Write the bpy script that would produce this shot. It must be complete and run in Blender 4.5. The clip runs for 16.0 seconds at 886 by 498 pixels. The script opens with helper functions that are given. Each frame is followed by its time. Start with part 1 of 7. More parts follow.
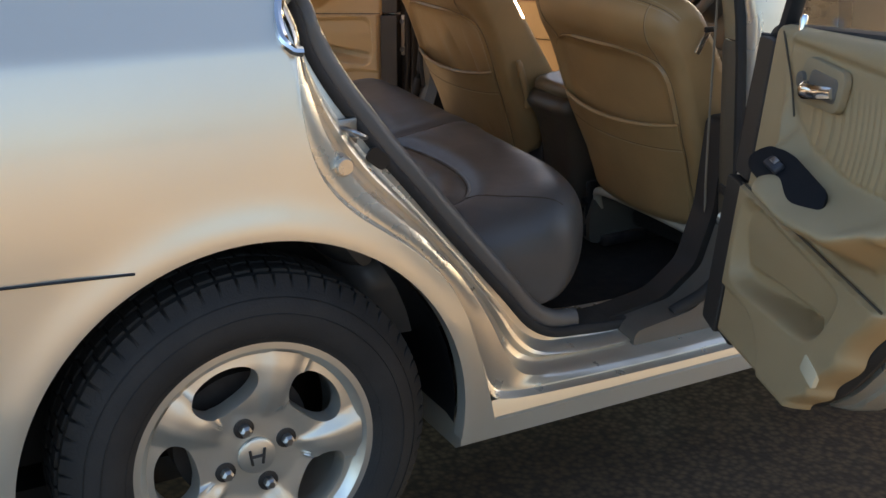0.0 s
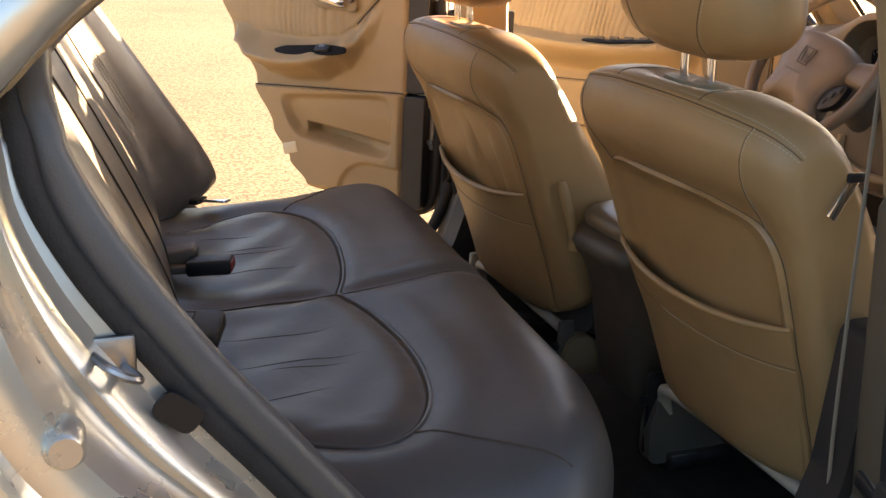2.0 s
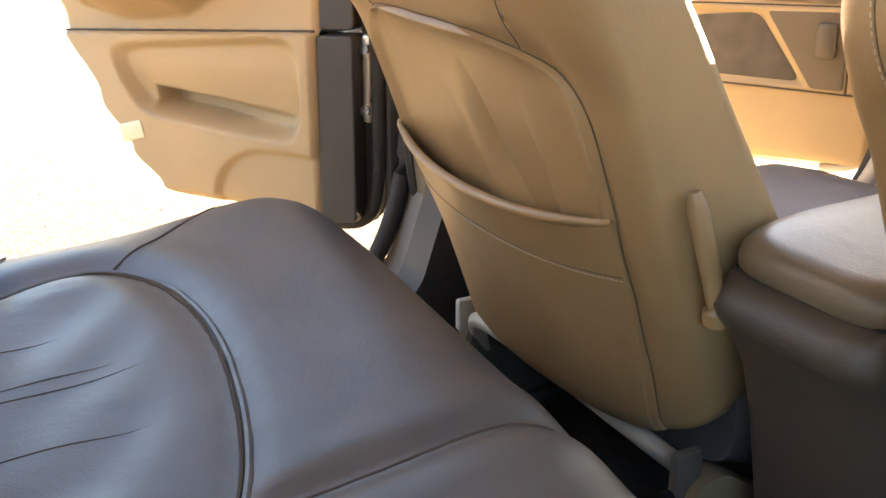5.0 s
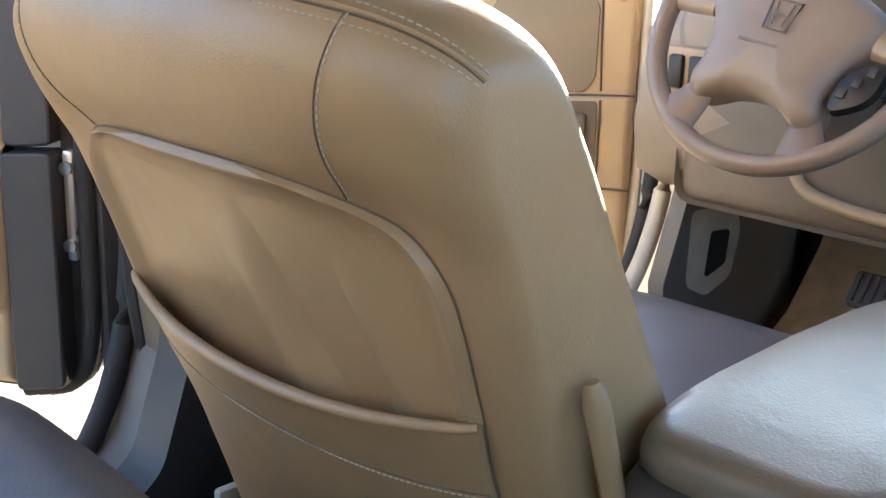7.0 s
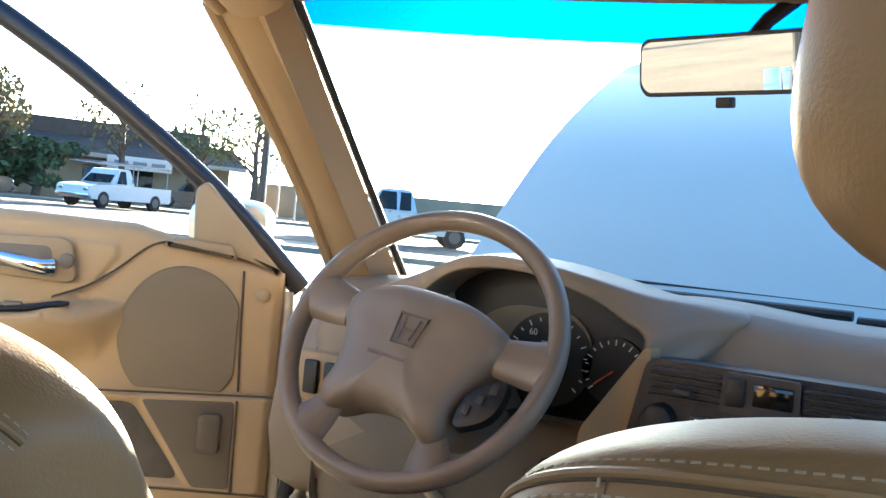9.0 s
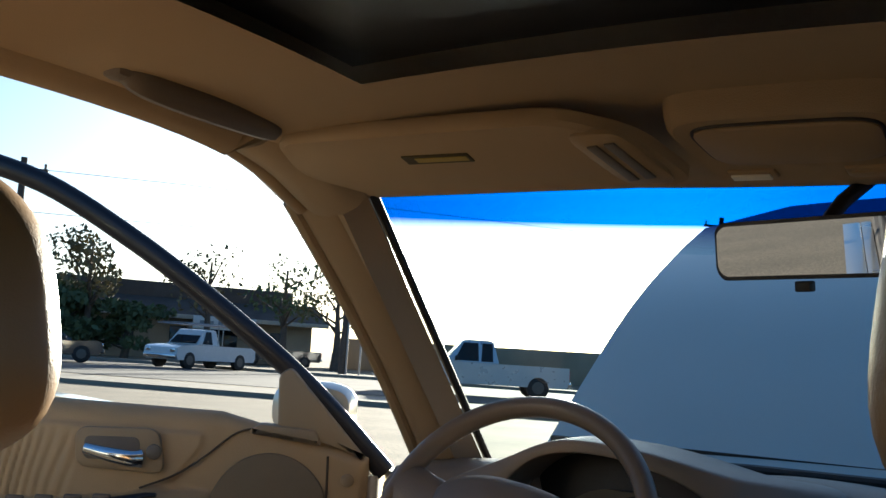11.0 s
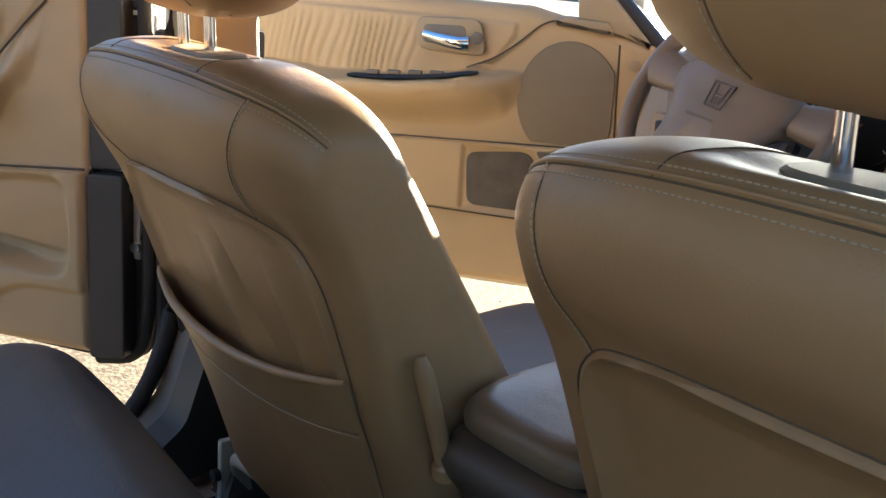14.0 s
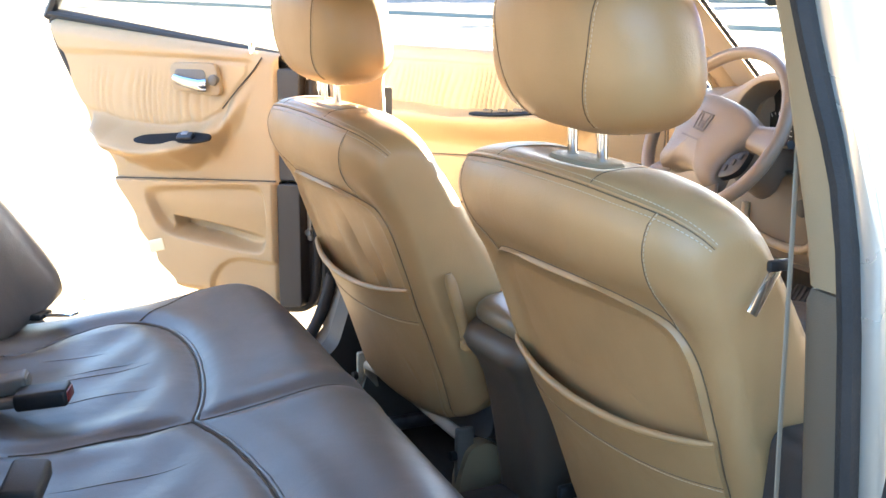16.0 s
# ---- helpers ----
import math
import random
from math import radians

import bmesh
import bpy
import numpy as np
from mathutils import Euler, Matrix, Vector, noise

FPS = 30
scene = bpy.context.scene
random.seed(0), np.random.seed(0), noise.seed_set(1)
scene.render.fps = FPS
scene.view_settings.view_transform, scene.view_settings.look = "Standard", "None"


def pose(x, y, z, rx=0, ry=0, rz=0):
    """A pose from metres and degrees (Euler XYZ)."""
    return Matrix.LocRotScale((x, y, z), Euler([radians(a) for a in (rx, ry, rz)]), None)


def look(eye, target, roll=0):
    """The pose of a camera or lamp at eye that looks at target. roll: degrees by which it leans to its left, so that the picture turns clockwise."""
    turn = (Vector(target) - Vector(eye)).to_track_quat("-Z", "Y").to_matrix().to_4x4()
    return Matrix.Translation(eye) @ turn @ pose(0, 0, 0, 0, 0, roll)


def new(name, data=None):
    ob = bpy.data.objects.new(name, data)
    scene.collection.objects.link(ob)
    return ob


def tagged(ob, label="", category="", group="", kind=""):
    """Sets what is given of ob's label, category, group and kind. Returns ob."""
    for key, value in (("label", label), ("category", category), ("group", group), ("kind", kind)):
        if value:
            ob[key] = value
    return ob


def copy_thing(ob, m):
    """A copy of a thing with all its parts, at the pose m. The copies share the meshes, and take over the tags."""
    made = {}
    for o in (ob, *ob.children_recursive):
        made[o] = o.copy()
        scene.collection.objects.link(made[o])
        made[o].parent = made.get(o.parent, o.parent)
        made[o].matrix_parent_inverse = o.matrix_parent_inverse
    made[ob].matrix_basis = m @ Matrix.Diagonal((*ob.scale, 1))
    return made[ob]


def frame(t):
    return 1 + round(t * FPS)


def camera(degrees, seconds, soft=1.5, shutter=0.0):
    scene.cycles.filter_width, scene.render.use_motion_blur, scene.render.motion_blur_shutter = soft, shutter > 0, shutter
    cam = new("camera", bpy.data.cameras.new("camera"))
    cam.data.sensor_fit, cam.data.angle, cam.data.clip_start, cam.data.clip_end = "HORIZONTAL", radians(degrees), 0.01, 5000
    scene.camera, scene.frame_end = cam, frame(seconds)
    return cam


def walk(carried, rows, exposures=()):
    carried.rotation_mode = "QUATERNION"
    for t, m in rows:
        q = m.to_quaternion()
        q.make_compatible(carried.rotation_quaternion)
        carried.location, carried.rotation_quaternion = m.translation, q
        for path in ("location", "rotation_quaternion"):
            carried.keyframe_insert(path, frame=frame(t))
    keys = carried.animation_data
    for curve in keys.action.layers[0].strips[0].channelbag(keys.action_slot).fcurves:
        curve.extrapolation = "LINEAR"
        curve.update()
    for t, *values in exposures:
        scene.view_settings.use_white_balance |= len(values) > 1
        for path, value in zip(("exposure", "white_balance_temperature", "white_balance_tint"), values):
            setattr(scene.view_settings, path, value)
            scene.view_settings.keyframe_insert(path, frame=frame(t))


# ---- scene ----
cam = camera(42.6, 16.0)
PATH = [
    (0, (2.463, -0.536, 1.294), (0.813, 0.364, 0.61), 0.4),
    (0.5, (2.258, -0.255, 1.258), (0.509, 0.494, 0.644), 1.3),
    (1, (2.138, -0.071, 1.242), (0.343, 0.52, 0.587), 3.0),
    (1.5, (1.875, 0.065, 1.229), (0.062, 0.705, 0.68), 3.1),
    (2, (1.69, 0.131, 1.221), (-0.079, 0.848, 0.623), 2.6),
    (2.5, (1.517, 0.224, 1.211), (-0.221, 0.966, 0.557), 2.2),
    (3, (1.325, 0.287, 1.184), (-0.372, 1.072, 0.475), 1.7),
    (3.5, (1.149, 0.325, 1.145), (-0.515, 1.147, 0.399), 0.8),
    (4, (0.973, 0.359, 1.106), (-0.688, 1.224, 0.405), 0.8),
    (4.2, (0.902, 0.387, 1.085), (-0.761, 1.244, 0.378), 0.4),
    (6.5, (0.349, 0.482, 0.996), (-1.19, 1.628, 0.433), 0.2),
    (7, (0.327, 0.529, 1.017), (-1.021, 1.893, 0.449), 1.9),
    (7.5, (0.328, 0.575, 1.034), (-0.815, 2.129, 0.508), 1.9),
    (8, (0.316, 0.591, 1.046), (-0.668, 2.297, 0.696), 3.5),
    (8.5, (0.323, 0.598, 1.058), (-0.638, 2.346, 0.913), 4.6),
    (9, (0.320, 0.612, 1.052), (-0.643, 2.364, 0.996), 5.6),
    (9.5, (0.299, 0.606, 1.074), (-0.663, 2.355, 1.195), 5.7),
    (9.7, (0.297, 0.605, 1.088), (-0.660, 2.351, 1.276), 5.4),
    (12, (0.406, 0.597, 1.103), (-0.959, 2.055, 1.189), 3.1),
    (12.5, (0.47, 0.572, 1.079), (-1.05, 1.872, 1.026), 3.3),
    (13, (0.522, 0.544, 1.06), (-1.068, 1.732, 0.809), 4.1),
    (13.5, (0.59, 0.53, 1.07), (-1.0, 1.671, 0.654), 3.8),
    (14, (0.71, 0.485, 1.1), (-0.82, 1.665, 0.582), 3.6),
    (14.5, (0.867, 0.441, 1.129), (-0.571, 1.679, 0.496), 3.2),
    (15, (1.036, 0.42, 1.159), (-0.445, 1.605, 0.524), 1.4),
    (15.5, (1.251, 0.357, 1.177), (-0.341, 1.425, 0.606), -0.6),
    (16, (1.499, 0.27, 1.203), (-0.238, 1.143, 0.733), 0.6),
]
walk(cam, [(t, look(eye, target, roll)) for t, eye, target, roll in PATH],
     exposures=[
         (0, 3.4, 8900, 19), (1, 3.65, 9000, 20), (1.5, 3.6, 9000, 20), (2.5, 4.1, 9800, 24), (3.5, 4.72, 10000, 18), (4.2, 5.12, 8900, 14), (6.5, 5.05, 7000, 11), (7, 5.05, 5800, 4), (7.5, 5.1, 5300, 4), (8, 5.15, 5500, 5), (9, 4.0, 5900, 2), (9.7, 3.0, 5800, 2),
         (12, 1.3, 5500, 3), (13, 1.0, 5500, 5), (13.5, 2.4, 6000, 9), (14, 3.6, 6250, 9), (15, 5.0, 6200, 9), (16, 5.3, 6800, 10)])

# ---------------------------------------------------------------- light
SUN_DIR = Vector((-0.36, 0.90, 0.135)).normalized()
world = bpy.data.worlds.new("sky")
scene.world = world
world.use_nodes = True
wn = world.node_tree.nodes
sky = wn.new("ShaderNodeTexSky")
sky.sky_type, sky.sun_disc = "NISHITA", False
sky.sun_elevation = math.asin(SUN_DIR.z)
sky.sun_rotation = math.atan2(SUN_DIR.x, SUN_DIR.y)
sky.dust_density, sky.air_density, sky.ozone_density = 2.2, 0.75, 3.0
wn["Background"].inputs["Strength"].default_value = 0.065
world.node_tree.links.new(sky.outputs["Color"], wn["Background"].inputs["Color"])
sun = new("sun", bpy.data.lights.new("sun", "SUN"))
sun.data.energy, sun.data.angle, sun.data.color = 5.0, radians(0.6), (1.0, 0.83, 0.62)
sun.matrix_world = look((0, 0, 0), -SUN_DIR)


# ---------------------------------------------------------------- materials
def material(name, color, rough=0.6, metal=0.0, grain=0.0, grain_scale=300.0, vary=0.0, vary_scale=4.0,
             coat=0.0, spec=0.5, flakes=0.0, color2=None, sheen=0.0):
    """A principled material with fine bump and two scales of colour variation."""
    m = bpy.data.materials.new(name)
    m.use_nodes = True
    n, l = m.node_tree.nodes, m.node_tree.links
    b = n["Principled BSDF"]
    b.inputs["Base Color"].default_value = (*color, 1)
    b.inputs["Roughness"].default_value = rough
    b.inputs["Metallic"].default_value = metal
    b.inputs["Coat Weight"].default_value = coat
    b.inputs["Coat Roughness"].default_value = 0.04
    b.inputs["Specular IOR Level"].default_value = spec
    b.inputs["Sheen Weight"].default_value = sheen
    tc = n.new("ShaderNodeTexCoord")
    if vary:
        t1 = n.new("ShaderNodeTexNoise")
        t1.inputs["Scale"].default_value, t1.inputs["Detail"].default_value = vary_scale, 5
        l.new(tc.outputs["Object"], t1.inputs["Vector"])
        mix = n.new("ShaderNodeMix")
        mix.data_type = "RGBA"
        c2 = color2 or tuple(c * (1 - vary) for c in color)
        mix.inputs["A"].default_value, mix.inputs["B"].default_value = (*color, 1), (*c2, 1)
        ramp = n.new("ShaderNodeMapRange")
        ramp.inputs["From Min"].default_value, ramp.inputs["From Max"].default_value = 0.35, 0.7
        l.new(t1.outputs["Fac"], ramp.inputs["Value"])
        l.new(ramp.outputs["Result"], mix.inputs["Factor"])
        l.new(mix.outputs["Result"], b.inputs["Base Color"])
        rr = n.new("ShaderNodeMapRange")
        rr.inputs["To Min"].default_value, rr.inputs["To Max"].default_value = max(rough - 0.06, 0.02), min(rough + 0.08, 1)
        l.new(t1.outputs["Fac"], rr.inputs["Value"])
        l.new(rr.outputs["Result"], b.inputs["Roughness"])
    if grain:
        t2 = n.new("ShaderNodeTexNoise")
        t2.inputs["Scale"].default_value, t2.inputs["Detail"].default_value = grain_scale, 3
        l.new(tc.outputs["Object"], t2.inputs["Vector"])
        bump = n.new("ShaderNodeBump")
        bump.inputs["Strength"].default_value, bump.inputs["Distance"].default_value = grain, 0.002
        l.new(t2.outputs["Fac"], bump.inputs["Height"])
        l.new(bump.outputs["Normal"], b.inputs["Normal"])
    return m


def leather_material(name, color, rough=0.42, crease=0.14):
    """Leather: fine pores, soft broad creases, slight colour wear."""
    m = material(name, color, rough, grain=0.17, grain_scale=480, vary=0.16, vary_scale=7)
    n, l = m.node_tree.nodes, m.node_tree.links
    tc = n["Texture Coordinate"]
    t = n.new("ShaderNodeTexNoise")
    t.inputs["Scale"].default_value, t.inputs["Detail"].default_value, t.inputs["Distortion"].default_value = 14, 4, 0.6
    l.new(tc.outputs["Object"], t.inputs["Vector"])
    bump = n.new("ShaderNodeBump")
    bump.inputs["Strength"].default_value, bump.inputs["Distance"].default_value = crease, 0.01
    l.new(t.outputs["Fac"], bump.inputs["Height"])
    l.new(n["Bump"].outputs["Normal"], bump.inputs["Normal"])
    l.new(bump.outputs["Normal"], n["Principled BSDF"].inputs["Normal"])
    return m


def glass_material(name, color, rough=0.0):
    m = bpy.data.materials.new(name)
    m.use_nodes = True
    n, l = m.node_tree.nodes, m.node_tree.links
    n.remove(n["Principled BSDF"])
    tr, gl, mix, fr = (n.new(k) for k in ("ShaderNodeBsdfTransparent", "ShaderNodeBsdfGlossy", "ShaderNodeMixShader", "ShaderNodeLayerWeight"))
    po, ml = n.new("ShaderNodeMath"), n.new("ShaderNodeMath")
    po.operation, ml.operation = "POWER", "MULTIPLY_ADD"
    po.inputs[1].default_value, ml.inputs[1].default_value, ml.inputs[2].default_value = 5.0, 0.9, 0.04
    tr.inputs["Color"].default_value = (*color, 1)
    gl.inputs["Roughness"].default_value = rough
    l.new(fr.outputs["Facing"], po.inputs[0])
    l.new(po.outputs["Value"], ml.inputs[0])
    l.new(ml.outputs["Value"], mix.inputs["Fac"])
    l.new(tr.outputs["BSDF"], mix.inputs[1])
    l.new(gl.outputs["BSDF"], mix.inputs[2])
    l.new(mix.outputs["Shader"], n["Material Output"].inputs["Surface"])
    return m


LEATHER = leather_material("tan_leather", (0.395, 0.238, 0.106), 0.40)
LEATHER_DARK = leather_material("taupe_leather", (0.117, 0.109, 0.101), 0.37)
VINYL = material("beige_vinyl", (0.44, 0.302, 0.158), 0.5, grain=0.3, grain_scale=600, vary=0.1, vary_scale=5)
PLASTIC_TAN = material("tan_plastic", (0.35, 0.25, 0.14), 0.5, grain=0.3, grain_scale=800, vary=0.1, vary_scale=6)
PLASTIC_TAUPE = material("taupe_plastic", (0.14, 0.115, 0.09), 0.45, grain=0.3, grain_scale=800, vary=0.12, vary_scale=6)
PLASTIC_DARK = material("dark_brown_plastic", (0.034, 0.028, 0.024), 0.5, grain=0.3, grain_scale=700, vary=0.2, vary_scale=8)
BLACK = material("black_plastic", (0.012, 0.012, 0.013), 0.45, grain=0.2, grain_scale=700, vary=0.3, vary_scale=9)
RUBBER = material("black_rubber", (0.018, 0.017, 0.016), 0.75, grain=0.5, grain_scale=260, vary=0.35, vary_scale=14, color2=(0.035, 0.03, 0.026))
CUP = material("matt_black_cup", (0.010, 0.010, 0.011), 0.7, grain=0.2, grain_scale=700, vary=0.2, vary_scale=9, spec=0.2)
CARPET = material("brown_carpet", (0.044, 0.032, 0.023), 0.95, grain=1.0, grain_scale=500, vary=0.35, vary_scale=30, sheen=0.08, spec=0.2)
CARPET_TAUPE = material("taupe_carpet", (0.115, 0.092, 0.068), 0.95, grain=0.8, grain_scale=600, vary=0.25, vary_scale=30, sheen=0.2)
PLASTIC_KICK = material("brown_kick_plastic", (0.13, 0.098, 0.064), 0.5, grain=0.3, grain_scale=800, vary=0.1, vary_scale=6)
PLASTIC_CHARCOAL = material("charcoal_switch_plastic", (0.028, 0.031, 0.038), 0.4, grain=0.2, grain_scale=700, vary=0.15, vary_scale=9)
CARPET_TAN = material("tan_carpet", (0.26, 0.2, 0.12), 0.95, grain=1.0, grain_scale=500, vary=0.3, vary_scale=30, sheen=0.3)
PAINT = material("champagne_metallic_paint", (0.83, 0.785, 0.67), 0.33, metal=0.7, grain=0.015, grain_scale=2500, vary=0.05, vary_scale=3, coat=1.0)
PAINT_IN = material("champagne_jamb_paint", (0.72, 0.665, 0.565), 0.28, metal=0.7, vary=0.1, vary_scale=12, coat=0.5)
CHROME = material("chrome", (0.8, 0.8, 0.8), 0.12, metal=1.0, vary=0.05)
STEEL = material("worn_steel", (0.45, 0.44, 0.43), 0.35, metal=1.0, vary=0.3, vary_scale=40)
ALLOY = material("silver_alloy", (0.80, 0.765, 0.68), 0.34, metal=0.8, grain=0.05, grain_scale=900, vary=0.15, vary_scale=8, coat=0.3)
THREAD = material("tan_thread", (0.5, 0.4, 0.27), 0.8)
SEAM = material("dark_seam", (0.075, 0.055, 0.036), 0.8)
SEAM_TAN = material("tan_seam", (0.125, 0.082, 0.045), 0.8)
FRAME_CREAM = material("cream_frame_paint", (0.52, 0.45, 0.34), 0.45, grain=0.2, grain_scale=300, vary=0.2, vary_scale=25)
HEADLINER = material("beige_headliner", (0.38, 0.28, 0.17), 0.95, grain=0.5, grain_scale=900, vary=0.08, vary_scale=3)
SHADE = glass_material("blue_shade_band", (0.0, 0.13, 0.5))
_n, _l = SHADE.node_tree.nodes, SHADE.node_tree.links
_tc, _sep, _mr, _mx = (_n.new(k) for k in ("ShaderNodeTexCoord", "ShaderNodeSeparateXYZ", "ShaderNodeMapRange", "ShaderNodeMix"))
_mx.data_type = "RGBA"
_mx.inputs["A"].default_value, _mx.inputs["B"].default_value = (0.85, 0.95, 0.97, 1), (0.0, 0.045, 0.27, 1)
_mr.inputs["From Max"].default_value = 0.45
_l.new(_tc.outputs["Generated"], _sep.inputs["Vector"])
_l.new(_sep.outputs["Z"], _mr.inputs["Value"])
_l.new(_mr.outputs["Result"], _mx.inputs["Factor"])
_l.new(_mx.outputs["Result"], _n["Transparent BSDF"].inputs["Color"])
GLASS = glass_material("clear_glass", (0.93, 0.96, 0.95))

from mathutils.bvhtree import BVHTree


# ---------------------------------------------------------------- mesh helpers
def part(name, bm, mat, parent=None, label="", sharp=38):
    """Links a bmesh as one mesh object, with smooth faces and sharp edges past an angle."""
    bmesh.ops.recalc_face_normals(bm, faces=bm.faces)
    limit = radians(sharp)
    for f in bm.faces:
        f.smooth = True
    for e in bm.edges:
        if len(e.link_faces) == 2 and e.calc_face_angle(0) > limit:
            e.smooth = False
    me = bpy.data.meshes.new(name)
    bm.to_mesh(me)
    bm.free()
    me.materials.append(mat)
    ob = new(name, me)
    if parent:
        ob.parent = parent
    if label:
        ob["label"] = label
    return ob


def thing(name, label, category, group="", m=None, kind=""):
    ob = new(name)
    ob.empty_display_size = 0.05
    if m is not None:
        ob.matrix_world = m
    return tagged(ob, label, category, group, kind)


def add_box(bm, c, size, bevel=0.0, m=None, seg=2):
    """A bevelled box with centre c; m transforms it."""
    r = bmesh.ops.create_cube(bm, size=1.0)
    vs = r["verts"]
    for v in vs:
        v.co = Vector((v.co.x * size[0], v.co.y * size[1], v.co.z * size[2]))
    if bevel:
        es = {e for v in vs for e in v.link_edges}
        b = bmesh.ops.bevel(bm, geom=list(es), offset=bevel, segments=seg, profile=0.5, affect="EDGES")
        vs = list({v for f in b["faces"] for v in f.verts} | {v for v in vs if v.is_valid})
    t = (m or Matrix()) @ Matrix.Translation(c) if m is None else m @ Matrix.Translation(c)
    for v in vs:
        v.co = t @ v.co
    return vs


def box(c, size, bevel=0.0, m=None, seg=2):
    bm = bmesh.new()
    add_box(bm, c, size, bevel, m, seg)
    return bm


def add_loft(bm, rings, closed=True, caps=True):
    """Skins a list of rings of points."""
    rows = [[bm.verts.new(p) for p in r] for r in rings]
    k = len(rows[0])
    for a, b in zip(rows, rows[1:]):
        for i in range(k if closed else k - 1):
            j = (i + 1) % k
            bm.faces.new((a[i], a[j], b[j], b[i]))
    if caps and closed:
        bm.faces.new(rows[0][::-1])
        bm.faces.new(rows[-1])
    return rows


def loft(rings, closed=True, caps=True):
    bm = bmesh.new()
    add_loft(bm, rings, closed, caps)
    return bm


def sring(cx, cy, hx, hy, n=32, e=2.6):
    """Points of a superellipse in a plane."""
    out = []
    for i in range(n):
        a = 2 * math.pi * i / n
        c, s = math.cos(a), math.sin(a)
        out.append((cx + hx * math.copysign(abs(c) ** (2 / e), c), cy + hy * math.copysign(abs(s) ** (2 / e), s)))
    return out


def smooth_path(pts, n=6):
    """A Catmull-Rom curve through the points."""
    pts = [Vector(p) for p in pts]
    ext = [2 * pts[0] - pts[1], *pts, 2 * pts[-1] - pts[-2]]
    out = []
    for i in range(1, len(ext) - 2):
        p0, p1, p2, p3 = ext[i - 1:i + 3]
        for k in range(n):
            t = k / n
            out.append(0.5 * (2 * p1 + (p2 - p0) * t + (2 * p0 - 5 * p1 + 4 * p2 - p3) * t * t + (3 * p1 - p0 - 3 * p2 + p3) * t ** 3))
    return out + [pts[-1]]


def add_tube(bm, pts, r, n=8, flat=1.0, up=(0, 0, 1)):
    """A tube along points; flat squeezes its section across up."""
    pts = [Vector(p) for p in pts]
    rings = []
    for i, p in enumerate(pts):
        d = (pts[min(i + 1, len(pts) - 1)] - pts[max(i - 1, 0)]).normalized()
        u = Vector(up)
        if abs(d.dot(u)) > 0.98:
            u = Vector((1, 0.2, 0))
        s = d.cross(u).normalized()
        u = s.cross(d)
        rr = r[i] if isinstance(r, (list, tuple)) else r
        rings.append([p + s * (rr * math.cos(2 * math.pi * k / n)) + u * (rr * flat * math.sin(2 * math.pi * k / n)) for k in range(n)])
    add_loft(bm, rings)


def tube(pts, r, n=8, flat=1.0, up=(0, 0, 1)):
    bm = bmesh.new()
    add_tube(bm, pts, r, n, flat, up)
    return bm


def add_stitches(bm, pts, step=0.0055, length=0.0034, r=0.0006):
    """Short thread dashes along a curve."""
    pts = [Vector(p) for p in pts]
    acc = 0.0
    for a, b in zip(pts, pts[1:]):
        d = b - a
        ln = d.length
        if ln < 1e-6:
            continue
        pos = acc
        while pos < ln:
            p = a + d * (pos / ln)
            add_tube(bm, [p, p + d.normalized() * length], r, 4)
            pos += step
        acc = pos - ln


def plate(outline, thick, m=None, bevel=0.0, seg=2):
    """A flat plate from a 2D outline (x, z), extruded along y from 0 to thick."""
    bm = bmesh.new()
    vs = [bm.verts.new((x, 0, z)) for x, z in outline]
    f = bm.faces.new(vs)
    r = bmesh.ops.extrude_face_region(bm, geom=[f])
    top = [v for v in r["geom"] if isinstance(v, bmesh.types.BMVert)]
    for v in top:
        v.co.y += thick
    if bevel:
        es = [e for e in bm.edges if all(v in top for v in e.verts)]
        bmesh.ops.bevel(bm, geom=es, offset=bevel, segments=seg, profile=0.5, affect="EDGES")
    if m is not None:
        bm.transform(m)
    return bm


def round_outline(pts, r=0.02, n=5):
    """Rounds the corners of a closed 2D outline."""
    out = []
    k = len(pts)
    for i in range(k):
        p, a, b = Vector(pts[i]), Vector(pts[i - 1]), Vector(pts[(i + 1) % k])
        ra = min(r, (a - p).length * 0.45, (b - p).length * 0.45)
        s, e = p + (a - p).normalized() * ra, p + (b - p).normalized() * ra
        for j in range(n + 1):
            t = j / n
            out.append(tuple((1 - t) ** 2 * s + 2 * t * (1 - t) * p + t * t * e))
    return out


def lerp_table(table, x):
    """Smooth interpolation in rows of (x, values...)."""
    if x <= table[0][0]:
        return table[0][1:]
    for a, b in zip(table, table[1:]):
        if x <= b[0]:
            t = (x - a[0]) / (b[0] - a[0])
            t = t * t * (3 - 2 * t)
            return tuple(u + (v - u) * t for u, v in zip(a[1:], b[1:]))
    return table[-1][1:]


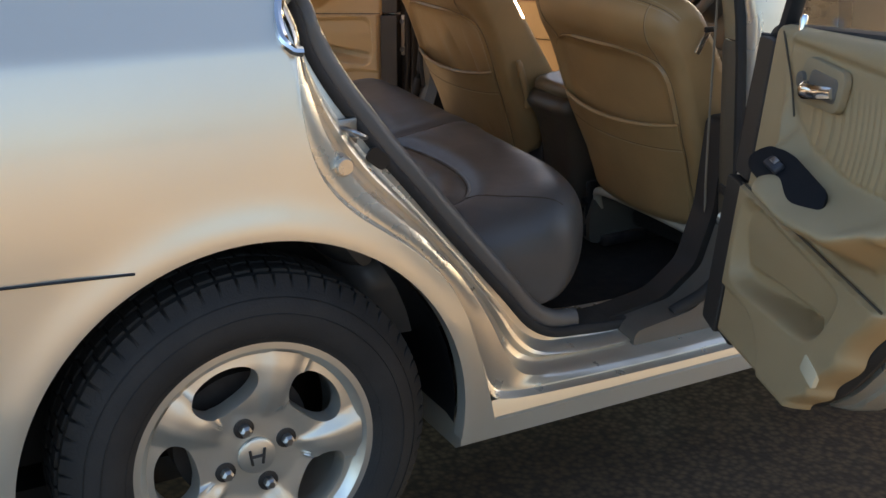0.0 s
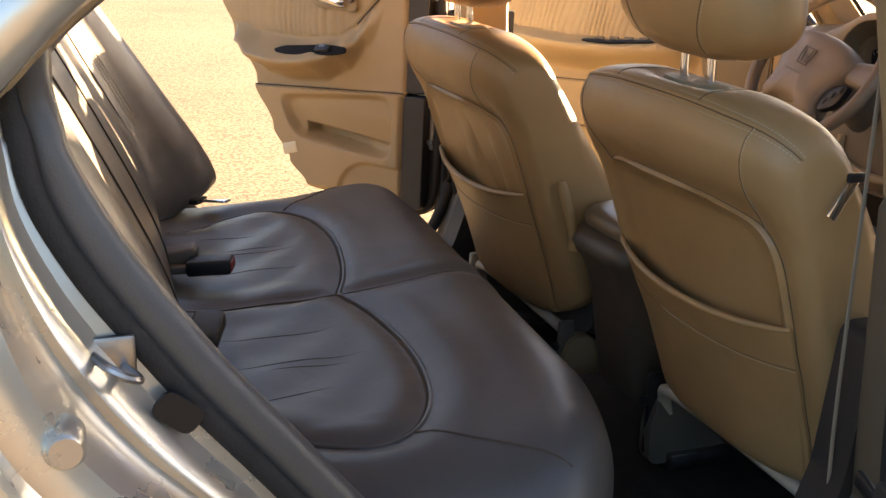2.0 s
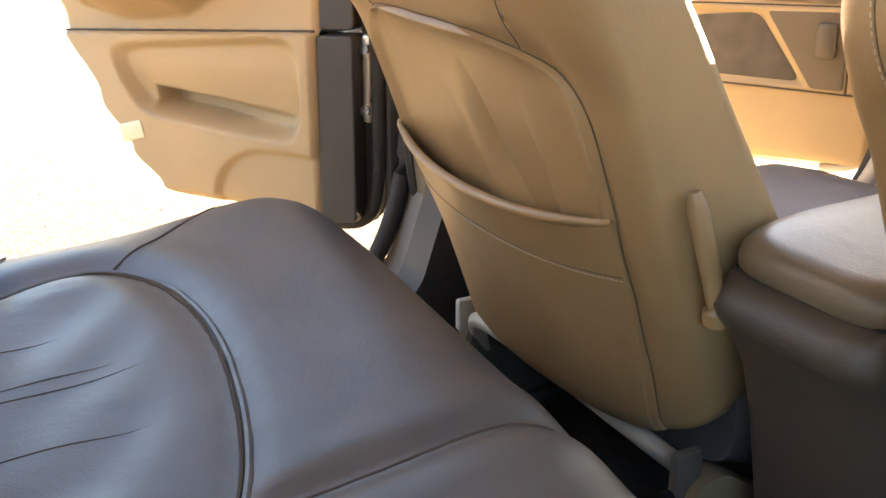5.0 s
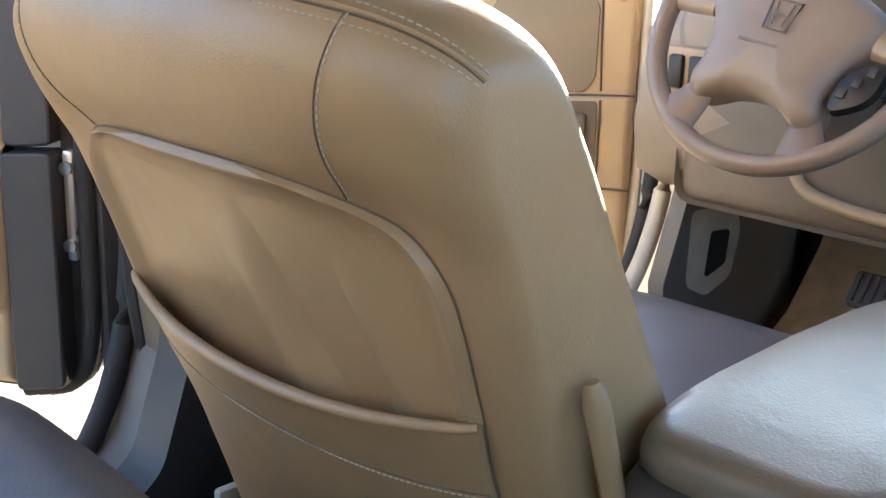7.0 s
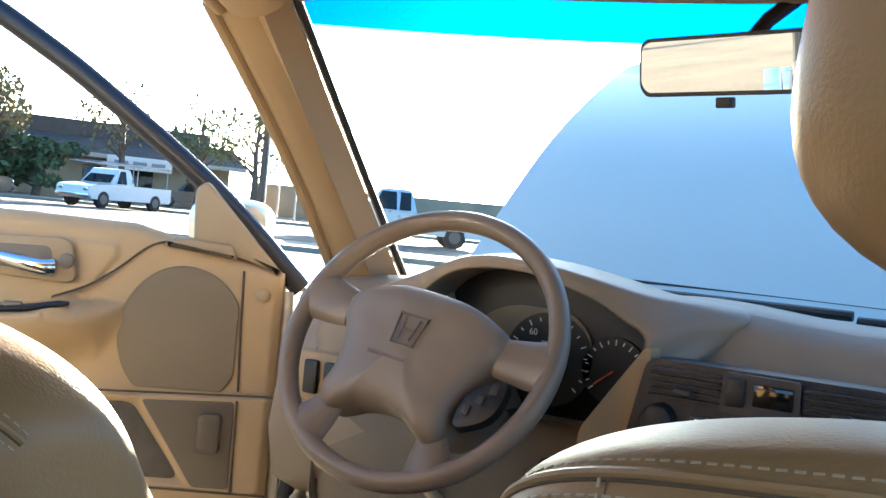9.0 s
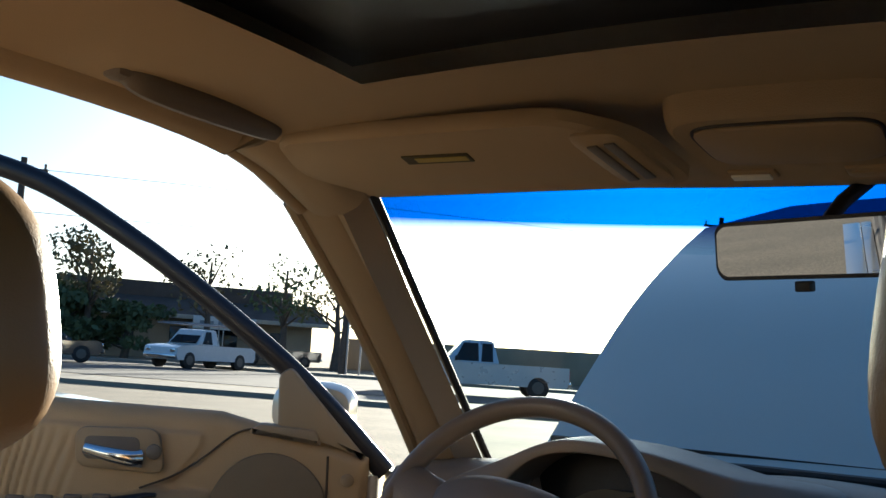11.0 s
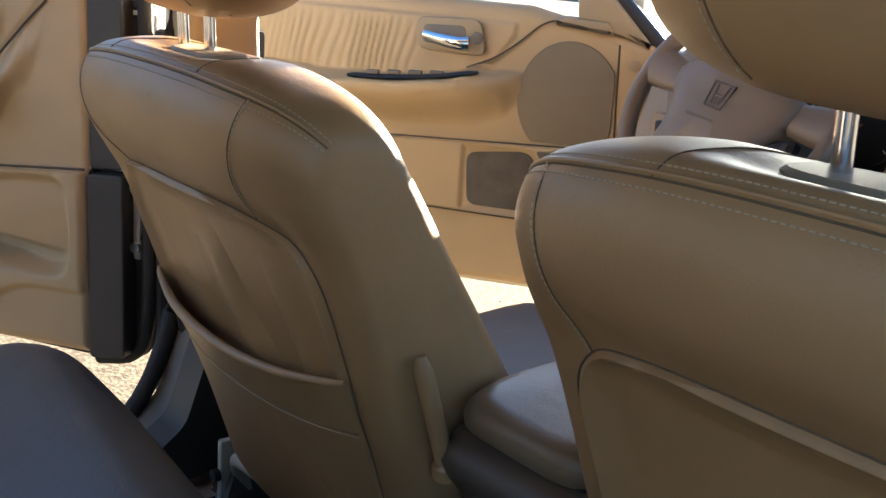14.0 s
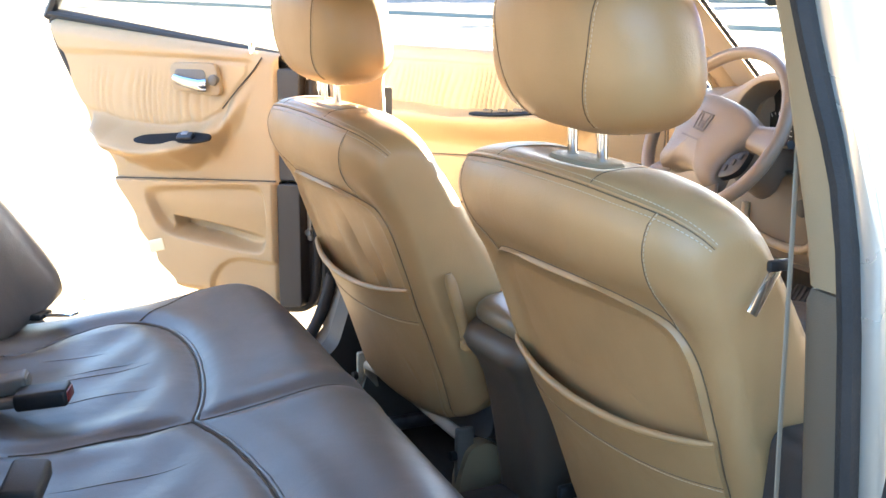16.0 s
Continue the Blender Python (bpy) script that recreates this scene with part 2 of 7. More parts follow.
def patch(fn, nu, nv, inside=None, thick=0.004):
    """A solid sheet over u, v in 0..1 from fn(u, v, off) with off in metres along its normal."""
    bm = bmesh.new()
    top = [[bm.verts.new(fn(i / nu, j / nv, thick)) for i in range(nu + 1)] for j in range(nv + 1)]
    low = [[bm.verts.new(fn(i / nu, j / nv, -0.004)) for i in range(nu + 1)] for j in range(nv + 1)]
    for j in range(nv):
        for i in range(nu):
            bm.faces.new((top[j][i], top[j][i + 1], top[j + 1][i + 1], top[j + 1][i]))
    for i in range(nu):
        bm.faces.new((low[0][i], low[0][i + 1], top[0][i + 1], top[0][i]))
        bm.faces.new((top[nv][i], top[nv][i + 1], low[nv][i + 1], low[nv][i]))
    for j in range(nv):
        bm.faces.new((low[j + 1][0], low[j][0], top[j][0], top[j + 1][0]))
        bm.faces.new((low[j][nu], low[j + 1][nu], top[j + 1][nu], top[j][nu]))
    return bm


def line(name, pts, r, mat, parent, n=6):
    """One thin bead along a curve, as a part of its own."""
    return part(name, tube(pts, r, n), mat, parent)


def stitches(pts, parent):
    bm = bmesh.new()
    add_stitches(bm, pts)
    ob = part("stitching", bm, THREAD, parent)
    ob["kind"] = "stuff"
    return ob


# ---------------------------------------------------------------- front seats
SEAT_TILT = radians(20)
BACK_BASE = Vector((0, -0.145, 0.17))
BACK_R = Vector((0, -math.cos(SEAT_TILT), -math.sin(SEAT_TILT)))
BACK_S = Vector((0, -math.sin(SEAT_TILT), math.cos(SEAT_TILT)))
# middle section of the backrest as (r, s): rear face upwards, over the top, front face downwards
BACK_LOOP = [(0.0, -0.005), (0.020, 0.005), (0.026, 0.04), (0.018, 0.14), (0.013, 0.25), (0.013, 0.36), (0.017, 0.42), (0.028, 0.452), (0.042, 0.482), (0.048, 0.51), (0.045, 0.538), (0.035, 0.560),
             (0.020, 0.576), (0.0, 0.583), (-0.025, 0.579), (-0.055, 0.569), (-0.078, 0.557), (-0.096, 0.541), (-0.110, 0.515), (-0.124, 0.47), (-0.150, 0.38), (-0.190, 0.25), (-0.214, 0.12), (-0.205, 0.03), (-0.13, -0.03), (-0.06, -0.01)]
BACK_HALF = [(-0.03, 0.222), (0.03, 0.236), (0.15, 0.248), (0.30, 0.253), (0.45, 0.256), (0.60, 0.255)]
BACK_POWER = [(0.0, 2.3), (0.30, 2.15), (0.46, 2.2), (0.56, 2.5), (0.60, 2.5)]
BACK_RING = smooth_path([Vector((0, r, s)) for r, s in BACK_LOOP], 4)


def back_surface(u, q):
    """A point of the backrest: u runs across from -1 to 1, q along the middle section."""
    k = min(max(q, 0.0), len(BACK_RING) - 1.001)
    p = BACK_RING[int(k)].lerp(BACK_RING[int(k) + 1], k - int(k))
    power = lerp_table(BACK_POWER, p.z)[0]
    shrink = max(0.0, 1 - abs(u) ** power) ** (1 / power)
    high = p.z if p.z < 0.36 else 0.36 + 0.11 * (1 - math.exp((0.36 - p.z) / 0.11))
    high = max(0.06, high)
    spine = Vector((0, -0.05 - 0.20 * max(0.0, 0.26 - high), high))
    if p.y > -0.02:
        p = p + Vector((0, 0.020 * bump_soft((abs(u) * 0.25 - 0.175) / 0.06) * bump_soft((0.52 - p.z) / 0.09) * bump_soft((p.z - 0.05) / 0.2), 0))
    core = spine + (p - spine) * 0.38
    w = core + (p - core) * shrink
    # shallow dish round the headrest posts
    dish = 0.014 * math.exp(-(u * 0.262 / 0.085) ** 4) * bump_soft((p.z - 0.535) / 0.03) * bump_soft((0.004 - p.y) / 0.04) * bump_soft((p.y + 0.115) / 0.03)
    return BACK_BASE + Vector((u * lerp_table(BACK_HALF, p.z)[0], 0, 0)) + BACK_R * w.y + BACK_S * (w.z - dish)


def back_shape():
    """The upholstered backrest: its section shrinks to a core line towards both sides."""
    bm = bmesh.new()
    n = len(BACK_RING)
    cols = []
    for i in range(61):
        c = -math.cos(math.pi * i / 60)
        u = math.copysign(abs(c) ** 0.72, c)
        cols.append([bm.verts.new(back_surface(u, j)) for j in range(n)])
    for c1, c2 in zip(cols, cols[1:]):
        for j in range(n - 1):
            bm.faces.new((c1[j], c1[j + 1], c2[j + 1], c2[j]))
        bm.faces.new((c1[-1], c1[0], c2[0], c2[-1]))
    for col, rev in ((cols[0], False), (cols[-1], True)):
        mid = [v.co for v in col]
        strip = [bm.verts.new(p.lerp(q, 0.5)) for p, q in zip(mid[:n // 2], reversed(mid))]
        left, right = col[:n // 2], list(reversed(col))[:n // 2]
        for j in range(n // 2 - 1):
            bm.faces.new((left[j], left[j + 1], strip[j + 1], strip[j]))
            bm.faces.new((strip[j], strip[j + 1], right[j + 1], right[j]))
        bm.faces.new((left[-1], *col[n // 2:n - n // 2 + 1], strip[-1])) if n % 2 else None
    bmesh.ops.remove_doubles(bm, verts=bm.verts, dist=0.0002)
    bmesh.ops.holes_fill(bm, edges=[e for e in bm.edges if e.is_boundary], sides=8)
    bmesh.ops.recalc_face_normals(bm, faces=bm.faces)
    return bm


def bump_soft(t):
    t = min(1.0, max(0.0, t))
    return t * t * (3 - 2 * t)


BACK_MESH = back_shape()
BACK_TREE = BVHTree.FromBMesh(BACK_MESH)
BACK_MESH.free()


def back_point(x, s, off=0.0):
    """A point of the seat's rear surface, off metres proud of it."""
    o = BACK_BASE + Vector((x, 0, 0)) + BACK_S * s + BACK_R * 0.5
    hit = BACK_TREE.ray_cast(o, -BACK_R)
    p = hit[0] if hit[0] else BACK_BASE + Vector((x, 0, 0)) + BACK_S * s - BACK_R * 0.085
    return p + BACK_R * off


def crown_point(x, y, off=0.0):
    """A point of the backrest's top at a place in plan."""
    hit = BACK_TREE.ray_cast(Vector((x, y, 2.0)), Vector((0, 0, -1)))
    p, n = (hit[0], hit[1]) if hit[0] else (Vector((x, y, 0.6)), Vector((0, 0, 1)))
    return p + n * off


def panel_half(s):
    """Half width of the shield-shaped rear panel."""
    w = lerp_table([(-0.02, 0.184), (0.03, 0.188), (0.12, 0.195), (0.22, 0.205), (0.30, 0.212), (0.36, 0.214), (0.40, 0.213)], s)[0]
    if s > 0.37:
        w *= max(0.0, 1 - ((s - 0.37) / 0.09) ** 2.5) ** (1 / 2.5)
    return w


PANEL_TOP = 0.4595
HR_Z, HR_H, HR_X, HR_Y = 0.846, 0.098, 0.163, 0.078


def headrest(seat):
    def shape(t):
        f = max(0.02, 1 - abs(t) ** 3.0) ** (1 / 2.5)
        return (HR_X - 0.012 * t) * f, HR_Y * f, -0.29 - 0.012 * t, HR_Z + HR_H * t
    rings = []
    for k in range(31):
        t = -math.cos(math.pi * k / 30) * 0.998
        hx, hy, yc, z = shape(t)
        rings.append([(x, y, z) for x, y in sring(0, yc, hx, hy, 56, 2.6)])
    h = part("headrest", loft(rings), LEATHER, seat)
    for sx in (-1, 1):
        pts = []
        for k in range(25):
            t = -0.93 + 1.86 * k / 24
            hx, hy, yc, z = shape(t)
            x = min(sx * (0.088 + 0.022 * t + 0.008 * math.cos(2.2 * t)), 0.97 * hx, key=abs) if abs(0.11) < hx else sx * 0.97 * hx
            y = yc - hy * max(0, 1 - (abs(x) / hx) ** 2.6) ** (1 / 2.6) + 0.0002
            pts.append((x, y, z))
        line("seam", pts, 0.0009, SEAM_TAN, h)
        stitches([(p[0] + sx * 0.005, p[1] + 0.0003, p[2]) for p in pts], h)
        stitches([(p[0] - sx * 0.004, p[1], p[2]) for p in pts], h)
    for sx in (-0.031, 0.031):
        part("post", tube([(sx, -0.288, 0.69), (sx, -0.292, 0.775)], 0.0062, 14), CHROME, h, "chrome headrest post")
    base = crown_point(0, -0.289).z
    ring = [[(x, y, z) for x, y in sring(0, -0.291, 0.062 * g, 0.024 * g, 32, 3)] for z, g in ((base - 0.014, 1), (base + 0.004, 1), (base + 0.0065, 0.94))]
    part("post_guide", loft(ring), PLASTIC_TAN, seat)
    return h


def front_seat(m, label, creased, bracket, shoulder):
    seat = thing("front_seat", label, "car seat", "front seats", m)
    back = part("backrest", back_shape(), LEATHER, seat, "", 70)

    # rear panel: a soft rolled edge, a hollow behind it and two folds that run down to the pocket
    def panel(u, v, off):
        s = 0.005 + (PANEL_TOP - 0.005) * (1 - (1 - v) ** 1.5)
        half = panel_half(s)
        x = (2 * u - 1) * half
        d = min(half - abs(x), (PANEL_TOP - s) * 1.1)
        lip = 0.0045 * math.exp(-((d - 0.008) / 0.008) ** 2) - 0.005 * bump_soft((d - 0.012) / 0.05) * bump_soft((s - 0.24) / 0.08)
        low = 0.44 - s
        f1 = x + 0.015 - 0.16 * low - 0.9 * low ** 2
        f2 = f1 - 0.070 + 0.10 * low
        fold = 0.011 * math.exp(-(f1 / 0.042) ** 2) - 0.011 * math.exp(-(f2 / 0.030) ** 2) + 0.006 * math.exp(-((f2 - 0.065) / 0.04) ** 2)
        fold *= creased * bump_soft((0.452 - s) / 0.15) * bump_soft((d - 0.006) / 0.06)
        edge = bump_soft(d / 0.005)
        return back_point(x, s, (0.0006 + (0.003 + lip + fold) * edge) if off > 0 else -0.006)
    pan = part("back_panel", patch(panel, 64, 56), LEATHER, seat)
    steps = [0.005 + 0.365 * i / 24 for i in range(25)] + [0.37 + 0.0895 * math.sin(math.pi / 2 * i / 18) for i in range(1, 19)]
    half = [back_point(panel_half(s) + 0.0012, s, 0.0006) for s in steps]
    border = half + [Vector((-p.x, p.y, p.z)) for p in reversed(half)]
    line("seam", border, 0.0008, SEAM_TAN, pan)

    # map pocket, standing a little off the panel
    def pocket(u, v, off):
        s = 0.008 + v * (0.283 - 0.008)
        half = panel_half(s) + 0.001
        x = (2 * u - 1) * half
        mid = max(0.0, 1 - (2 * u - 1) ** 2)
        sag = -0.010 * mid * v ** 3
        gap = (0.003 + 0.024 * mid ** 0.7) * v ** 2.5 + 0.005 * bump_soft(v / 0.06) * min(1.0, mid * 4)
        return back_point(x, s + sag, (0.005 + gap + off - 0.004) if off > 0 else 0.001 + gap * 0.85)
    poc = part("map_pocket", patch(pocket, 40, 26), LEATHER, seat)
    rim = [pocket(i / 40, 1.0, 0.002) for i in range(41)]
    part("piping", tube(rim, [0.0030 + 0.0028 * math.sin(math.pi * i / 40) ** 0.5 for i in range(41)], 10), LEATHER, poc)
    line("seam", [pocket(i / 40, 0.77, 0.0040) for i in range(41)], 0.0007, SEAM_TAN, poc)
    stitches([pocket(0.3 + 0.7 * i / 60, 0.755, 0.0044) for i in range(61)], poc)

    # lid seam round the top with its stitches, side seams and the darts on the crown
    def lid(q, reach=0.992):
        out = []
        for k in range(97):
            w = reach * math.sin(math.pi / 2 * (k / 48 - 1))
            p = back_surface(w, q + 1.0 * bump_soft((abs(w) - 0.55) / 0.45))
            out.append(p + BACK_R * 0.0003)
        return out
    line("piping", lid(49.3), 0.0021, LEATHER, back, 8)
    line("seam", lid(48.6), 0.0008, SEAM_TAN, back)
    stitches(lid(47.2), back)
    stitches(lid(50.6), back)
    for sx in (-1, 1):
        # upright seam from the lid down to the panel's shoulder
        top = min(lid(48.6), key=lambda p: abs(p.x - sx * shoulder[0]))
        s0 = (top - BACK_BASE).dot(BACK_S)
        side = [top] + [back_point(sx * (shoulder[0] + (shoulder[1] - shoulder[0]) * k / 16), s0 - 0.008 + (shoulder[2] - s0) * k / 16, 0.0003) for k in range(17)]
        line("seam", side, 0.0006, SEAM_TAN, back)
        stitches([p + Vector((sx * 0.003, 0, 0)) for p in side], back)
        # edge seam that runs on from the lid down the side towards the cushion
        edge = [back_surface(sx * (0.985 - 0.03 * k / 30), 50.3 + 43 * k / 30) for k in range(31)]
        stitches([p + Vector((-sx * 0.003, 0, 0)) for p in edge], back)
        line("seam", [back_surface(sx * (0.40 - 0.13 * (k / 12) ** 2), 48.6 + 20 * k / 12) for k in range(13)], 0.0008, SEAM_TAN, back)
    headrest(seat)

    # cushion with raised bolsters
    rings = []
    for k in range(19):
        y = -0.10 + 0.52 * k / 18
        e = min(1, (k + 0.6) / 2.8) * min(1, (18.6 - k) / 2.8)
        hw = 0.262 * (0.86 + 0.14 * e)
        zc = 0.193 + 0.035 * k / 18
        rings.append([(x, y, z + 0.012 * max(0, abs(x) / hw - 0.6) * 2.5 * (z > zc)) for x, z in sring(0, zc, hw, 0.085 * (0.7 + 0.3 * e), 44, 3.4)])
    cushion = part("cushion", loft(rings), LEATHER_DARK, seat)
    part("base_shell", box((0, 0.14, 0.075), (0.40, 0.36, 0.05), 0.02), PLASTIC_DARK, seat)
    # painted seat frame under the cushion: rails, rear legs and the bent cross tube
    for sx in (-1, 1):
        part("rail", box((sx * 0.205, 0.12, 0.02), (0.035, 0.5, 0.03), 0.006), STEEL, seat)
        leg = part("rear_leg", box((sx * 0.222, -0.15, 0.105), (0.014, 0.034, 0.15), 0.005), bracket if sx < 0 else PLASTIC_TAUPE, seat, "painted seat bracket")
        part("leg_bolt", tube([(sx * 0.222, -0.167, 0.13), (sx * 0.222, -0.176, 0.13)], 0.009, 10), BLACK, leg)
        cover = round_outline([(-0.165, 0.035), (-0.168, 0.11), (-0.150, 0.165), (-0.115, 0.175), (-0.05, 0.13), (0.05, 0.09), (0.05, 0.035)], 0.022)
        bm = plate([(y, z) for y, z in cover], 0.04, Matrix.Translation((sx * 0.222 + 0.02, 0, -0.02)) @ Matrix.Rotation(radians(90), 4, "Z"), 0.012, 3)
        part("recliner_cover", bm, PLASTIC_TAN if sx > 0 else PLASTIC_TAUPE, seat)
    part("cross_tube", tube(smooth_path([(-0.215, -0.12, 0.09), (-0.205, -0.145, 0.14), (-0.17, -0.155, 0.166), (0.0, -0.155, 0.168), (0.15, -0.155, 0.164), (0.205, -0.13, 0.14)], 5), 0.011, 12), FRAME_CREAM, seat, "cream painted seat frame tube")
    return seat


front_seat(Matrix.Translation((0.398, 1.30, 0.28)), "tan leather front passenger seat with map pocket and raised headrest", 0.15, BLACK, (0.199, 0.190, 0.424))
left_seat = front_seat(Matrix.Translation((-0.335, 1.275, 0.268)), "tan leather driver seat with creased back panel and map pocket", 1.0, FRAME_CREAM, (0.183, 0.152, 0.452))
for c in left_seat.children:
    if c.name.startswith("headrest"):
        c.location.x -= 0.032
# folded armrest pivot on the inner side of the driver seat
arm = smooth_path([(0.268, -0.172, 0.34), (0.270, -0.178, 0.37), (0.268, -0.196, 0.43), (0.264, -0.206, 0.468)], 4)
part("armrest_stub", tube(arm, [0.010] * 3 + [0.0075] * 8 + [0.0065, 0.004], 12, 1.3), LEATHER, left_seat)

# ---------------------------------------------------------------- rear bench
bench = thing("rear_bench_seat", "taupe leather rear bench seat with sewn insets and creases", "car seat", m=Matrix.Translation((0.0, 0.655, 0.28)) @ Matrix.Rotation(radians(-4.5), 4, "Z"))
PROFILE = [(-0.36, 0.09), (-0.36, 0.28), (-0.2, 0.295), (-0.10, 0.303), (0.0, 0.312), (0.08, 0.325), (0.15, 0.338), (0.19, 0.338),
           (0.225, 0.322), (0.25, 0.285), (0.258, 0.235), (0.25, 0.18), (0.22, 0.135), (0.17, 0.11), (0.05, 0.10)]


LOBE = [(0.0, -0.025), (0.06, -0.005), (0.14, 0.012), (0.25, 0.024), (0.35, 0.022), (0.44, 0.004), (0.505, -0.035), (0.525, -0.085), (0.50, -0.15), (0.45, -0.22), (0.42, -0.27)]
CENTRE = [(0.01, -0.27), (0.005, -0.12), (0.0, -0.025), (0.0, 0.08), (0.0, 0.16), (0.0, 0.22)]
sewn = [p for sx in (-1, 1) for p in smooth_path([(sx * x, y, 0) for x, y in LOBE], 8)] + smooth_path([(x, y, 0) for x, y in CENTRE], 12)
sewn = np.array([(p.x, p.y) for p in sewn])


def pull(x, y, z):
    """How far the sewn seams pull the cushion's top down."""
    if z < 0.25:
        return 0.0
    d = math.sqrt(np.min((sewn[:, 0] - x) ** 2 + (sewn[:, 1] - y) ** 2))
    wave = 0.0016 * math.sin(46 * x + 9 * math.sin(7 * y)) * max(0.0, min(1.0, -y * 14)) * (abs(x) < 0.46)
    return 0.007 * math.exp(-(d / 0.016) ** 2) - 0.004 * math.exp(-((d - 0.045) / 0.03) ** 2) + wave


prof = smooth_path([Vector((0, *p)) for p in PROFILE], 7)
rings = []
NX = 150
for i in range(NX + 1):
    x = -0.69 + 1.38 * i / NX
    e = max(0.0, (abs(x) - 0.54) / 0.15)
    k = math.sqrt(max(0.02, 1 - e ** 2.4))
    q = max(0.0, (abs(x) - 0.40) / 0.29) ** 1.4 * (0.34 if x > 0 else 0.08)
    row = [(x, p.y * (0.75 + 0.25 * k) * (1 - (q if p.y > 0 else 0)) - 0.03 * (1 - k), 0.15 + (p.z - 0.15) * (0.55 + 0.45 * k)) for p in prof]
    rings.append([(a, b, c - pull(a, b, c)) for a, b, c in row])
shape = loft(rings)
CUSHION_TREE = BVHTree.FromBMesh(shape)
cushion = part("cushion", shape, LEATHER_DARK, bench)


def bench_top(x, y):
    """Height of the cushion's top at a place, in the bench's frame."""
    hit = CUSHION_TREE.ray_cast(Vector((x, y, 1.0)), Vector((0, 0, -1)))[0]
    return hit.z if hit else 0.3


def on_bench(pts, lift=0.0, n=6):
    return [Vector((p.x, p.y, bench_top(p.x, p.y) + lift)) for p in smooth_path([(x, y, 0) for x, y in pts], n)]


for sx in (-1, 1):
    path = on_bench([(sx * x, y) for x, y in LOBE], 0.0)
    line("seam", path, 0.0021, SEAM, cushion)
    line("piping", [Vector((p.x, p.y + 0.006, bench_top(p.x, p.y + 0.006) - 0.001)) for p in path], 0.0040, LEATHER_DARK, cushion, 8)
    line("seam", on_bench([(sx * 0.505, -0.035), (sx * 0.57, 0.04), (sx * 0.65, 0.12)]), 0.0018, SEAM, cushion)
    # creases: thin dark beads whose colour stands in for the shade in the folds
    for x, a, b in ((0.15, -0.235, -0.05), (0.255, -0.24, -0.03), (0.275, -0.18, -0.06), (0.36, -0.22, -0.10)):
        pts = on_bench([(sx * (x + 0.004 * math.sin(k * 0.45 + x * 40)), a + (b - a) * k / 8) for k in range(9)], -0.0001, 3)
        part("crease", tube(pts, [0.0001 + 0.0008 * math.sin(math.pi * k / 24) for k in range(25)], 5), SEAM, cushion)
line("seam", on_bench(CENTRE[:3], 0.0), 0.0019, SEAM, cushion)
line("seam", on_bench(CENTRE[2:], 0.0), 0.0016, SEAM, cushion)

# backrest: a leaning slab with rounded outer wings
def back_wing(x, a):
    """How far the outer wings stand proud of the backrest, at height a along it."""
    return 0.035 * math.exp(-((x - 0.55) / 0.07) ** 2) if x > 0 else (0.122 - 0.13 * a) * bump_soft((-x - 0.47) / 0.13)


TILT_B = radians(27)
rings = []
for i in range(49):
    x = -0.715 + 1.415 * i / 48
    e = max(0.0, (abs(x) - 0.56) / 0.14) if x > 0 else max(0.0, (-x - 0.645) / 0.075)
    k = math.sqrt(max(0.05, 1 - e ** 2.2))
    sec = []
    for a, b in sring(0.30, 0.0, 0.31 * (0.97 + 0.03 * k), 0.07 * k + 0.01, 44, 3.2 + 4.0 * bump_soft((-x - 0.47) / 0.13)):
        r = b + (back_wing(x, a) if b > 0 else 0)
        sec.append((x, -0.32 - a * math.sin(TILT_B) + r * math.cos(TILT_B), 0.27 + a * math.cos(TILT_B) + r * math.sin(TILT_B)))
    rings.append(sec)
bback = part("backrest", loft(rings), LEATHER_DARK, bench)


def on_back(x, s, lift=0.001):
    wing = back_wing(x, s)
    r = 0.08 * max(0, 1 - abs((s - 0.30) / 0.31) ** 3.2) ** (1 / 3.2) + wing + lift
    return Vector((x, -0.32 - s * math.sin(TILT_B) + r * math.cos(TILT_B), 0.27 + s * math.cos(TILT_B) + r * math.sin(TILT_B)))


for x0, x1 in ((-0.50, -0.47), (-0.13, -0.12), (0.13, 0.12), (0.50, 0.47)):
    line("seam", [on_back(x0 + (x1 - x0) * k / 16, 0.03 + 0.54 * k / 16) for k in range(17)], 0.0018, SEAM, bback)
for sx in (-1, 1):
    for dx in (0.008, 0.014, 0.02):
        stitches([on_back(sx * (0.50 + dx), 0.03 + 0.54 * k / 20, 0.0005) for k in range(21)], bback)

# seat belt buckles and tongue on the bench
def belt_buckle(x, y, rot, tilt, label, shell, button):
    b = thing("seat_belt_buckle", label, "seat belt", "rear buckles", pose(x, y, 0.607, tilt, 0, rot))
    part("housing", box((0, 0.035, 0), (0.046, 0.075, 0.026), 0.006, None, 3), shell, b)
    part("release_button", box((0, 0.0715, 0.0), (0.036, 0.006, 0.016), 0.002), button, b)
    part("sleeve", box((0, -0.025, -0.003), (0.026, 0.05, 0.014), 0.004), PLASTIC_TAUPE, b)
    return b


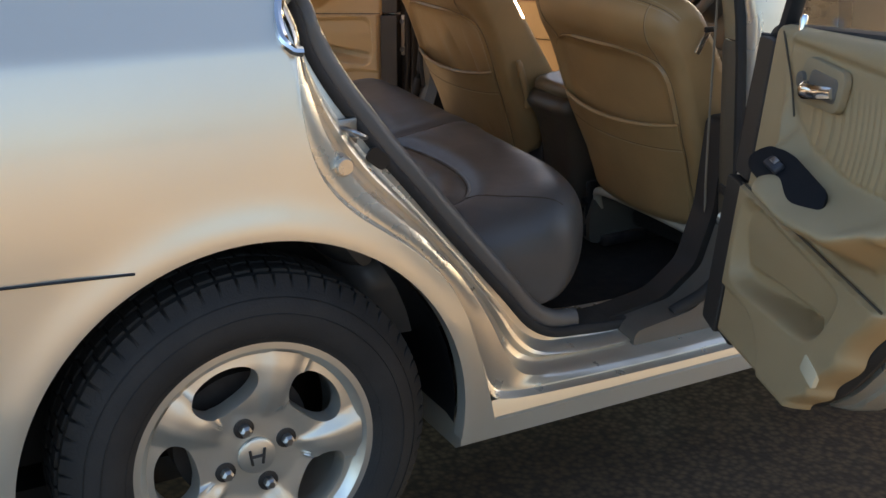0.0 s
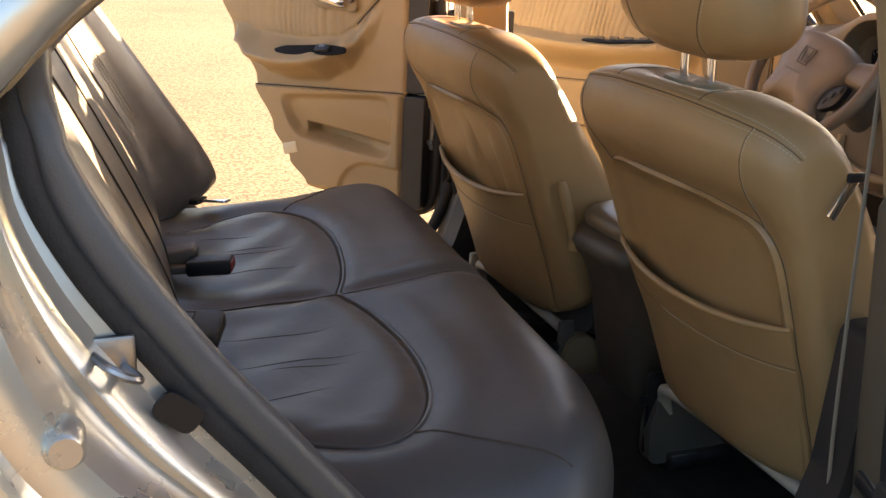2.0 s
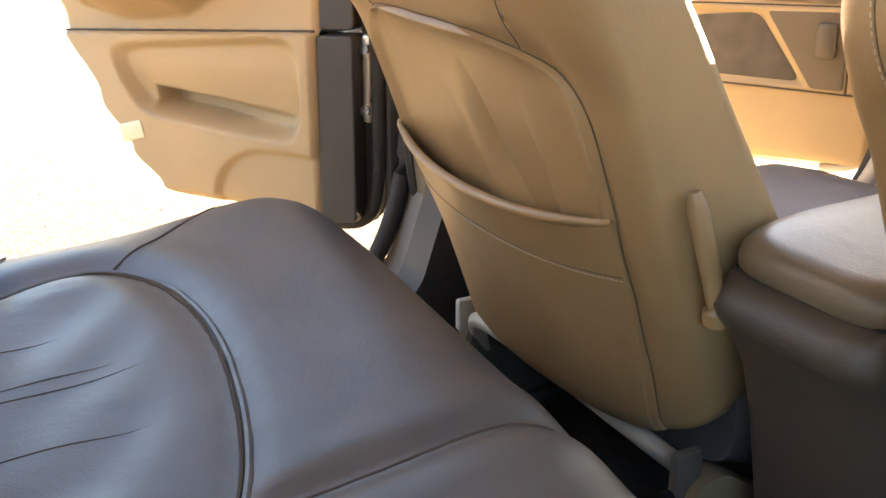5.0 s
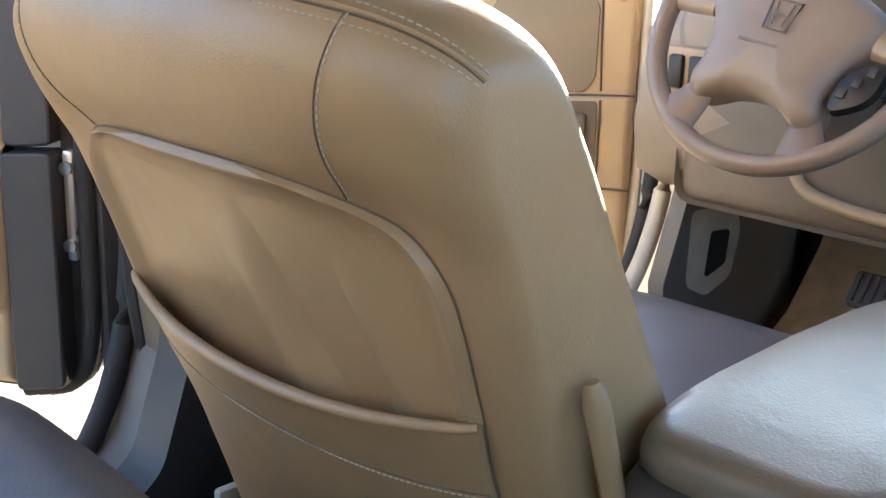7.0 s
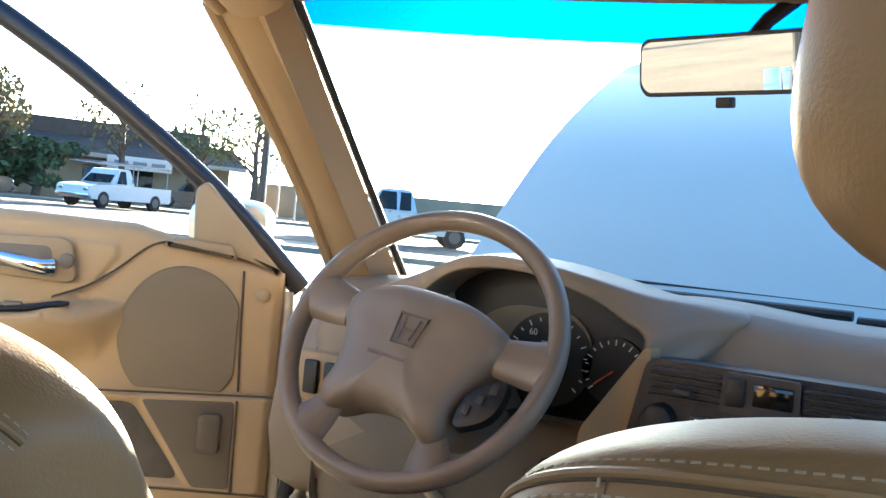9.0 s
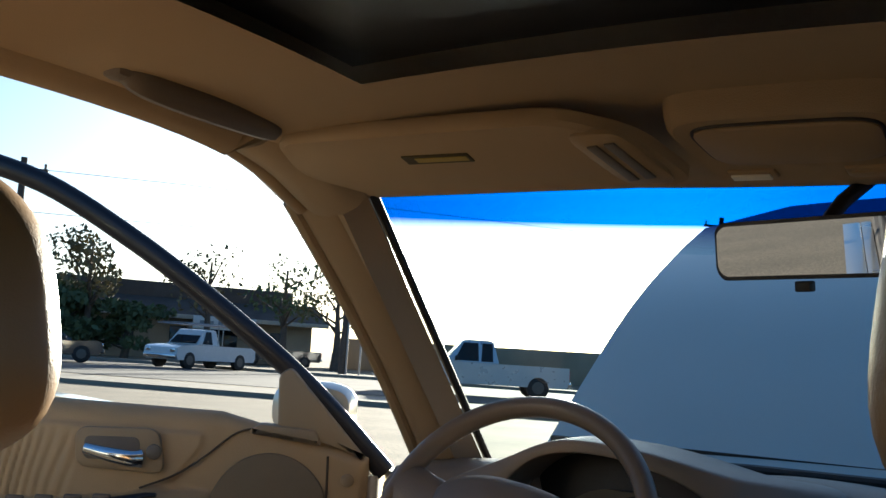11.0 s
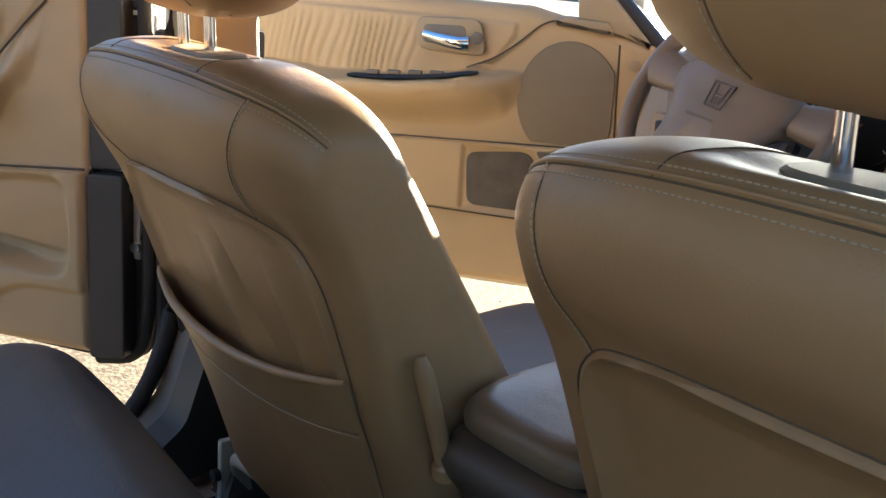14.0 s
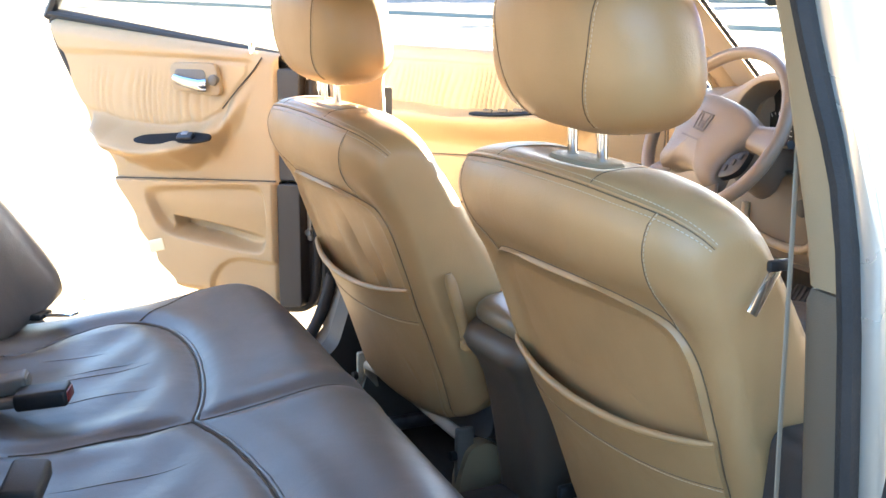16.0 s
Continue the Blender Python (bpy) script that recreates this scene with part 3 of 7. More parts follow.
belt_buckle(-0.135, 0.415, -20, 6, "black rear seat belt buckle with red release button", BLACK, material("red_button", (0.30, 0.02, 0.015), 0.4))
belt_buckle(0.205, 0.375, 68, 10, "dark taupe rear seat belt latch leaning on the backrest", PLASTIC_DARK, PLASTIC_DARK)
belt_buckle(-0.185, 0.365, -14, 12, "grey rear seat belt latch tucked beside the backrest", PLASTIC_TAUPE, PLASTIC_TAUPE)
tongue = thing("seat_belt_tongue", "chrome seat belt tongue resting on the rear bench", "seat belt", m=pose(-0.545, 0.535, 0.604, 3, -4, -34))
bm = plate(round_outline([(-0.016, -0.028), (0.016, -0.028), (0.016, 0.028), (-0.016, 0.028)], 0.008), 0.004, Matrix.Rotation(radians(90), 4, "X"), 0.001)
part("blade", bm, CHROME, tongue)
part("slot", box((0, 0.006, 0.0005), (0.016, 0.024, 0.003), 0.001), BLACK, tongue)
part("sleeve", box((0, -0.04, 0), (0.05, 0.024, 0.012), 0.004), BLACK, tongue)

# ---------------------------------------------------------------- centre console
console = thing("center_console", "tan console armrest box between the front seats", "console", m=Matrix.Translation((0.017, 1.30, 0.28)))
rings = []
for z, y0, y1, hw in ((0.0, -0.135, 0.75, 0.086), (0.12, -0.148, 0.75, 0.088), (0.24, -0.168, 0.70, 0.092), (0.290, -0.180, 0.62, 0.095), (0.318, -0.192, 0.55, 0.099), (0.338, -0.208, 0.45, 0.102), (0.352, -0.214, 0.36, 0.103), (0.370, -0.206, 0.30, 0.100), (0.381, -0.194, 0.27, 0.097)):
    rings.append([(x, y, z) for x, y in sring(0, (y0 + y1) / 2, hw, (y1 - y0) / 2, 56, 7)])
part("body", loft(rings), material("console_plastic", (0.085, 0.064, 0.046), 0.36, grain=0.3, grain_scale=800, vary=0.12, vary_scale=6), console, "", 50)
rings = []
for z, g in ((0.382, 0.97), (0.386, 1.0), (0.396, 1.01), (0.406, 0.985), (0.413, 0.93), (0.416, 0.8), (0.417, 0.5), (0.4172, 0.25), (0.4173, 0.06)):
    rings.append([(x, y, z + 0.008 * max(0, 1 - ((y - 0.03) / 0.2) ** 2) * (z > 0.39)) for x, y in sring(0, 0.035, 0.098 * g, 0.228 * (g if g < 0.8 else 0.5 + 0.5 * g) * (1.125 if g == 0.5 else 1), 52, 6)])
part("lid", loft(rings), leather_material("console_leather", (0.20, 0.148, 0.09), 0.36), console, "padded leather console lid")
part("lid_gap", box((0, 0.03, 0.3815), (0.165, 0.42, 0.003), 0.001), BLACK, console)


# ---------------------------------------------------------------- ground
def ground_material():
    m = material("gravel_dirt", (0.335, 0.262, 0.155), 0.95, grain=1.0, grain_scale=90, vary=0.45, vary_scale=0.7, color2=(0.24, 0.184, 0.108))
    n, l = m.node_tree.nodes, m.node_tree.links
    v = n.new("ShaderNodeTexVoronoi")
    v.inputs["Scale"].default_value = 62
    l.new(n["Texture Coordinate"].outputs["Object"], v.inputs["Vector"])
    mix = n.new("ShaderNodeMix")
    mix.data_type, mix.blend_type = "RGBA", "MULTIPLY"
    ramp = n.new("ShaderNodeMapRange")
    ramp.inputs["From Max"].default_value, ramp.inputs["To Min"].default_value, ramp.inputs["To Max"].default_value = 0.75, 1.4, 0.30
    l.new(v.outputs["Distance"], ramp.inputs["Value"])
    base = n["Principled BSDF"].inputs["Base Color"].links[0].from_socket
    l.new(base, mix.inputs["A"])
    l.new(ramp.outputs["Result"], mix.inputs["B"])
    mix.inputs["Factor"].default_value = 0.8
    # dark packed soil with painted car shade beside right flank, pale loose gravel elsewhere
    sep, edge, wob, add, shaded_soil = (n.new(k) for k in ("ShaderNodeSeparateXYZ", "ShaderNodeMapRange", "ShaderNodeTexNoise", "ShaderNodeMath", "ShaderNodeMix"))
    shaded_soil.data_type = "RGBA"
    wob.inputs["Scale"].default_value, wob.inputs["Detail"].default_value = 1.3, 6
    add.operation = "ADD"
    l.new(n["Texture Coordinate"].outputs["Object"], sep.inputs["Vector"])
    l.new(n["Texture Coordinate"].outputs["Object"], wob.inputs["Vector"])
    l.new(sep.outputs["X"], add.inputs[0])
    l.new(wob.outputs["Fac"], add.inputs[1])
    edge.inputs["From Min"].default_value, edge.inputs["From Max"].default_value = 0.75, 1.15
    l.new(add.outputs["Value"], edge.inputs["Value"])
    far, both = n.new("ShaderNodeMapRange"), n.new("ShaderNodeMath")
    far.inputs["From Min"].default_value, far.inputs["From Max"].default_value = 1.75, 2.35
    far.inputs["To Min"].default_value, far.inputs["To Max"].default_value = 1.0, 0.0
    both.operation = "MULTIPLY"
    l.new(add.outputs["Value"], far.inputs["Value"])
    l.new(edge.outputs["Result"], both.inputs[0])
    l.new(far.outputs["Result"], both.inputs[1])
    l.new(both.outputs["Value"], shaded_soil.inputs["Factor"])
    l.new(base, shaded_soil.inputs["A"])
    shaded_soil.inputs["B"].default_value = (0.080, 0.050, 0.026, 1)
    base = shaded_soil.outputs["Result"]
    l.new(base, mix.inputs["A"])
    l.new(mix.outputs["Result"], n["Principled BSDF"].inputs["Base Color"])
    return m


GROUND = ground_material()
bm = bmesh.new()
R = [0, 2, 5, 12, 30, 80, 250, 900, 2500]
prev = None
for r in R[1:]:
    ring = [bm.verts.new((r * math.cos(a), r * math.sin(a), 0)) for a in [2 * math.pi * k / 48 for k in range(48)]]
    if prev is None:
        bm.faces.new(ring)
    else:
        for k in range(48):
            bm.faces.new((prev[k], ring[k], ring[(k + 1) % 48], prev[(k + 1) % 48]))
    prev = ring
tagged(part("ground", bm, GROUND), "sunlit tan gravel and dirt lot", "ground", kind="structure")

rng = random.Random(5)
verts, faces = [], []
for _ in range(1100):
    x, y = rng.uniform(-4.5, -1.0), rng.uniform(-1.5, 3.0)
    r = rng.uniform(0.003, 0.008) * (1.7 if rng.random() < 0.05 else 1)
    k = len(verts)
    sq, tw = rng.uniform(0.5, 0.9), rng.uniform(0, 6.28)
    for a, z, f in ((0, 0, 1), (1.57, 0, 1), (3.14, 0, 1), (4.71, 0, 1), (0.4, 0.9, 0.6), (2.0, 1.0, 0.6), (3.6, 0.9, 0.6), (5.1, 1.0, 0.5)):
        verts.append((x + r * f * math.cos(a + tw), y + r * f * sq * math.sin(a + tw), r * z * 0.4 - 0.001))
    faces += [(k + i, k + (i + 1) % 4, k + 4 + (i + 1) % 4, k + 4 + i) for i in range(4)] + [(k + 4, k + 5, k + 6, k + 7)]
me = bpy.data.meshes.new("loose_gravel")
me.from_pydata(verts, [], faces)
me.materials.append(material("pebble", (0.36, 0.28, 0.19), 0.9, vary=0.5, vary_scale=9, color2=(0.14, 0.10, 0.07)))
tagged(new("loose_gravel", me), "loose tan and brown pebbles on the lot", "gravel", kind="stuff")

# ---------------------------------------------------------------- car body
car = thing("car", "champagne silver four-door sedan with all doors open", "car", m=Matrix())
HUB = Vector((0.862, -0.01, 0.319))


def side_x(y, z):
    """Outer surface of the right flank."""
    x = 0.880 - 0.43 * max(0, z - 0.72) ** 2 - 0.62 * max(0, z - 1.0) - 0.05 * max(0, 0.5 - z) - 0.012 * max(0, -y) ** 2
    d = math.hypot(y - HUB.y, z - HUB.z)
    return x + 0.009 * math.exp(-((d - 0.395) / 0.04) ** 2)


SHUT = smooth_path([(0, y, z) for z, y in ((0.20, 0.46), (0.30, 0.44), (0.38, 0.417), (0.455, 0.393), (0.52, 0.368), (0.58, 0.333), (0.64, 0.277), (0.68, 0.225), (0.735, 0.155), (0.80, 0.108),
                    (0.88, 0.09), (0.96, 0.087), (1.02, 0.090), (1.06, 0.086), (1.11, 0.124), (1.15, 0.166), (1.25, 0.29), (1.34, 0.42))], 10)


def shut_y(z):
    """The edge of the rear door opening on the outer flank."""
    for p, q in zip(SHUT, SHUT[1:]):
        if z <= q.z:
            return p.y + (q.y - p.y) * max(0.0, (z - p.z) / (q.z - p.z))
    return SHUT[-1].y


ARCH_R = 0.386


SHUT_TOP = 1.05
SHUT_LINE = [(shut_y(0.24 + (SHUT_TOP - 0.24) * k / 60), 0.24 + (SHUT_TOP - 0.24) * k / 60) for k in range(61)]


def reach(c, s):
    """Distance from the hub to the panel's outer edge along a direction."""
    best = 9.0
    if s > 1e-6:
        best = min(best, (SHUT_TOP - HUB.z) / s)
    if s < -1e-6:
        best = min(best, (0.235 - HUB.z) / s)
    if c < -1e-6:
        best = min(best, (-1.15 - HUB.y) / c)
    for (y0, z0), (y1, z1) in zip(SHUT_LINE, SHUT_LINE[1:]):
        dy, dz = y1 - y0, z1 - z0
        det = c * dz - s * dy
        if abs(det) > 1e-9:
            t = ((y0 - HUB.y) * dz - (z0 - HUB.z) * dy) / det
            k = ((y0 - HUB.y) * s - (z0 - HUB.z) * c) / det
            if t > 0 and -0.001 <= k <= 1.001:
                best = min(best, t)
    return best


def quarter(side, name, label):
    """The rear quarter panel: a fan round the wheel arch and the pillar root above it."""
    bm = bmesh.new()
    NA, NR = 150, 44
    fan = []
    for i in range(NA + 1):
        a = radians(-9 + 200 * i / NA)
        c, q = math.cos(a), math.sin(a)
        far = max(reach(c, q), ARCH_R + 0.004)
        row = []
        for j in range(NR + 1):
            t = (j / NR) ** 1.4
            y, z = HUB.y + c * (ARCH_R + (far - ARCH_R) * t), HUB.z + q * (ARCH_R + (far - ARCH_R) * t)
            row.append(bm.verts.new((side * side_x(y, z), y, z)))
        fan.append(row)
    for r1, r2 in zip(fan, fan[1:]):
        for j in range(NR):
            bm.faces.new((r1[j], r1[j + 1], r2[j + 1], r2[j]))
    up = []
    for i in range(61):
        col = []
        for j in range(15):
            z = SHUT_TOP + (1.34 - SHUT_TOP) * j / 14
            y = -1.15 + (i / 60) * (shut_y(z) + 1.15)
            col.append(bm.verts.new((side * side_x(y, z), y, z)))
        up.append(col)
    for c1, c2 in zip(up, up[1:]):
        for j in range(14):
            bm.faces.new((c1[j], c2[j], c2[j + 1], c1[j + 1]))
    # flange turned in along the arch and the door edge
    for chain, dy in (([r[0] for r in fan], 0.0), ([r[-1] for r in fan if r[-1].co.y > 0.05], 0.003), (up[-1], 0.003)):
        last = chain
        for dx, k in ((0.006, 1), (0.03, 1.4)):
            nxt = [bm.verts.new((v.co.x - side * dx, v.co.y + dy * k, v.co.z)) for v in chain]
            for p in range(len(chain) - 1):
                bm.faces.new((last[p], last[p + 1], nxt[p + 1], nxt[p]))
            last = nxt
    return part(name, bm, PAINT, car, label)


quarter(1, "rear_quarter_panel", "champagne silver rear quarter panel with creased wheel arch lip")
quarter(-1, "rear_quarter_panel", "")
# seam between bumper cover and quarter
part("panel_gap", tube([(side_x(y, z) + 0.001, y, z) for y, z in ((-0.95, 0.705), (-0.6, 0.70), (-0.4, 0.697), (-0.19, 0.688))], 0.0022, 6), BLACK, car)

# bare jambs of the rear doors: outer edge (z, y) and inner edge (z, y)
JAMB = [((1.20, 0.228), (1.16, 0.26)), ((1.11, 0.124), (1.085, 0.155)), ((1.045, 0.092), (1.045, 0.138)), ((0.99, 0.090), (1.0, 0.142)), ((0.93, 0.088), (0.955, 0.152)), ((0.86, 0.093), (0.89, 0.186)),
        ((0.80, 0.106), (0.83, 0.228)), ((0.735, 0.148), (0.765, 0.276)), ((0.68, 0.225), (0.70, 0.33)), ((0.62, 0.30), (0.62, 0.395)), ((0.55, 0.356), (0.54, 0.462)), ((0.47, 0.385), (0.46, 0.53)), ((0.39, 0.413), (0.39, 0.59)),
        ((0.34, 0.43), (0.355, 0.65)), ((0.315, 0.47), (0.345, 0.72)), ((0.305, 0.60), (0.338, 0.80)), ((0.30, 0.85), (0.335, 0.95)), ((0.30, 1.15), (0.335, 1.15))]


def jamb(side):
    bm = bmesh.new()
    a = [Vector((0, shut_y(p.z) if p.z > 0.42 else p.y, p.z)) for p in smooth_path([(0, o[1], o[0]) for o, _ in JAMB], 5)]
    b = smooth_path([(0, i[1], i[0]) for _, i in JAMB], 5)
    rows = []
    prof = ((0.0, -0.002), (0.03, -0.016), (0.08, -0.024), (0.16, -0.024), (0.30, -0.030), (0.40, -0.036), (0.46, -0.056), (0.52, -0.082), (0.60, -0.09), (0.68, -0.085), (0.74, -0.090), (0.80, -0.112), (0.88, -0.128), (1.0, -0.132), (1.06, -0.16), (1.06, -0.26))
    for p, q in zip(a, b):
        x0 = side_x(p.y, p.z)
        rows.append([bm.verts.new((side * (x0 + dx), p.y + (q.y - p.y) * t, p.z + (q.z - p.z) * t)) for t, dx in prof])
    for r1, r2 in zip(rows, rows[1:]):
        for i in range(len(r1) - 1):
            bm.faces.new((r1[i], r1[i + 1], r2[i + 1], r2[i]))
    part("door_jamb", bm, PAINT_IN, car, "bare champagne door jamb")
    strip = [Vector((side * (side_x(p.y, p.z) - 0.137), q.y + 0.006, q.z + 0.004)) for p, q in zip(a, b)]
    part("weatherstrip", tube(strip, 0.011, 10), RUBBER, car, "black rubber door seal")
    inner = [Vector((side * (side_x(p.y, p.z) - 0.165), q.y + 0.022, q.z + 0.012)) for p, q in zip(a, b)][:70]
    bolster = part("seal_trim", tube(inner, 0.020, 14, 1.4), LEATHER_DARK, car, "taupe stitched bolster beside the door seal")
    stitches([p + Vector((side * 0.006, -0.004, 0.019)) for p in inner[10:60]], bolster)


jamb(1)
jamb(-1)
for z in (0.43, 0.53, 0.70):
    h = part("door_hinge", box((-0.80, 1.205, z), (0.05, 0.06, 0.035), 0.008), BLACK, car, "black door hinge")
    part("hinge_bolt", tube([(-0.80, 1.17, z), (-0.80, 1.182, z)], 0.012, 8), STEEL, h)
# trim strip at the corner of the rear window opening
part("window_trim", tube(smooth_path([(side_x(y, z) + 0.002, y, z) for z, y in ((0.985, 0.098), (0.988, 0.082), (1.005, 0.071), (1.04, 0.076), (1.08, 0.099), (1.11, 0.128), (1.15, 0.17), (1.25, 0.294), (1.33, 0.41))], 5), 0.008, 8), CHROME, car, "bright window trim strip")
# bump stop, plugs and striker on the right jamb
bm = bmesh.new()
add_tube(bm, [(0.82, 0.163, 0.796), (0.852, 0.163, 0.796), (0.857, 0.163, 0.796)], [0.018, 0.0165, 0.013], 20)
part("bump_stop", bm, PAINT_IN, car)
part("jamb_plug", plate(round_outline([(-0.022, -0.014), (0.022, -0.014), (0.022, 0.014), (-0.022, 0.014)], 0.012), 0.006,
                        pose(0.768, 0.262, 0.776, 0, 38, 90), 0.002), BLACK, car, "black rubber plug")
part("striker", tube(smooth_path([(0.75, 0.19, 0.835), (0.79, 0.20, 0.838), (0.80, 0.215, 0.83), (0.79, 0.228, 0.822), (0.75, 0.218, 0.819)], 5), 0.0042, 8), STEEL, car, "steel door striker loop")
part("striker_plate", box((0.752, 0.205, 0.826), (0.006, 0.05, 0.045), 0.004), STEEL, car)


# sills
def sill(side):
    bm = bmesh.new()
    prof = [(0.66, 0.25), (0.66, 0.335), (0.715, 0.34), (0.73, 0.325), (0.775, 0.318), (0.80, 0.305), (0.838, 0.30), (0.842, 0.285), (0.845, 0.268), (0.85, 0.264), (0.849, 0.228), (0.83, 0.215), (0.70, 0.215)]
    add_loft(bm, [[(side * x, y, z) for x, z in prof] for y in (0.385, 0.6, 0.9, 1.3, 1.7, 2.0, 2.2)])
    s = part("rocker_sill", bm, PAINT, car, "", 25)
    part("scuff_plate", box((side * 0.69, 1.28, 0.345), (0.09, 1.75, 0.014), 0.005), PLASTIC_DARK, car)
    return s


sill(1)
sill(-1)


# ---------------------------------------------------------------- wheels
def wheel(m, label):
    w = thing("wheel", label, "wheel", "wheels", m)
    w.parent = car
    prof = [(0.198, -0.02), (0.205, 0.0), (0.215, 0.012), (0.245, 0.02), (0.275, 0.016), (0.298, 0.002), (0.308, -0.012), (0.3155, -0.03), (0.3175, -0.06), (0.3175, -0.14), (0.305, -0.19), (0.25, -0.2), (0.2, -0.19)]
    bm = bmesh.new()
    N = 96
    rows = [[bm.verts.new((x, r * math.cos(2 * math.pi * k / N), r * math.sin(2 * math.pi * k / N))) for r, x in prof] for k in range(N)]
    for k in range(N):
        a, b = rows[k], rows[(k + 1) % N]
        for i in range(len(prof) - 1):
            bm.faces.new((a[i], a[i + 1], b[i + 1], b[i]))
    tyre = part("tyre", bm, RUBBER, w, "worn black rubber tyre")
    bm = bmesh.new()
    for k in range(64):
        mm = Matrix.Rotation(2 * math.pi * k / 64, 4, "X")
        add_box(bm, (0, 0, 0), (0.03, 0.0265, 0.007), 0.0015, mm @ Matrix.Translation((-0.010, 0, 0.3055)) @ Matrix.Rotation(radians(48), 4, "Y"), 1)
        add_box(bm, (-0.048, 0.002, 0.3185), (0.03, 0.0265, 0.006), 0.0012, mm, 1)
        add_box(bm, (-0.085, 0.008, 0.3185), (0.03, 0.0265, 0.006), 0.0012, mm, 1)
        add_box(bm, (-0.122, -0.002, 0.3185), (0.03, 0.0265, 0.006), 0.0012, mm, 1)
    tread = part("tread", bm, RUBBER, tyre)
    tread["kind"] = "stuff"
    for r in (0.222, 0.262, 0.287):
        bm = bmesh.new()
        rg = []
        for k in range(N):
            a = 2 * math.pi * k / N
            x0 = {0.222: 0.0135, 0.262: 0.0185, 0.287: 0.0095}[r]
            rg.append([bm.verts.new((x0 + dx, rr * math.cos(a), rr * math.sin(a))) for dx, rr in ((-0.003, r - 0.002), (0.0012, r), (-0.003, r + 0.002))])
        for k in range(N):
            for i in range(2):
                bm.faces.new((rg[k][i], rg[k][i + 1], rg[(k + 1) % N][i + 1], rg[(k + 1) % N][i]))
        part("sidewall_rib", bm, RUBBER, tyre)
    # rim: lip, barrel and spokes
    prof = [(0.212, -0.16), (0.178, -0.15), (0.176, -0.03), (0.186, -0.006), (0.197, 0.004), (0.209, 0.004), (0.213, -0.004)]
    bm = bmesh.new()
    rows = [[bm.verts.new((x, r * math.cos(2 * math.pi * k / N), r * math.sin(2 * math.pi * k / N))) for r, x in prof] for k in range(N)]
    for k in range(N):
        a, b = rows[k], rows[(k + 1) % N]
        for i in range(len(prof) - 1):
            bm.faces.new((a[i], a[i + 1], b[i + 1], b[i]))
    rim = part("rim", bm, ALLOY, w, "silver alloy rim with five broad spokes")
    # cast face: five rounded openings between broad spokes that each carry a raised blade
    for k in range(5):
        mid = 2 * math.pi * k / 5 + radians(-20)
        angles = [-36 + 12 * i / 4 for i in range(4)] + [-24 * math.cos(math.pi * i / 30) for i in range(31)] + [24 + 12 * i / 4 for i in range(1, 5)]

        def face_x(r, deg):
            spoke = deg + 36 if deg < 0 else deg - 36
            blade = bump_soft((r - 0.082 - 0.0006 * (spoke - 4)) / 0.006) * bump_soft((spoke + 7) / 2.0) * bump_soft((19 - spoke) / 2.0)
            dish = -0.012 + 0.010 * bump_soft((r - 0.07) / 0.06) - 0.004 * bump_soft((r - 0.16) / 0.03)
            return dish + 0.0055 * blade - 0.006 * bump_soft((abs(spoke) - 6) / 9) * bump_soft((r - 0.085) / 0.05)

        def put(r, deg, dx=0.0):
            a = mid + radians(deg)
            return (face_x(r, deg) + dx, r * math.sin(a), r * math.cos(a))
        bm = bmesh.new()
        inner, outer = [], []
        for deg in angles:
            t = min(1.0, abs(deg) / 24)
            h = max(0.0, 1 - t ** 2.3) ** (1 / 2.3)
            skew = 0.006 * deg / 24
            ri, ro = 0.140 - 0.040 * h + skew * h, 0.140 + 0.033 * h
            inner.append([put(0.03 + (ri - 0.03) * q / 10, deg) for q in range(11)] + [put(ri + 0.0015, deg, -0.004), put(ri + 0.003, deg, -0.036)])
            outer.append([put(ro - 0.003, deg, -0.036), put(ro - 0.0015, deg, -0.004)] + [put(ro + (0.190 - ro) * q / 5, deg) for q in range(6)])
        for rows in (inner, outer):
            add_loft(bm, rows, False, False)
        part("spoke", bm, ALLOY, rim, "", 32)
    bm = bmesh.new()
    add_tube(bm, [(-0.01, 0, 0), (-0.0055, 0, 0), (-0.0035, 0, 0)], [0.033, 0.032, 0.028], 40)
    cap = part("center_cap", bm, ALLOY, w)
    bm = bmesh.new()
    for y0, z0, y1, z1 in ((-0.013, 0.014, -0.009, -0.014), (0.013, 0.014, 0.009, -0.014), (-0.010, 0.001, 0.010, 0.001)):
        add_tube(bm, [(-0.0028, y0, z0), (-0.0028, y1, z1)], 0.0026, 8)
    part("emblem", bm, PLASTIC_DARK, cap, "dark raised emblem")
    for k in range(4):
        a = 2 * math.pi * k / 4 - radians(19)
        bm = bmesh.new()
        c = Vector((0, 0.0572 * math.sin(a), 0.0572 * math.cos(a)))
        add_tube(bm, [c + Vector((-0.03, 0, 0)), c + Vector((-0.009, 0, 0)), c + Vector((-0.0085, 0, 0))], [0.0175, 0.0175, 0.015], 24)
        part("lug_recess", bm, PLASTIC_DARK, rim)
        bm = bmesh.new()
        add_tube(bm, [c + Vector((-0.02, 0, 0)), c + Vector((0.004, 0, 0)), c + Vector((0.008, 0, 0))], [0.0105, 0.0105, 0.006], 6)
        part("lug_nut", bm, STEEL, rim)
    # brake drum behind
    bm = bmesh.new()
    add_tube(bm, [(-0.15, 0, 0), (-0.085, 0, 0), (-0.08, 0, 0)], [0.12, 0.12, 0.1], 40)
    part("brake_drum", bm, material("rusty_drum", (0.05, 0.035, 0.028), 0.8, vary=0.4, vary_scale=30), w)
    return w


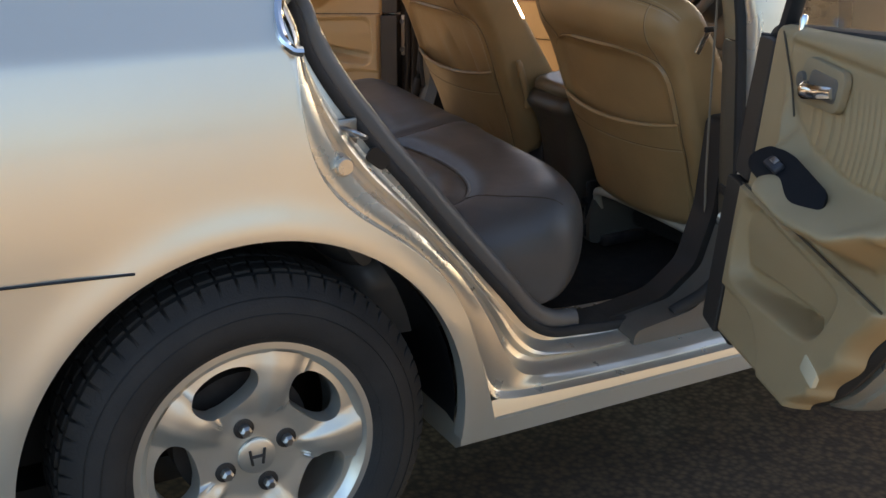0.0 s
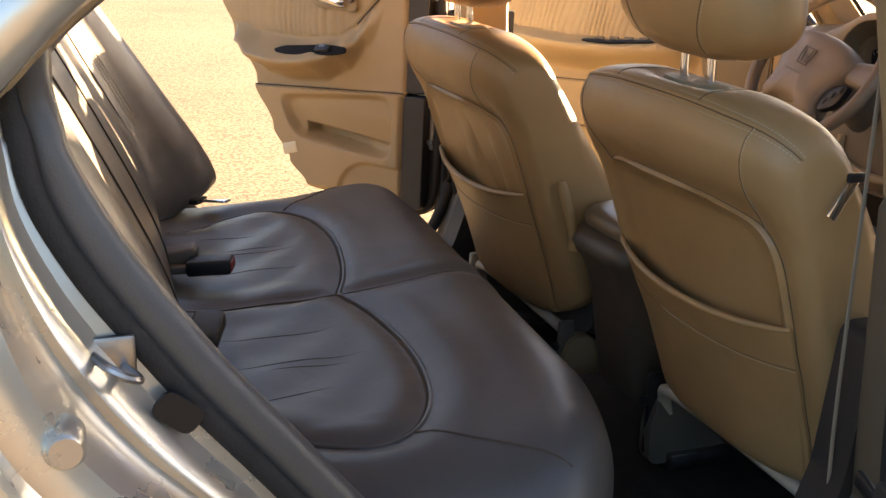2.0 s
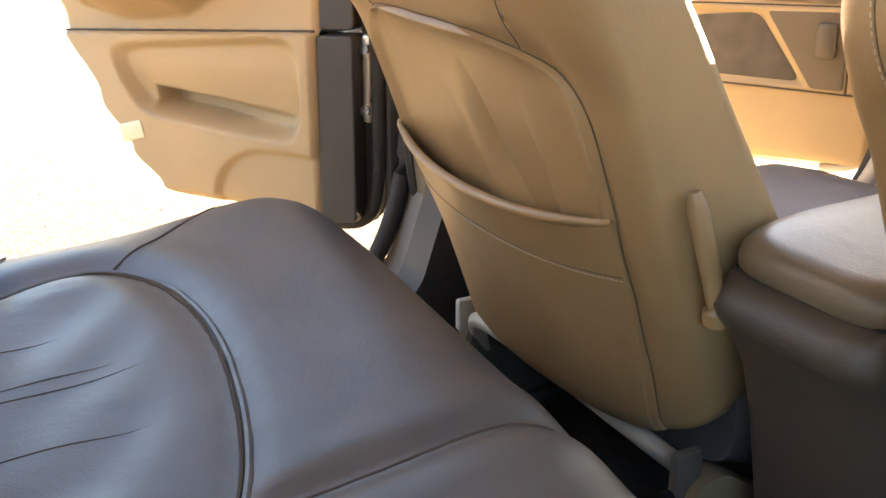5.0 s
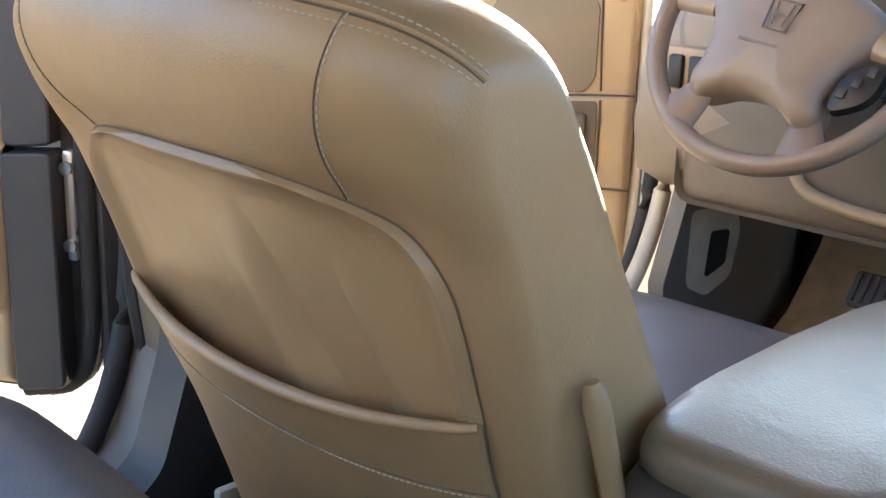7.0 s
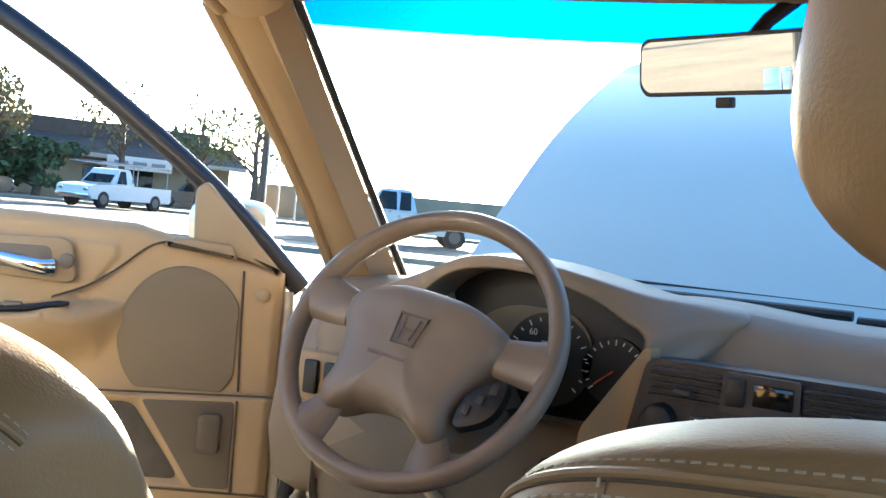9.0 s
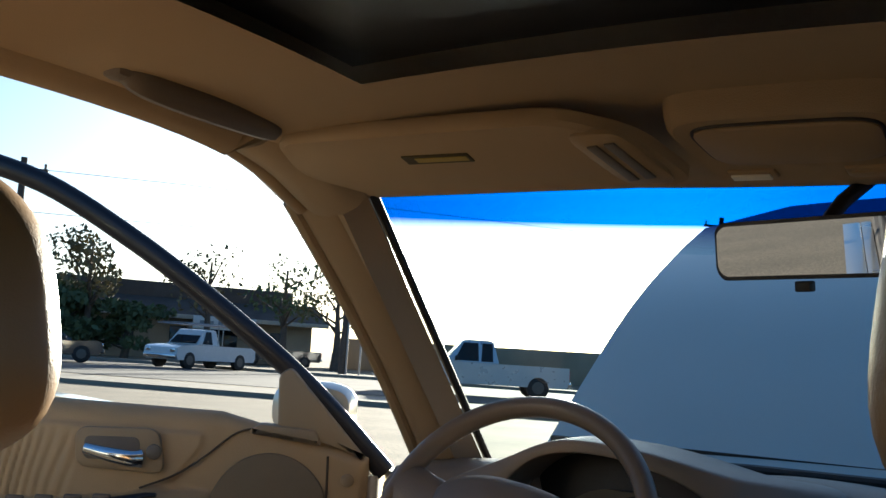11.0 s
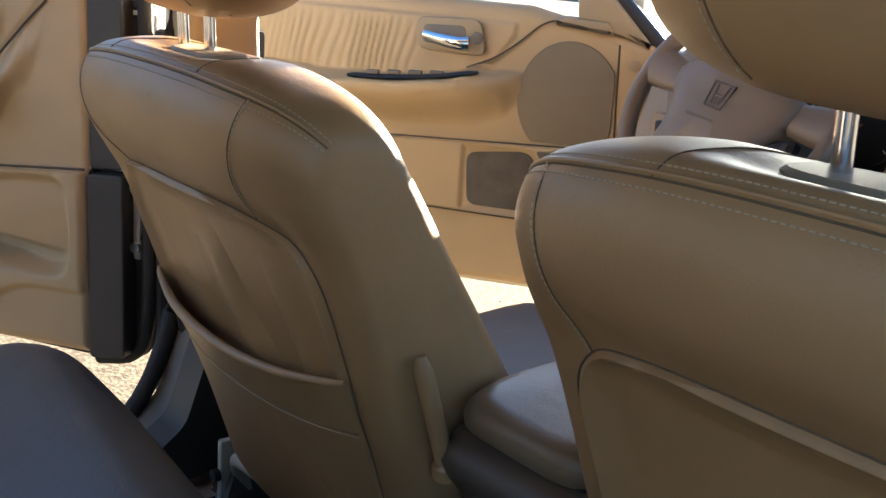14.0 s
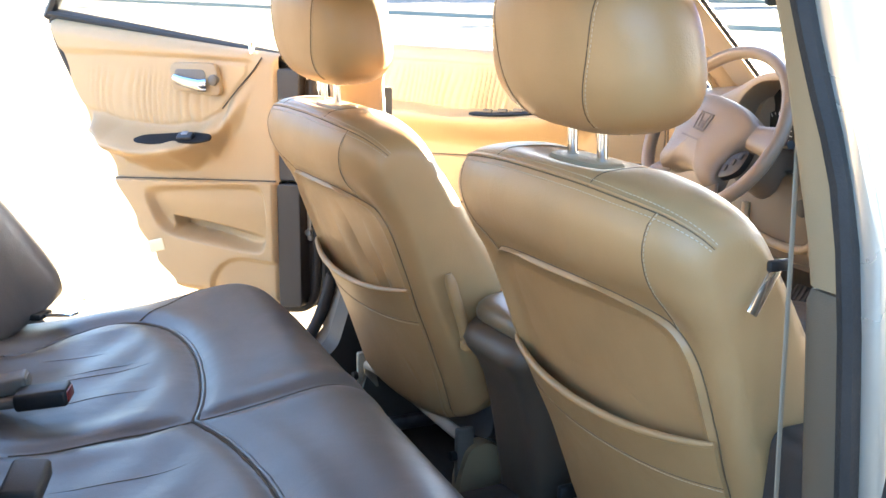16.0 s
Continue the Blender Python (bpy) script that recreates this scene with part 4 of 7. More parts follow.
rear_wheel = wheel(Matrix.Translation(HUB), "silver alloy car wheel with worn black tyre")
for m in (pose(-HUB.x, HUB.y, HUB.z, 0, 0, 180), pose(HUB.x, HUB.y + 2.715, HUB.z), pose(-HUB.x, HUB.y + 2.715, HUB.z, 0, 0, 180)):
    copy_thing(rear_wheel, m)
# wheel housing
for side in (1, -1):
    bm = bmesh.new()
    rows = []
    for k in range(25):
        a = radians(-6 + 192 * k / 24)
        rows.append([(side * x, HUB.y + r * math.cos(a), HUB.z + r * math.sin(a)) for x, r in ((0.845, 0.384), (0.80, 0.392), (0.60, 0.392), (0.585, 0.33))])
    add_loft(bm, rows, False, False)
    part("wheel_housing", bm, BLACK, car)
    part("inner_housing", box((side * 0.575, -0.14, 0.50), (0.02, 0.50, 0.5)), BLACK, car)


# ---------------------------------------------------------------- doors
def door_frame(hinge, d, inner):
    """A pose whose x runs from the hinge along the door, y points to the door's inner side and z up."""
    x, y, z = Vector((*d, 0)).normalized(), Vector((*inner, 0)).normalized(), Vector((0, 0, 1))
    m = Matrix((x, y, z)).transposed().to_4x4()
    m.translation = hinge
    return m


def slab(outline, y0, y1, bevel=0.01):
    """An upright slab over an outline of (u, z)."""
    bm = plate(outline, y1 - y0, Matrix.Translation((0, y0, 0)), bevel)
    return bm


def handle_set(door, u, z, flip=1):
    """Inner door handle: oval bezel, dark recess, chrome lever and lock knob."""
    dy = 0.010
    bez = round_outline([(u - 0.075, z - 0.036), (u + 0.07, z - 0.030), (u + 0.075, z + 0.034), (u - 0.06, z + 0.038)], 0.022)
    b = part("handle_bezel", plate(bez, 0.012, Matrix.Translation((0, 0.034 + dy, 0)), 0.004), PLASTIC_TAN, door)
    part("recess", plate(round_outline([(u - 0.035, z - 0.017), (u + 0.058, z - 0.017), (u + 0.058, z + 0.02), (u - 0.03, z + 0.022)], 0.012), 0.004, Matrix.Translation((0, 0.0435 + dy, 0)), 0.001), PLASTIC_TAUPE, b)
    lever = smooth_path([(u + 0.055, 0.052 + dy, z + 0.0), (u + 0.02, 0.060 + dy, z - 0.006), (u - 0.02, 0.058 + dy, z - 0.012), (u - 0.036, 0.05 + dy, z - 0.012)], 5)
    bm = bmesh.new()
    add_tube(bm, lever, [0.006 + 0.004 * k / (len(lever) - 1) for k in range(len(lever))], 10, 1.5)
    part("lever", bm, CHROME, b, "chrome pull lever")
    bm = bmesh.new()
    add_tube(bm, [(u - 0.055, 0.042 + dy, z), (u - 0.055, 0.052 + dy, z), (u - 0.055, 0.054 + dy, z)], [0.013, 0.012, 0.008], 20)
    part("lock_knob", bm, PLASTIC_TAUPE, b)
    return b


def rear_door(m, label, us=1.0, shelf=0.10, wide=1.0):
    d = thing("rear_door", label, "car door", "car doors", m)
    d.parent = car
    out = [(0.02, 0.455), (0.10, 0.445), (0.33, 0.452), (0.41, 0.478), (0.47, 0.535), (0.53, 0.615), (0.60, 0.73), (0.68, 0.84), (0.735, 0.93), (0.79, 1.02), (0.82, 1.095), (0.02, 1.005)]
    out = [(u * us, z) for u, z in out]
    part("outer_skin", slab(round_outline(out, 0.03), -0.095, -0.05, 0.008), PAINT, d, "champagne silver outer skin")
    inn = [(u * 0.985 + 0.004, z + 0.008 * (z < 0.8)) for u, z in out]
    part("inner_shell", slab(round_outline(inn, 0.03), -0.05, -0.024, 0.006), PAINT_IN, d, "bare champagne door shell")
    part("hinge_face", slab(round_outline([(0.018, 0.475), (0.085, 0.470), (0.085, 0.995), (0.018, 1.0)], 0.012), -0.05, 0.008, 0.005), PAINT_IN, d)
    rim_ = round_outline([(u - 0.012 * (u > 0.3), z + 0.012 * (z < 0.9)) for u, z in inn], 0.03)
    part("perimeter_seal", tube([(u, -0.004, z) for u, z in rim_] + [(rim_[0][0], -0.004, rim_[0][1])], 0.019, 8), RUBBER, d, "black rubber seal round the door")

    def span(z):
        lo = 0.092 * us
        hi = lerp_table([(0.455, 0.34), (0.48, 0.405), (0.535, 0.462), (0.615, 0.52), (0.73, 0.59), (0.84, 0.67), (0.93, 0.722), (1.02, 0.775), (1.09, 0.80)], z)[0] * us
        return lo, hi

    def smile(u):
        """Lower edge of the gathered insert, where the armrest's ledge begins."""
        return lerp_table([(0.14, 1.02), (0.19, 0.955), (0.245, 0.893), (0.31, 0.866), (0.42, 0.852), (0.54, 0.856), (0.62, 0.872), (0.80, 0.93)], u)[0]

    def keel(u):
        """Lower edge of the armrest's sweep."""
        return lerp_table([(0.15, 0.93), (0.21, 0.845), (0.27, 0.782), (0.34, 0.748), (0.45, 0.738), (0.53, 0.752), (0.60, 0.80), (0.66, 0.86)], u)[0]

    def relief(uu, z):
        u = uu / us
        joint = 0.757 - 0.072 * u
        zt, zb = smile(u), keel(u)
        reach = shelf * bump_soft((u - 0.15) / 0.20) * bump_soft((0.70 - u) / 0.12)
        rise = bump_soft((z - zb) / max(0.03, 0.60 * (zt - zb)))
        arm = reach * rise * bump_soft((zt + 0.006 - z) / 0.066)
        lower = 0.016 * bump_soft((joint - z) / 0.006 + 0.5)
        left = 0.43 + 0.55 * (z - 0.604)
        inside = -math.log(sum(math.exp(-55 * d_) for d_ in (u - 0.120, left + 0.008 - u, z - (0.580 + 0.055 * (u - 0.13)), 0.742 - 0.11 * (u - 0.13) - z))) / 55
        pocket = 0.030 * bump_soft(inside / 0.018 + 0.25) * (0.55 + 0.45 * bump_soft((0.69 - z) / 0.08))
        lip = min(u - 0.14, 0.412 - u, 0.622 + 0.07 * (u - 0.14) - z)
        bin_ = 0.042 * bump_soft(lip / 0.014) * bump_soft((u - 0.10) / 0.24) * bump_soft((inside - 0.002) / 0.012)
        arch = 1 - math.hypot(max(0.0, u - 0.18) / 0.105, max(0.0, z - 0.48) / 0.085)
        scoop = 0.009 * bump_soft(arch / 0.12 + 0.3)
        insert = bump_soft((z - zt) / 0.008) * bump_soft((1.012 + 0.02 * (u - 0.2) - z) / 0.012) * bump_soft((0.715 + 0.25 * (z - 0.93) - u) / 0.015) * bump_soft((u - 0.165 - 0.9 * max(0.0, 0.985 - z)) / 0.012)
        crinkle = math.sin(u * 150 + 2.6 * math.sin(z * 19) + 2.0 * math.sin(u * 29) + 3.0 * z)
        pleat = 0.0042 * (abs(crinkle) - 0.6) * insert * bump_soft((u - 0.25) / 0.06) * bump_soft((0.68 - u) / 0.10) * (0.45 + 0.55 * math.sin(u * 21 + 1.0) ** 2) * bump_soft((1.0 - z) / 0.05)
        ledge = 0.010 * bump_soft((z - 1.008) / 0.015) * bump_soft((u - 0.15) / 0.03)
        return arm + lower - pocket - bin_ - scoop + 0.004 * insert + pleat + ledge

    bm = bmesh.new()
    NU, NV = 230, 170
    grid = []
    for j in range(NV + 1):
        row = []
        for i in range(NU + 1):
            z = 0.462 + (1.022 - 0.462) * j / NV
            a, b = span(z)
            u = a + (b - a) * i / NU
            zz = z + (0.085 * (u / us) * (j / NV) ** 4)
            e = min(1.0, (u - a + 0.004) / 0.018, (b - u) / 0.02, (j / NV) * 26, (1 - j / NV) * 24)
            e = math.sqrt(max(0, 1 - (1 - max(e, 0)) ** 2))
            row.append(bm.verts.new((u, 0.012 + (0.026 + relief(u, zz)) * e, zz)))
        grid.append(row)
    for j in range(NV):
        for i in range(NU):
            bm.faces.new((grid[j][i], grid[j][i + 1], grid[j + 1][i + 1], grid[j + 1][i]))
    trim = part("trim_panel", bm, VINYL, d, "beige vinyl door trim", 60)
    part("trim_joint", tube([(u * us, 0.0445, 0.7585 - 0.072 * u) for u in (0.095, 0.2, 0.3, 0.4, 0.5, 0.575)], 0.0020, 6), SEAM, trim)
    part("sweep_joint", tube(smooth_path([(u * us, 0.040 + 0.088 * bump_soft((u - 0.15) / 0.20) * 0.25, z) for u, z in ((0.128, 1.022), (0.155, 0.99), (0.195, 0.95), (0.235, 0.905))], 5), 0.0018, 6), SEAM, trim)
    part("reflector", plate(round_outline([(-0.024, -0.015), (0.024, -0.015), (0.024, 0.015), (-0.024, 0.015)], 0.005), 0.008, pose(0.446 * us, 0.048, 0.565, 0, 16, 0), 0.002),
         material("amber_lens", (0.72, 0.60, 0.40), 0.25, coat=0.5), d, "clear courtesy lens")
    # window switch in the ledge of the armrest
    sw = pose(0.350 * us, 0.040 + 0.5 * shelf, 0.832, 52, 5, 0)
    cup = [(-0.118, -0.012), (-0.09, -0.030), (0.04, -0.038), (0.105, -0.028), (0.118, 0.0), (0.09, 0.026), (-0.05, 0.036), (-0.11, 0.022)]
    base = part("switch_cup", plate(round_outline([(x * us, z * wide) for x, z in cup], 0.018), 0.005, sw, 0.002), CUP, trim, "black window switch cup")
    part("switch", box((-0.045, 0.009, 0.0), (0.045, 0.012, 0.020), 0.005, sw), PLASTIC_CHARCOAL, base)
    part("switch_tip", box((-0.045, 0.0155, 0.004), (0.018, 0.003, 0.010), 0.001, sw), STEEL, base)
    handle_set(d, 0.306 * us, 0.968)
    # dark return of the trim on the hinge side, in two pieces
    part("edge_band", slab(round_outline([(0.030, 0.470), (0.092 * us, 0.462), (0.092 * us, 0.746), (0.030, 0.750)], 0.010), 0.006, 0.046, 0.003), PLASTIC_DARK, d, "dark brown hinge-side trim", 20)
    part("edge_band", slab(round_outline([(0.034, 0.756), (0.092 * us, 0.752), (0.092 * us, 1.0), (0.034, 1.0)], 0.010), 0.006, 0.036, 0.003), PLASTIC_DARK, d, "dark brown hinge-side trim", 20)
    part("lock_pin", tube([(0.165 * us, 0.028, 1.02), (0.165 * us, 0.028, 1.050), (0.165 * us, 0.028, 1.056)], [0.005, 0.007, 0.004], 10), CHROME, d)
    # window sash and glass
    fr = [(0.05 * us, 0.98), (0.10 * us, 1.18), (0.16 * us, 1.33), (0.30 * us, 1.38), (0.55 * us, 1.35), (0.72 * us, 1.22), (0.81 * us, 1.09)]
    curve = smooth_path([(a, 0, b) for a, b in fr], 5)
    part("window_frame", tube([(p.x, 0.0, p.z) for p in curve], 0.018, 8, 0.8), BLACK, d, "black window frame")
    g = part("window_pane", slab([(p.x, p.z) for p in curve], -0.003, 0.001, 0), GLASS, d, "clear glass")
    g.visible_shadow = False
    part("sill_seal", tube([(0.10 * us, 0.010, 1.022), (0.45 * us, 0.010, 1.062), (0.80 * us, 0.010, 1.10)], 0.008, 8), RUBBER, d, "black window sill seal")
    # hinge-side edge: seal, check plate with bolts and link
    part("edge_seal", tube(smooth_path([(0.012, 0.012, 1.0), (0.006, 0.014, 0.75), (0.010, 0.014, 0.53), (0.035, 0.012, 0.468), (0.10, 0.008, 0.450)], 6), 0.011, 10), RUBBER, d, "black rubber door edge seal")
    plate_ = part("check_plate", box((0.022, 0.006, 0.685), (0.014, 0.036, 0.13), 0.005), PAINT_IN, d)
    for z in (0.64, 0.73):
        part("bolt", tube([(0.022, 0.024, z), (0.022, 0.030, z)], 0.008, 8), STEEL, plate_)
    part("check_link", box((-0.045, 0.0, 0.685), (0.11, 0.008, 0.018), 0.003), BLACK, d)
    return d


LR = door_frame((-0.84, 1.145, 0), (-0.82, -0.57), (0.57, -0.82))
rear_door(LR, "open beige-trimmed rear door with gathered fabric and storage pocket", 1.0, 0.10, 0.5)
RR = door_frame((0.968, 0.937, -0.03), (0.935, -0.353), (-0.353, -0.935)) @ Matrix.Translation((0, 0, 1)) @ Matrix.Rotation(math.atan(0.09), 4, "X") @ Matrix.Translation((0, 0, -1))
rear_door(RR, "open rear door in shade with beige trim and black switch cup", 1.05, 0.115, 0.95)
for z in (0.46, 0.56):
    part("door_hinge", tube([(0.80, 1.03, z), (0.88, 1.00, z), (0.955, 0.962, z), (0.995, 0.955, z)], [0.020, 0.018, 0.016, 0.015], 10), PAINT_IN, car, "painted steel door hinge")


def front_door(m, label):
    d = thing("front_door", label, "car door", "car doors", m)
    d.parent = car
    out = [(0.02, 0.42), (0.07, 0.395), (0.95, 0.40), (1.04, 0.5), (1.06, 0.75), (1.05, 1.03), (0.55, 1.0), (0.02, 0.93)]
    part("outer_skin", slab(round_outline(out, 0.04), -0.085, -0.02, 0.008), PAINT, d, "champagne silver outer skin")
    part("inner_shell", slab(round_outline([(u * 0.985 + 0.006, z + 0.01 * (z < 0.8)) for u, z in out], 0.04), -0.02, 0.012, 0.006), PAINT_IN, d)

    def smile(u):
        return lerp_table([(0.24, 0.962), (0.30, 0.915), (0.36, 0.868), (0.44, 0.846), (0.56, 0.834), (0.70, 0.832), (0.85, 0.840), (1.0, 0.86)], u)[0]

    def keel(u):
        return lerp_table([(0.25, 0.86), (0.29, 0.79), (0.33, 0.752), (0.40, 0.734), (0.55, 0.726), (0.80, 0.728), (1.0, 0.735)], u)[0]

    def relief(u, z):
        zt, zb = smile(u), keel(u)
        joint = 0.722 - 0.03 * u
        tip = math.sqrt(max(0.0, 1 - max(0.0, (0.40 - u) / 0.115) ** 2)) if u > 0.285 else 0.0
        reach = 0.080 * tip * bump_soft((1.02 - u) / 0.1)
        round_ = bump_soft((z - zb) / max(0.02, 0.8 * (zt - zb))) * bump_soft((zt - 0.004 - z) / 0.020 + 0.5)
        # near its front end the armrest closes to a blunt nose
        nose = math.sqrt(max(0.0, 1 - ((z - 0.803) / 0.058) ** 2)) if u < 0.40 else 1.0
        blend = bump_soft((u - 0.34) / 0.08)
        arm = reach * round_ * (blend + (1 - blend) * nose)
        lower = 0.012 * bump_soft((joint - z) / 0.006 + 0.5)
        step = -0.008 * bump_soft((0.557 + 0.02 * u - z) / 0.005 + 0.5)
        hollow = -0.010 * bump_soft(min(u - 0.16 - 0.62 * max(0.0, z - 0.565), 0.40 - u, z - 0.568, 0.705 - z) / 0.012 + 0.3)
        insert = bump_soft((z - zt) / 0.008) * bump_soft((0.962 + 0.02 * (u - 0.4) - z) / 0.010) * bump_soft((u - 0.30 - 0.7 * max(0.0, 0.935 - z)) / 0.012) * bump_soft((1.0 - u) / 0.02)
        crinkle = math.sin(u * 175 + 2.2 * math.sin(z * 21) + 1.8 * math.sin(u * 31) + 2.0 * z)
        pleat = 0.0050 * (abs(crinkle) - 0.6) * insert * bump_soft((u - 0.50) / 0.03) * (0.55 + 0.45 * math.sin(u * 23) ** 2) * bump_soft((0.965 - z) / 0.04)
        return arm + lower + step + hollow + 0.005 * insert + pleat

    NU, NV = 330, 170
    bm = bmesh.new()
    grid = []
    for j in range(NV + 1):
        row = []
        for i in range(NU + 1):
            u = 0.028 + 0.997 * i / NU
            zb, zt = 0.415, 0.925 + 0.062 * min(1, u / 0.28) + 0.02 * u
            z = zb + (zt - zb) * j / NV
            e = min(1.0, (u - 0.028) / 0.02, (1.025 - u) / 0.02, (j / NV) * 24, (1 - j / NV) * 22)
            e = math.sqrt(max(0, 1 - (1 - max(e, 0)) ** 2))
            row.append(bm.verts.new((u, 0.012 + (0.024 + relief(u, z)) * e, z)))
        grid.append(row)
    for j in range(NV):
        for i in range(NU):
            bm.faces.new((grid[j][i], grid[j][i + 1], grid[j + 1][i + 1], grid[j + 1][i]))
    trim = part("trim_panel", bm, VINYL, d, "beige vinyl door trim", 60)
    part("trim_joint", tube([(u, 0.0395, 0.724 - 0.03 * u) for u in (0.03, 0.2, 0.4, 0.7, 1.0)], 0.0020, 6), SEAM, trim)
    part("kick_joint", tube([(u, 0.0475, 0.556 + 0.02 * u) for u in (0.03, 0.2, 0.4, 0.7, 1.0)], 0.0018, 6), SEAM, trim)
    part("hinge_joint", tube([(0.090, 0.0368, 0.728), (0.094, 0.0368, 0.80), (0.098, 0.0368, 0.93)], 0.0022, 6), SEAM, trim)
    part("hinge_joint", tube([(0.088, 0.0490, 0.56), (0.090, 0.0490, 0.714)], 0.0022, 6), SEAM, trim)
    part("upper_joint", tube(smooth_path([(0.20, 0.035, 0.972), (0.25, 0.038, 0.960), (0.30, 0.042, 0.918), (0.345, 0.046, 0.886), (0.40, 0.052, 0.862)], 5), 0.0020, 6), SEAM, trim)
    # broad speaker cover, cut straight along the hinge joint and the lower joint
    disc = []
    for k in range(64):
        a = 2 * math.pi * k / 64
        u, z = 0.190 + 0.104 * math.cos(a), 0.812 + 0.118 * math.sin(a)
        disc.append((max(0.100, u), max(0.7245, z)))
    part("speaker_cover", loft([[(0.185 + (u - 0.185) * f, y, 0.815 + (z - 0.815) * f) for u, z in disc] for y, f in ((0.030, 1.0), (0.0385, 1.0), (0.0405, 0.985), (0.0430, 0.75), (0.0445, 0.4))]),
         material("speaker_cloth", (0.25, 0.19, 0.118), 0.8, grain=0.7, grain_scale=1400, vary=0.08, vary_scale=9), d, "tan speaker cover")
    part("pocket_carpet", slab(round_outline([(0.392, 0.688), (0.262, 0.702), (0.172, 0.575), (0.385, 0.578)], 0.022), 0.030, 0.0405, 0.002), CARPET_TAUPE, d, "taupe carpeted door pocket")
    part("front_kick", slab(round_outline([(0.245, 0.706), (0.094, 0.712), (0.092, 0.565), (0.152, 0.565)], 0.008), 0.040, 0.0505, 0.002), PLASTIC_KICK, d, "taupe front kick panel")
    part("puddle_lamp", slab(round_outline([(0.112, 0.625), (0.150, 0.625), (0.150, 0.692), (0.112, 0.692)], 0.010), 0.045, 0.061, 0.006), PLASTIC_KICK, d)
    # switches in the ledge of the armrest
    ledge = [(0.365, 0.862), (0.45, 0.847), (0.56, 0.836), (0.64, 0.834)]
    part("switch_plate", tube(smooth_path([(u, 0.092, z - 0.004) for u, z in ledge], 5), [0.006] + [0.012] * 14 + [0.006], 10, 0.5), BLACK, trim, "black window switch plate")
    for k in range(4):
        part("switch", box((0.45 + 0.045 * k, 0.093, 0.850 - 0.003 * k), (0.028, 0.012, 0.009), 0.003), PLASTIC_TAUPE, trim)
    handle_set(d, 0.436, 0.922)
    bm = bmesh.new()
    add_tube(bm, [(0.063, 0.03, 0.892), (0.063, 0.039, 0.892), (0.063, 0.041, 0.892)], [0.012, 0.011, 0.008], 20)
    part("trim_clip", bm, PLASTIC_TAN, d)
    # mirror sail with its moulded foot, and the sash
    part("mirror_sail", slab(round_outline([(0.03, 0.925), (0.100, 0.950), (0.185, 0.965), (0.19, 1.06), (0.17, 1.075)], 0.012), -0.01, 0.034, 0.008), PLASTIC_TAN, d, "beige mirror sail panel")
    part("sail_foot", slab(round_outline([(0.110, 0.945), (0.235, 0.962), (0.215, 0.978), (0.120, 0.972)], 0.007), 0.0, 0.044, 0.008), PLASTIC_TAN, d)
    sash = smooth_path([(0.0, 0, 0.905), (0.10, 0, 1.005), (0.19, 0, 1.083), (0.32, 0, 1.18), (0.45, 0, 1.268), (0.62, 0, 1.36), (0.79, 0, 1.40), (0.93, 0, 1.395), (1.0, 0, 1.33), (1.05, 0, 1.02)], 6)
    part("window_frame", tube([(p.x, 0, p.z) for p in sash], 0.019, 10, 1.0), material("sash_black", (0.015, 0.016, 0.022), 0.35, vary=0.2), d, "black window frame")
    part("edge_seal", tube(smooth_path([(0.022, 0.010, 0.90), (0.018, 0.012, 0.70), (0.022, 0.012, 0.50), (0.045, 0.012, 0.425), (0.12, 0.010, 0.402)], 6), 0.010, 10), material("cream_edge", (0.55, 0.50, 0.42), 0.4, vary=0.1), d, "pale door edge seal")
    mir = part("mirror_housing", loft([[(u, y, z) for u, z in sring(0.13, 1.0, 0.075 * f, 0.05 * f, 28, 3)] for y, f in ((-0.05, 0.8), (-0.07, 1.0), (-0.13, 1.0), (-0.16, 0.85), (-0.175, 0.5))]), PAINT, d, "silver wing mirror housing")
    return d


FL = door_frame((-0.82, 2.20, 0), (-0.8, -0.6), (0.6, -0.8))
front_door(FL, "open driver door with gathered fabric insert and chrome handle")


# ---------------------------------------------------------------- cabin shell
def floor_z(x, y):
    """Carpet height with the centre tunnel and the step under the bench."""
    z = 0.26 + 0.11 * math.exp(-((x - 0.02) / 0.13) ** 4)
    return z


bm = bmesh.new()
grid = []
for i in range(41):
    x = -0.68 + 1.36 * i / 40
    grid.append([bm.verts.new((x, y, floor_z(x, y) + (0.012 * math.sin(9 * x + 7 * y)) * 0.3 + (0.35 * max(0, y - 2.25)))) for y in [0.35 + 2.4 * j / 60 for j in range(61)]])
for i in range(40):
    for j in range(60):
        bm.faces.new((grid[i][j], grid[i + 1][j], grid[i + 1][j + 1], grid[i][j + 1]))
tagged(part("floor", bm, CARPET), "dark brown loop carpet of the cabin floor", "floor", kind="structure")
part("underbody", box((0, 1.2, 0.215), (1.3, 4.0, 0.05)), BLACK, car)
part("firewall", box((0, 2.55, 0.6), (1.36, 0.04, 0.75)), BLACK, car)
part("rear_bulkhead", box((0, -0.05, 0.6), (1.30, 0.03, 0.7)), BLACK, car)
part("trunk_deck", box((0, -0.5, 0.99), (1.5, 1.2, 0.03), 0.01), PAINT, car)
part("parcel_shelf", box((0.02, -0.12, 0.995), (1.3, 0.5, 0.025), 0.008), PLASTIC_TAUPE, car)


def roof_z(x, y):
    return 1.415 - 0.10 * (x / 0.6) ** 2 * 0.3 - 0.05 * max(0, (y - 1.2) / 0.62) ** 2 - 0.10 * max(0, (0.9 - y) / 0.9) ** 2


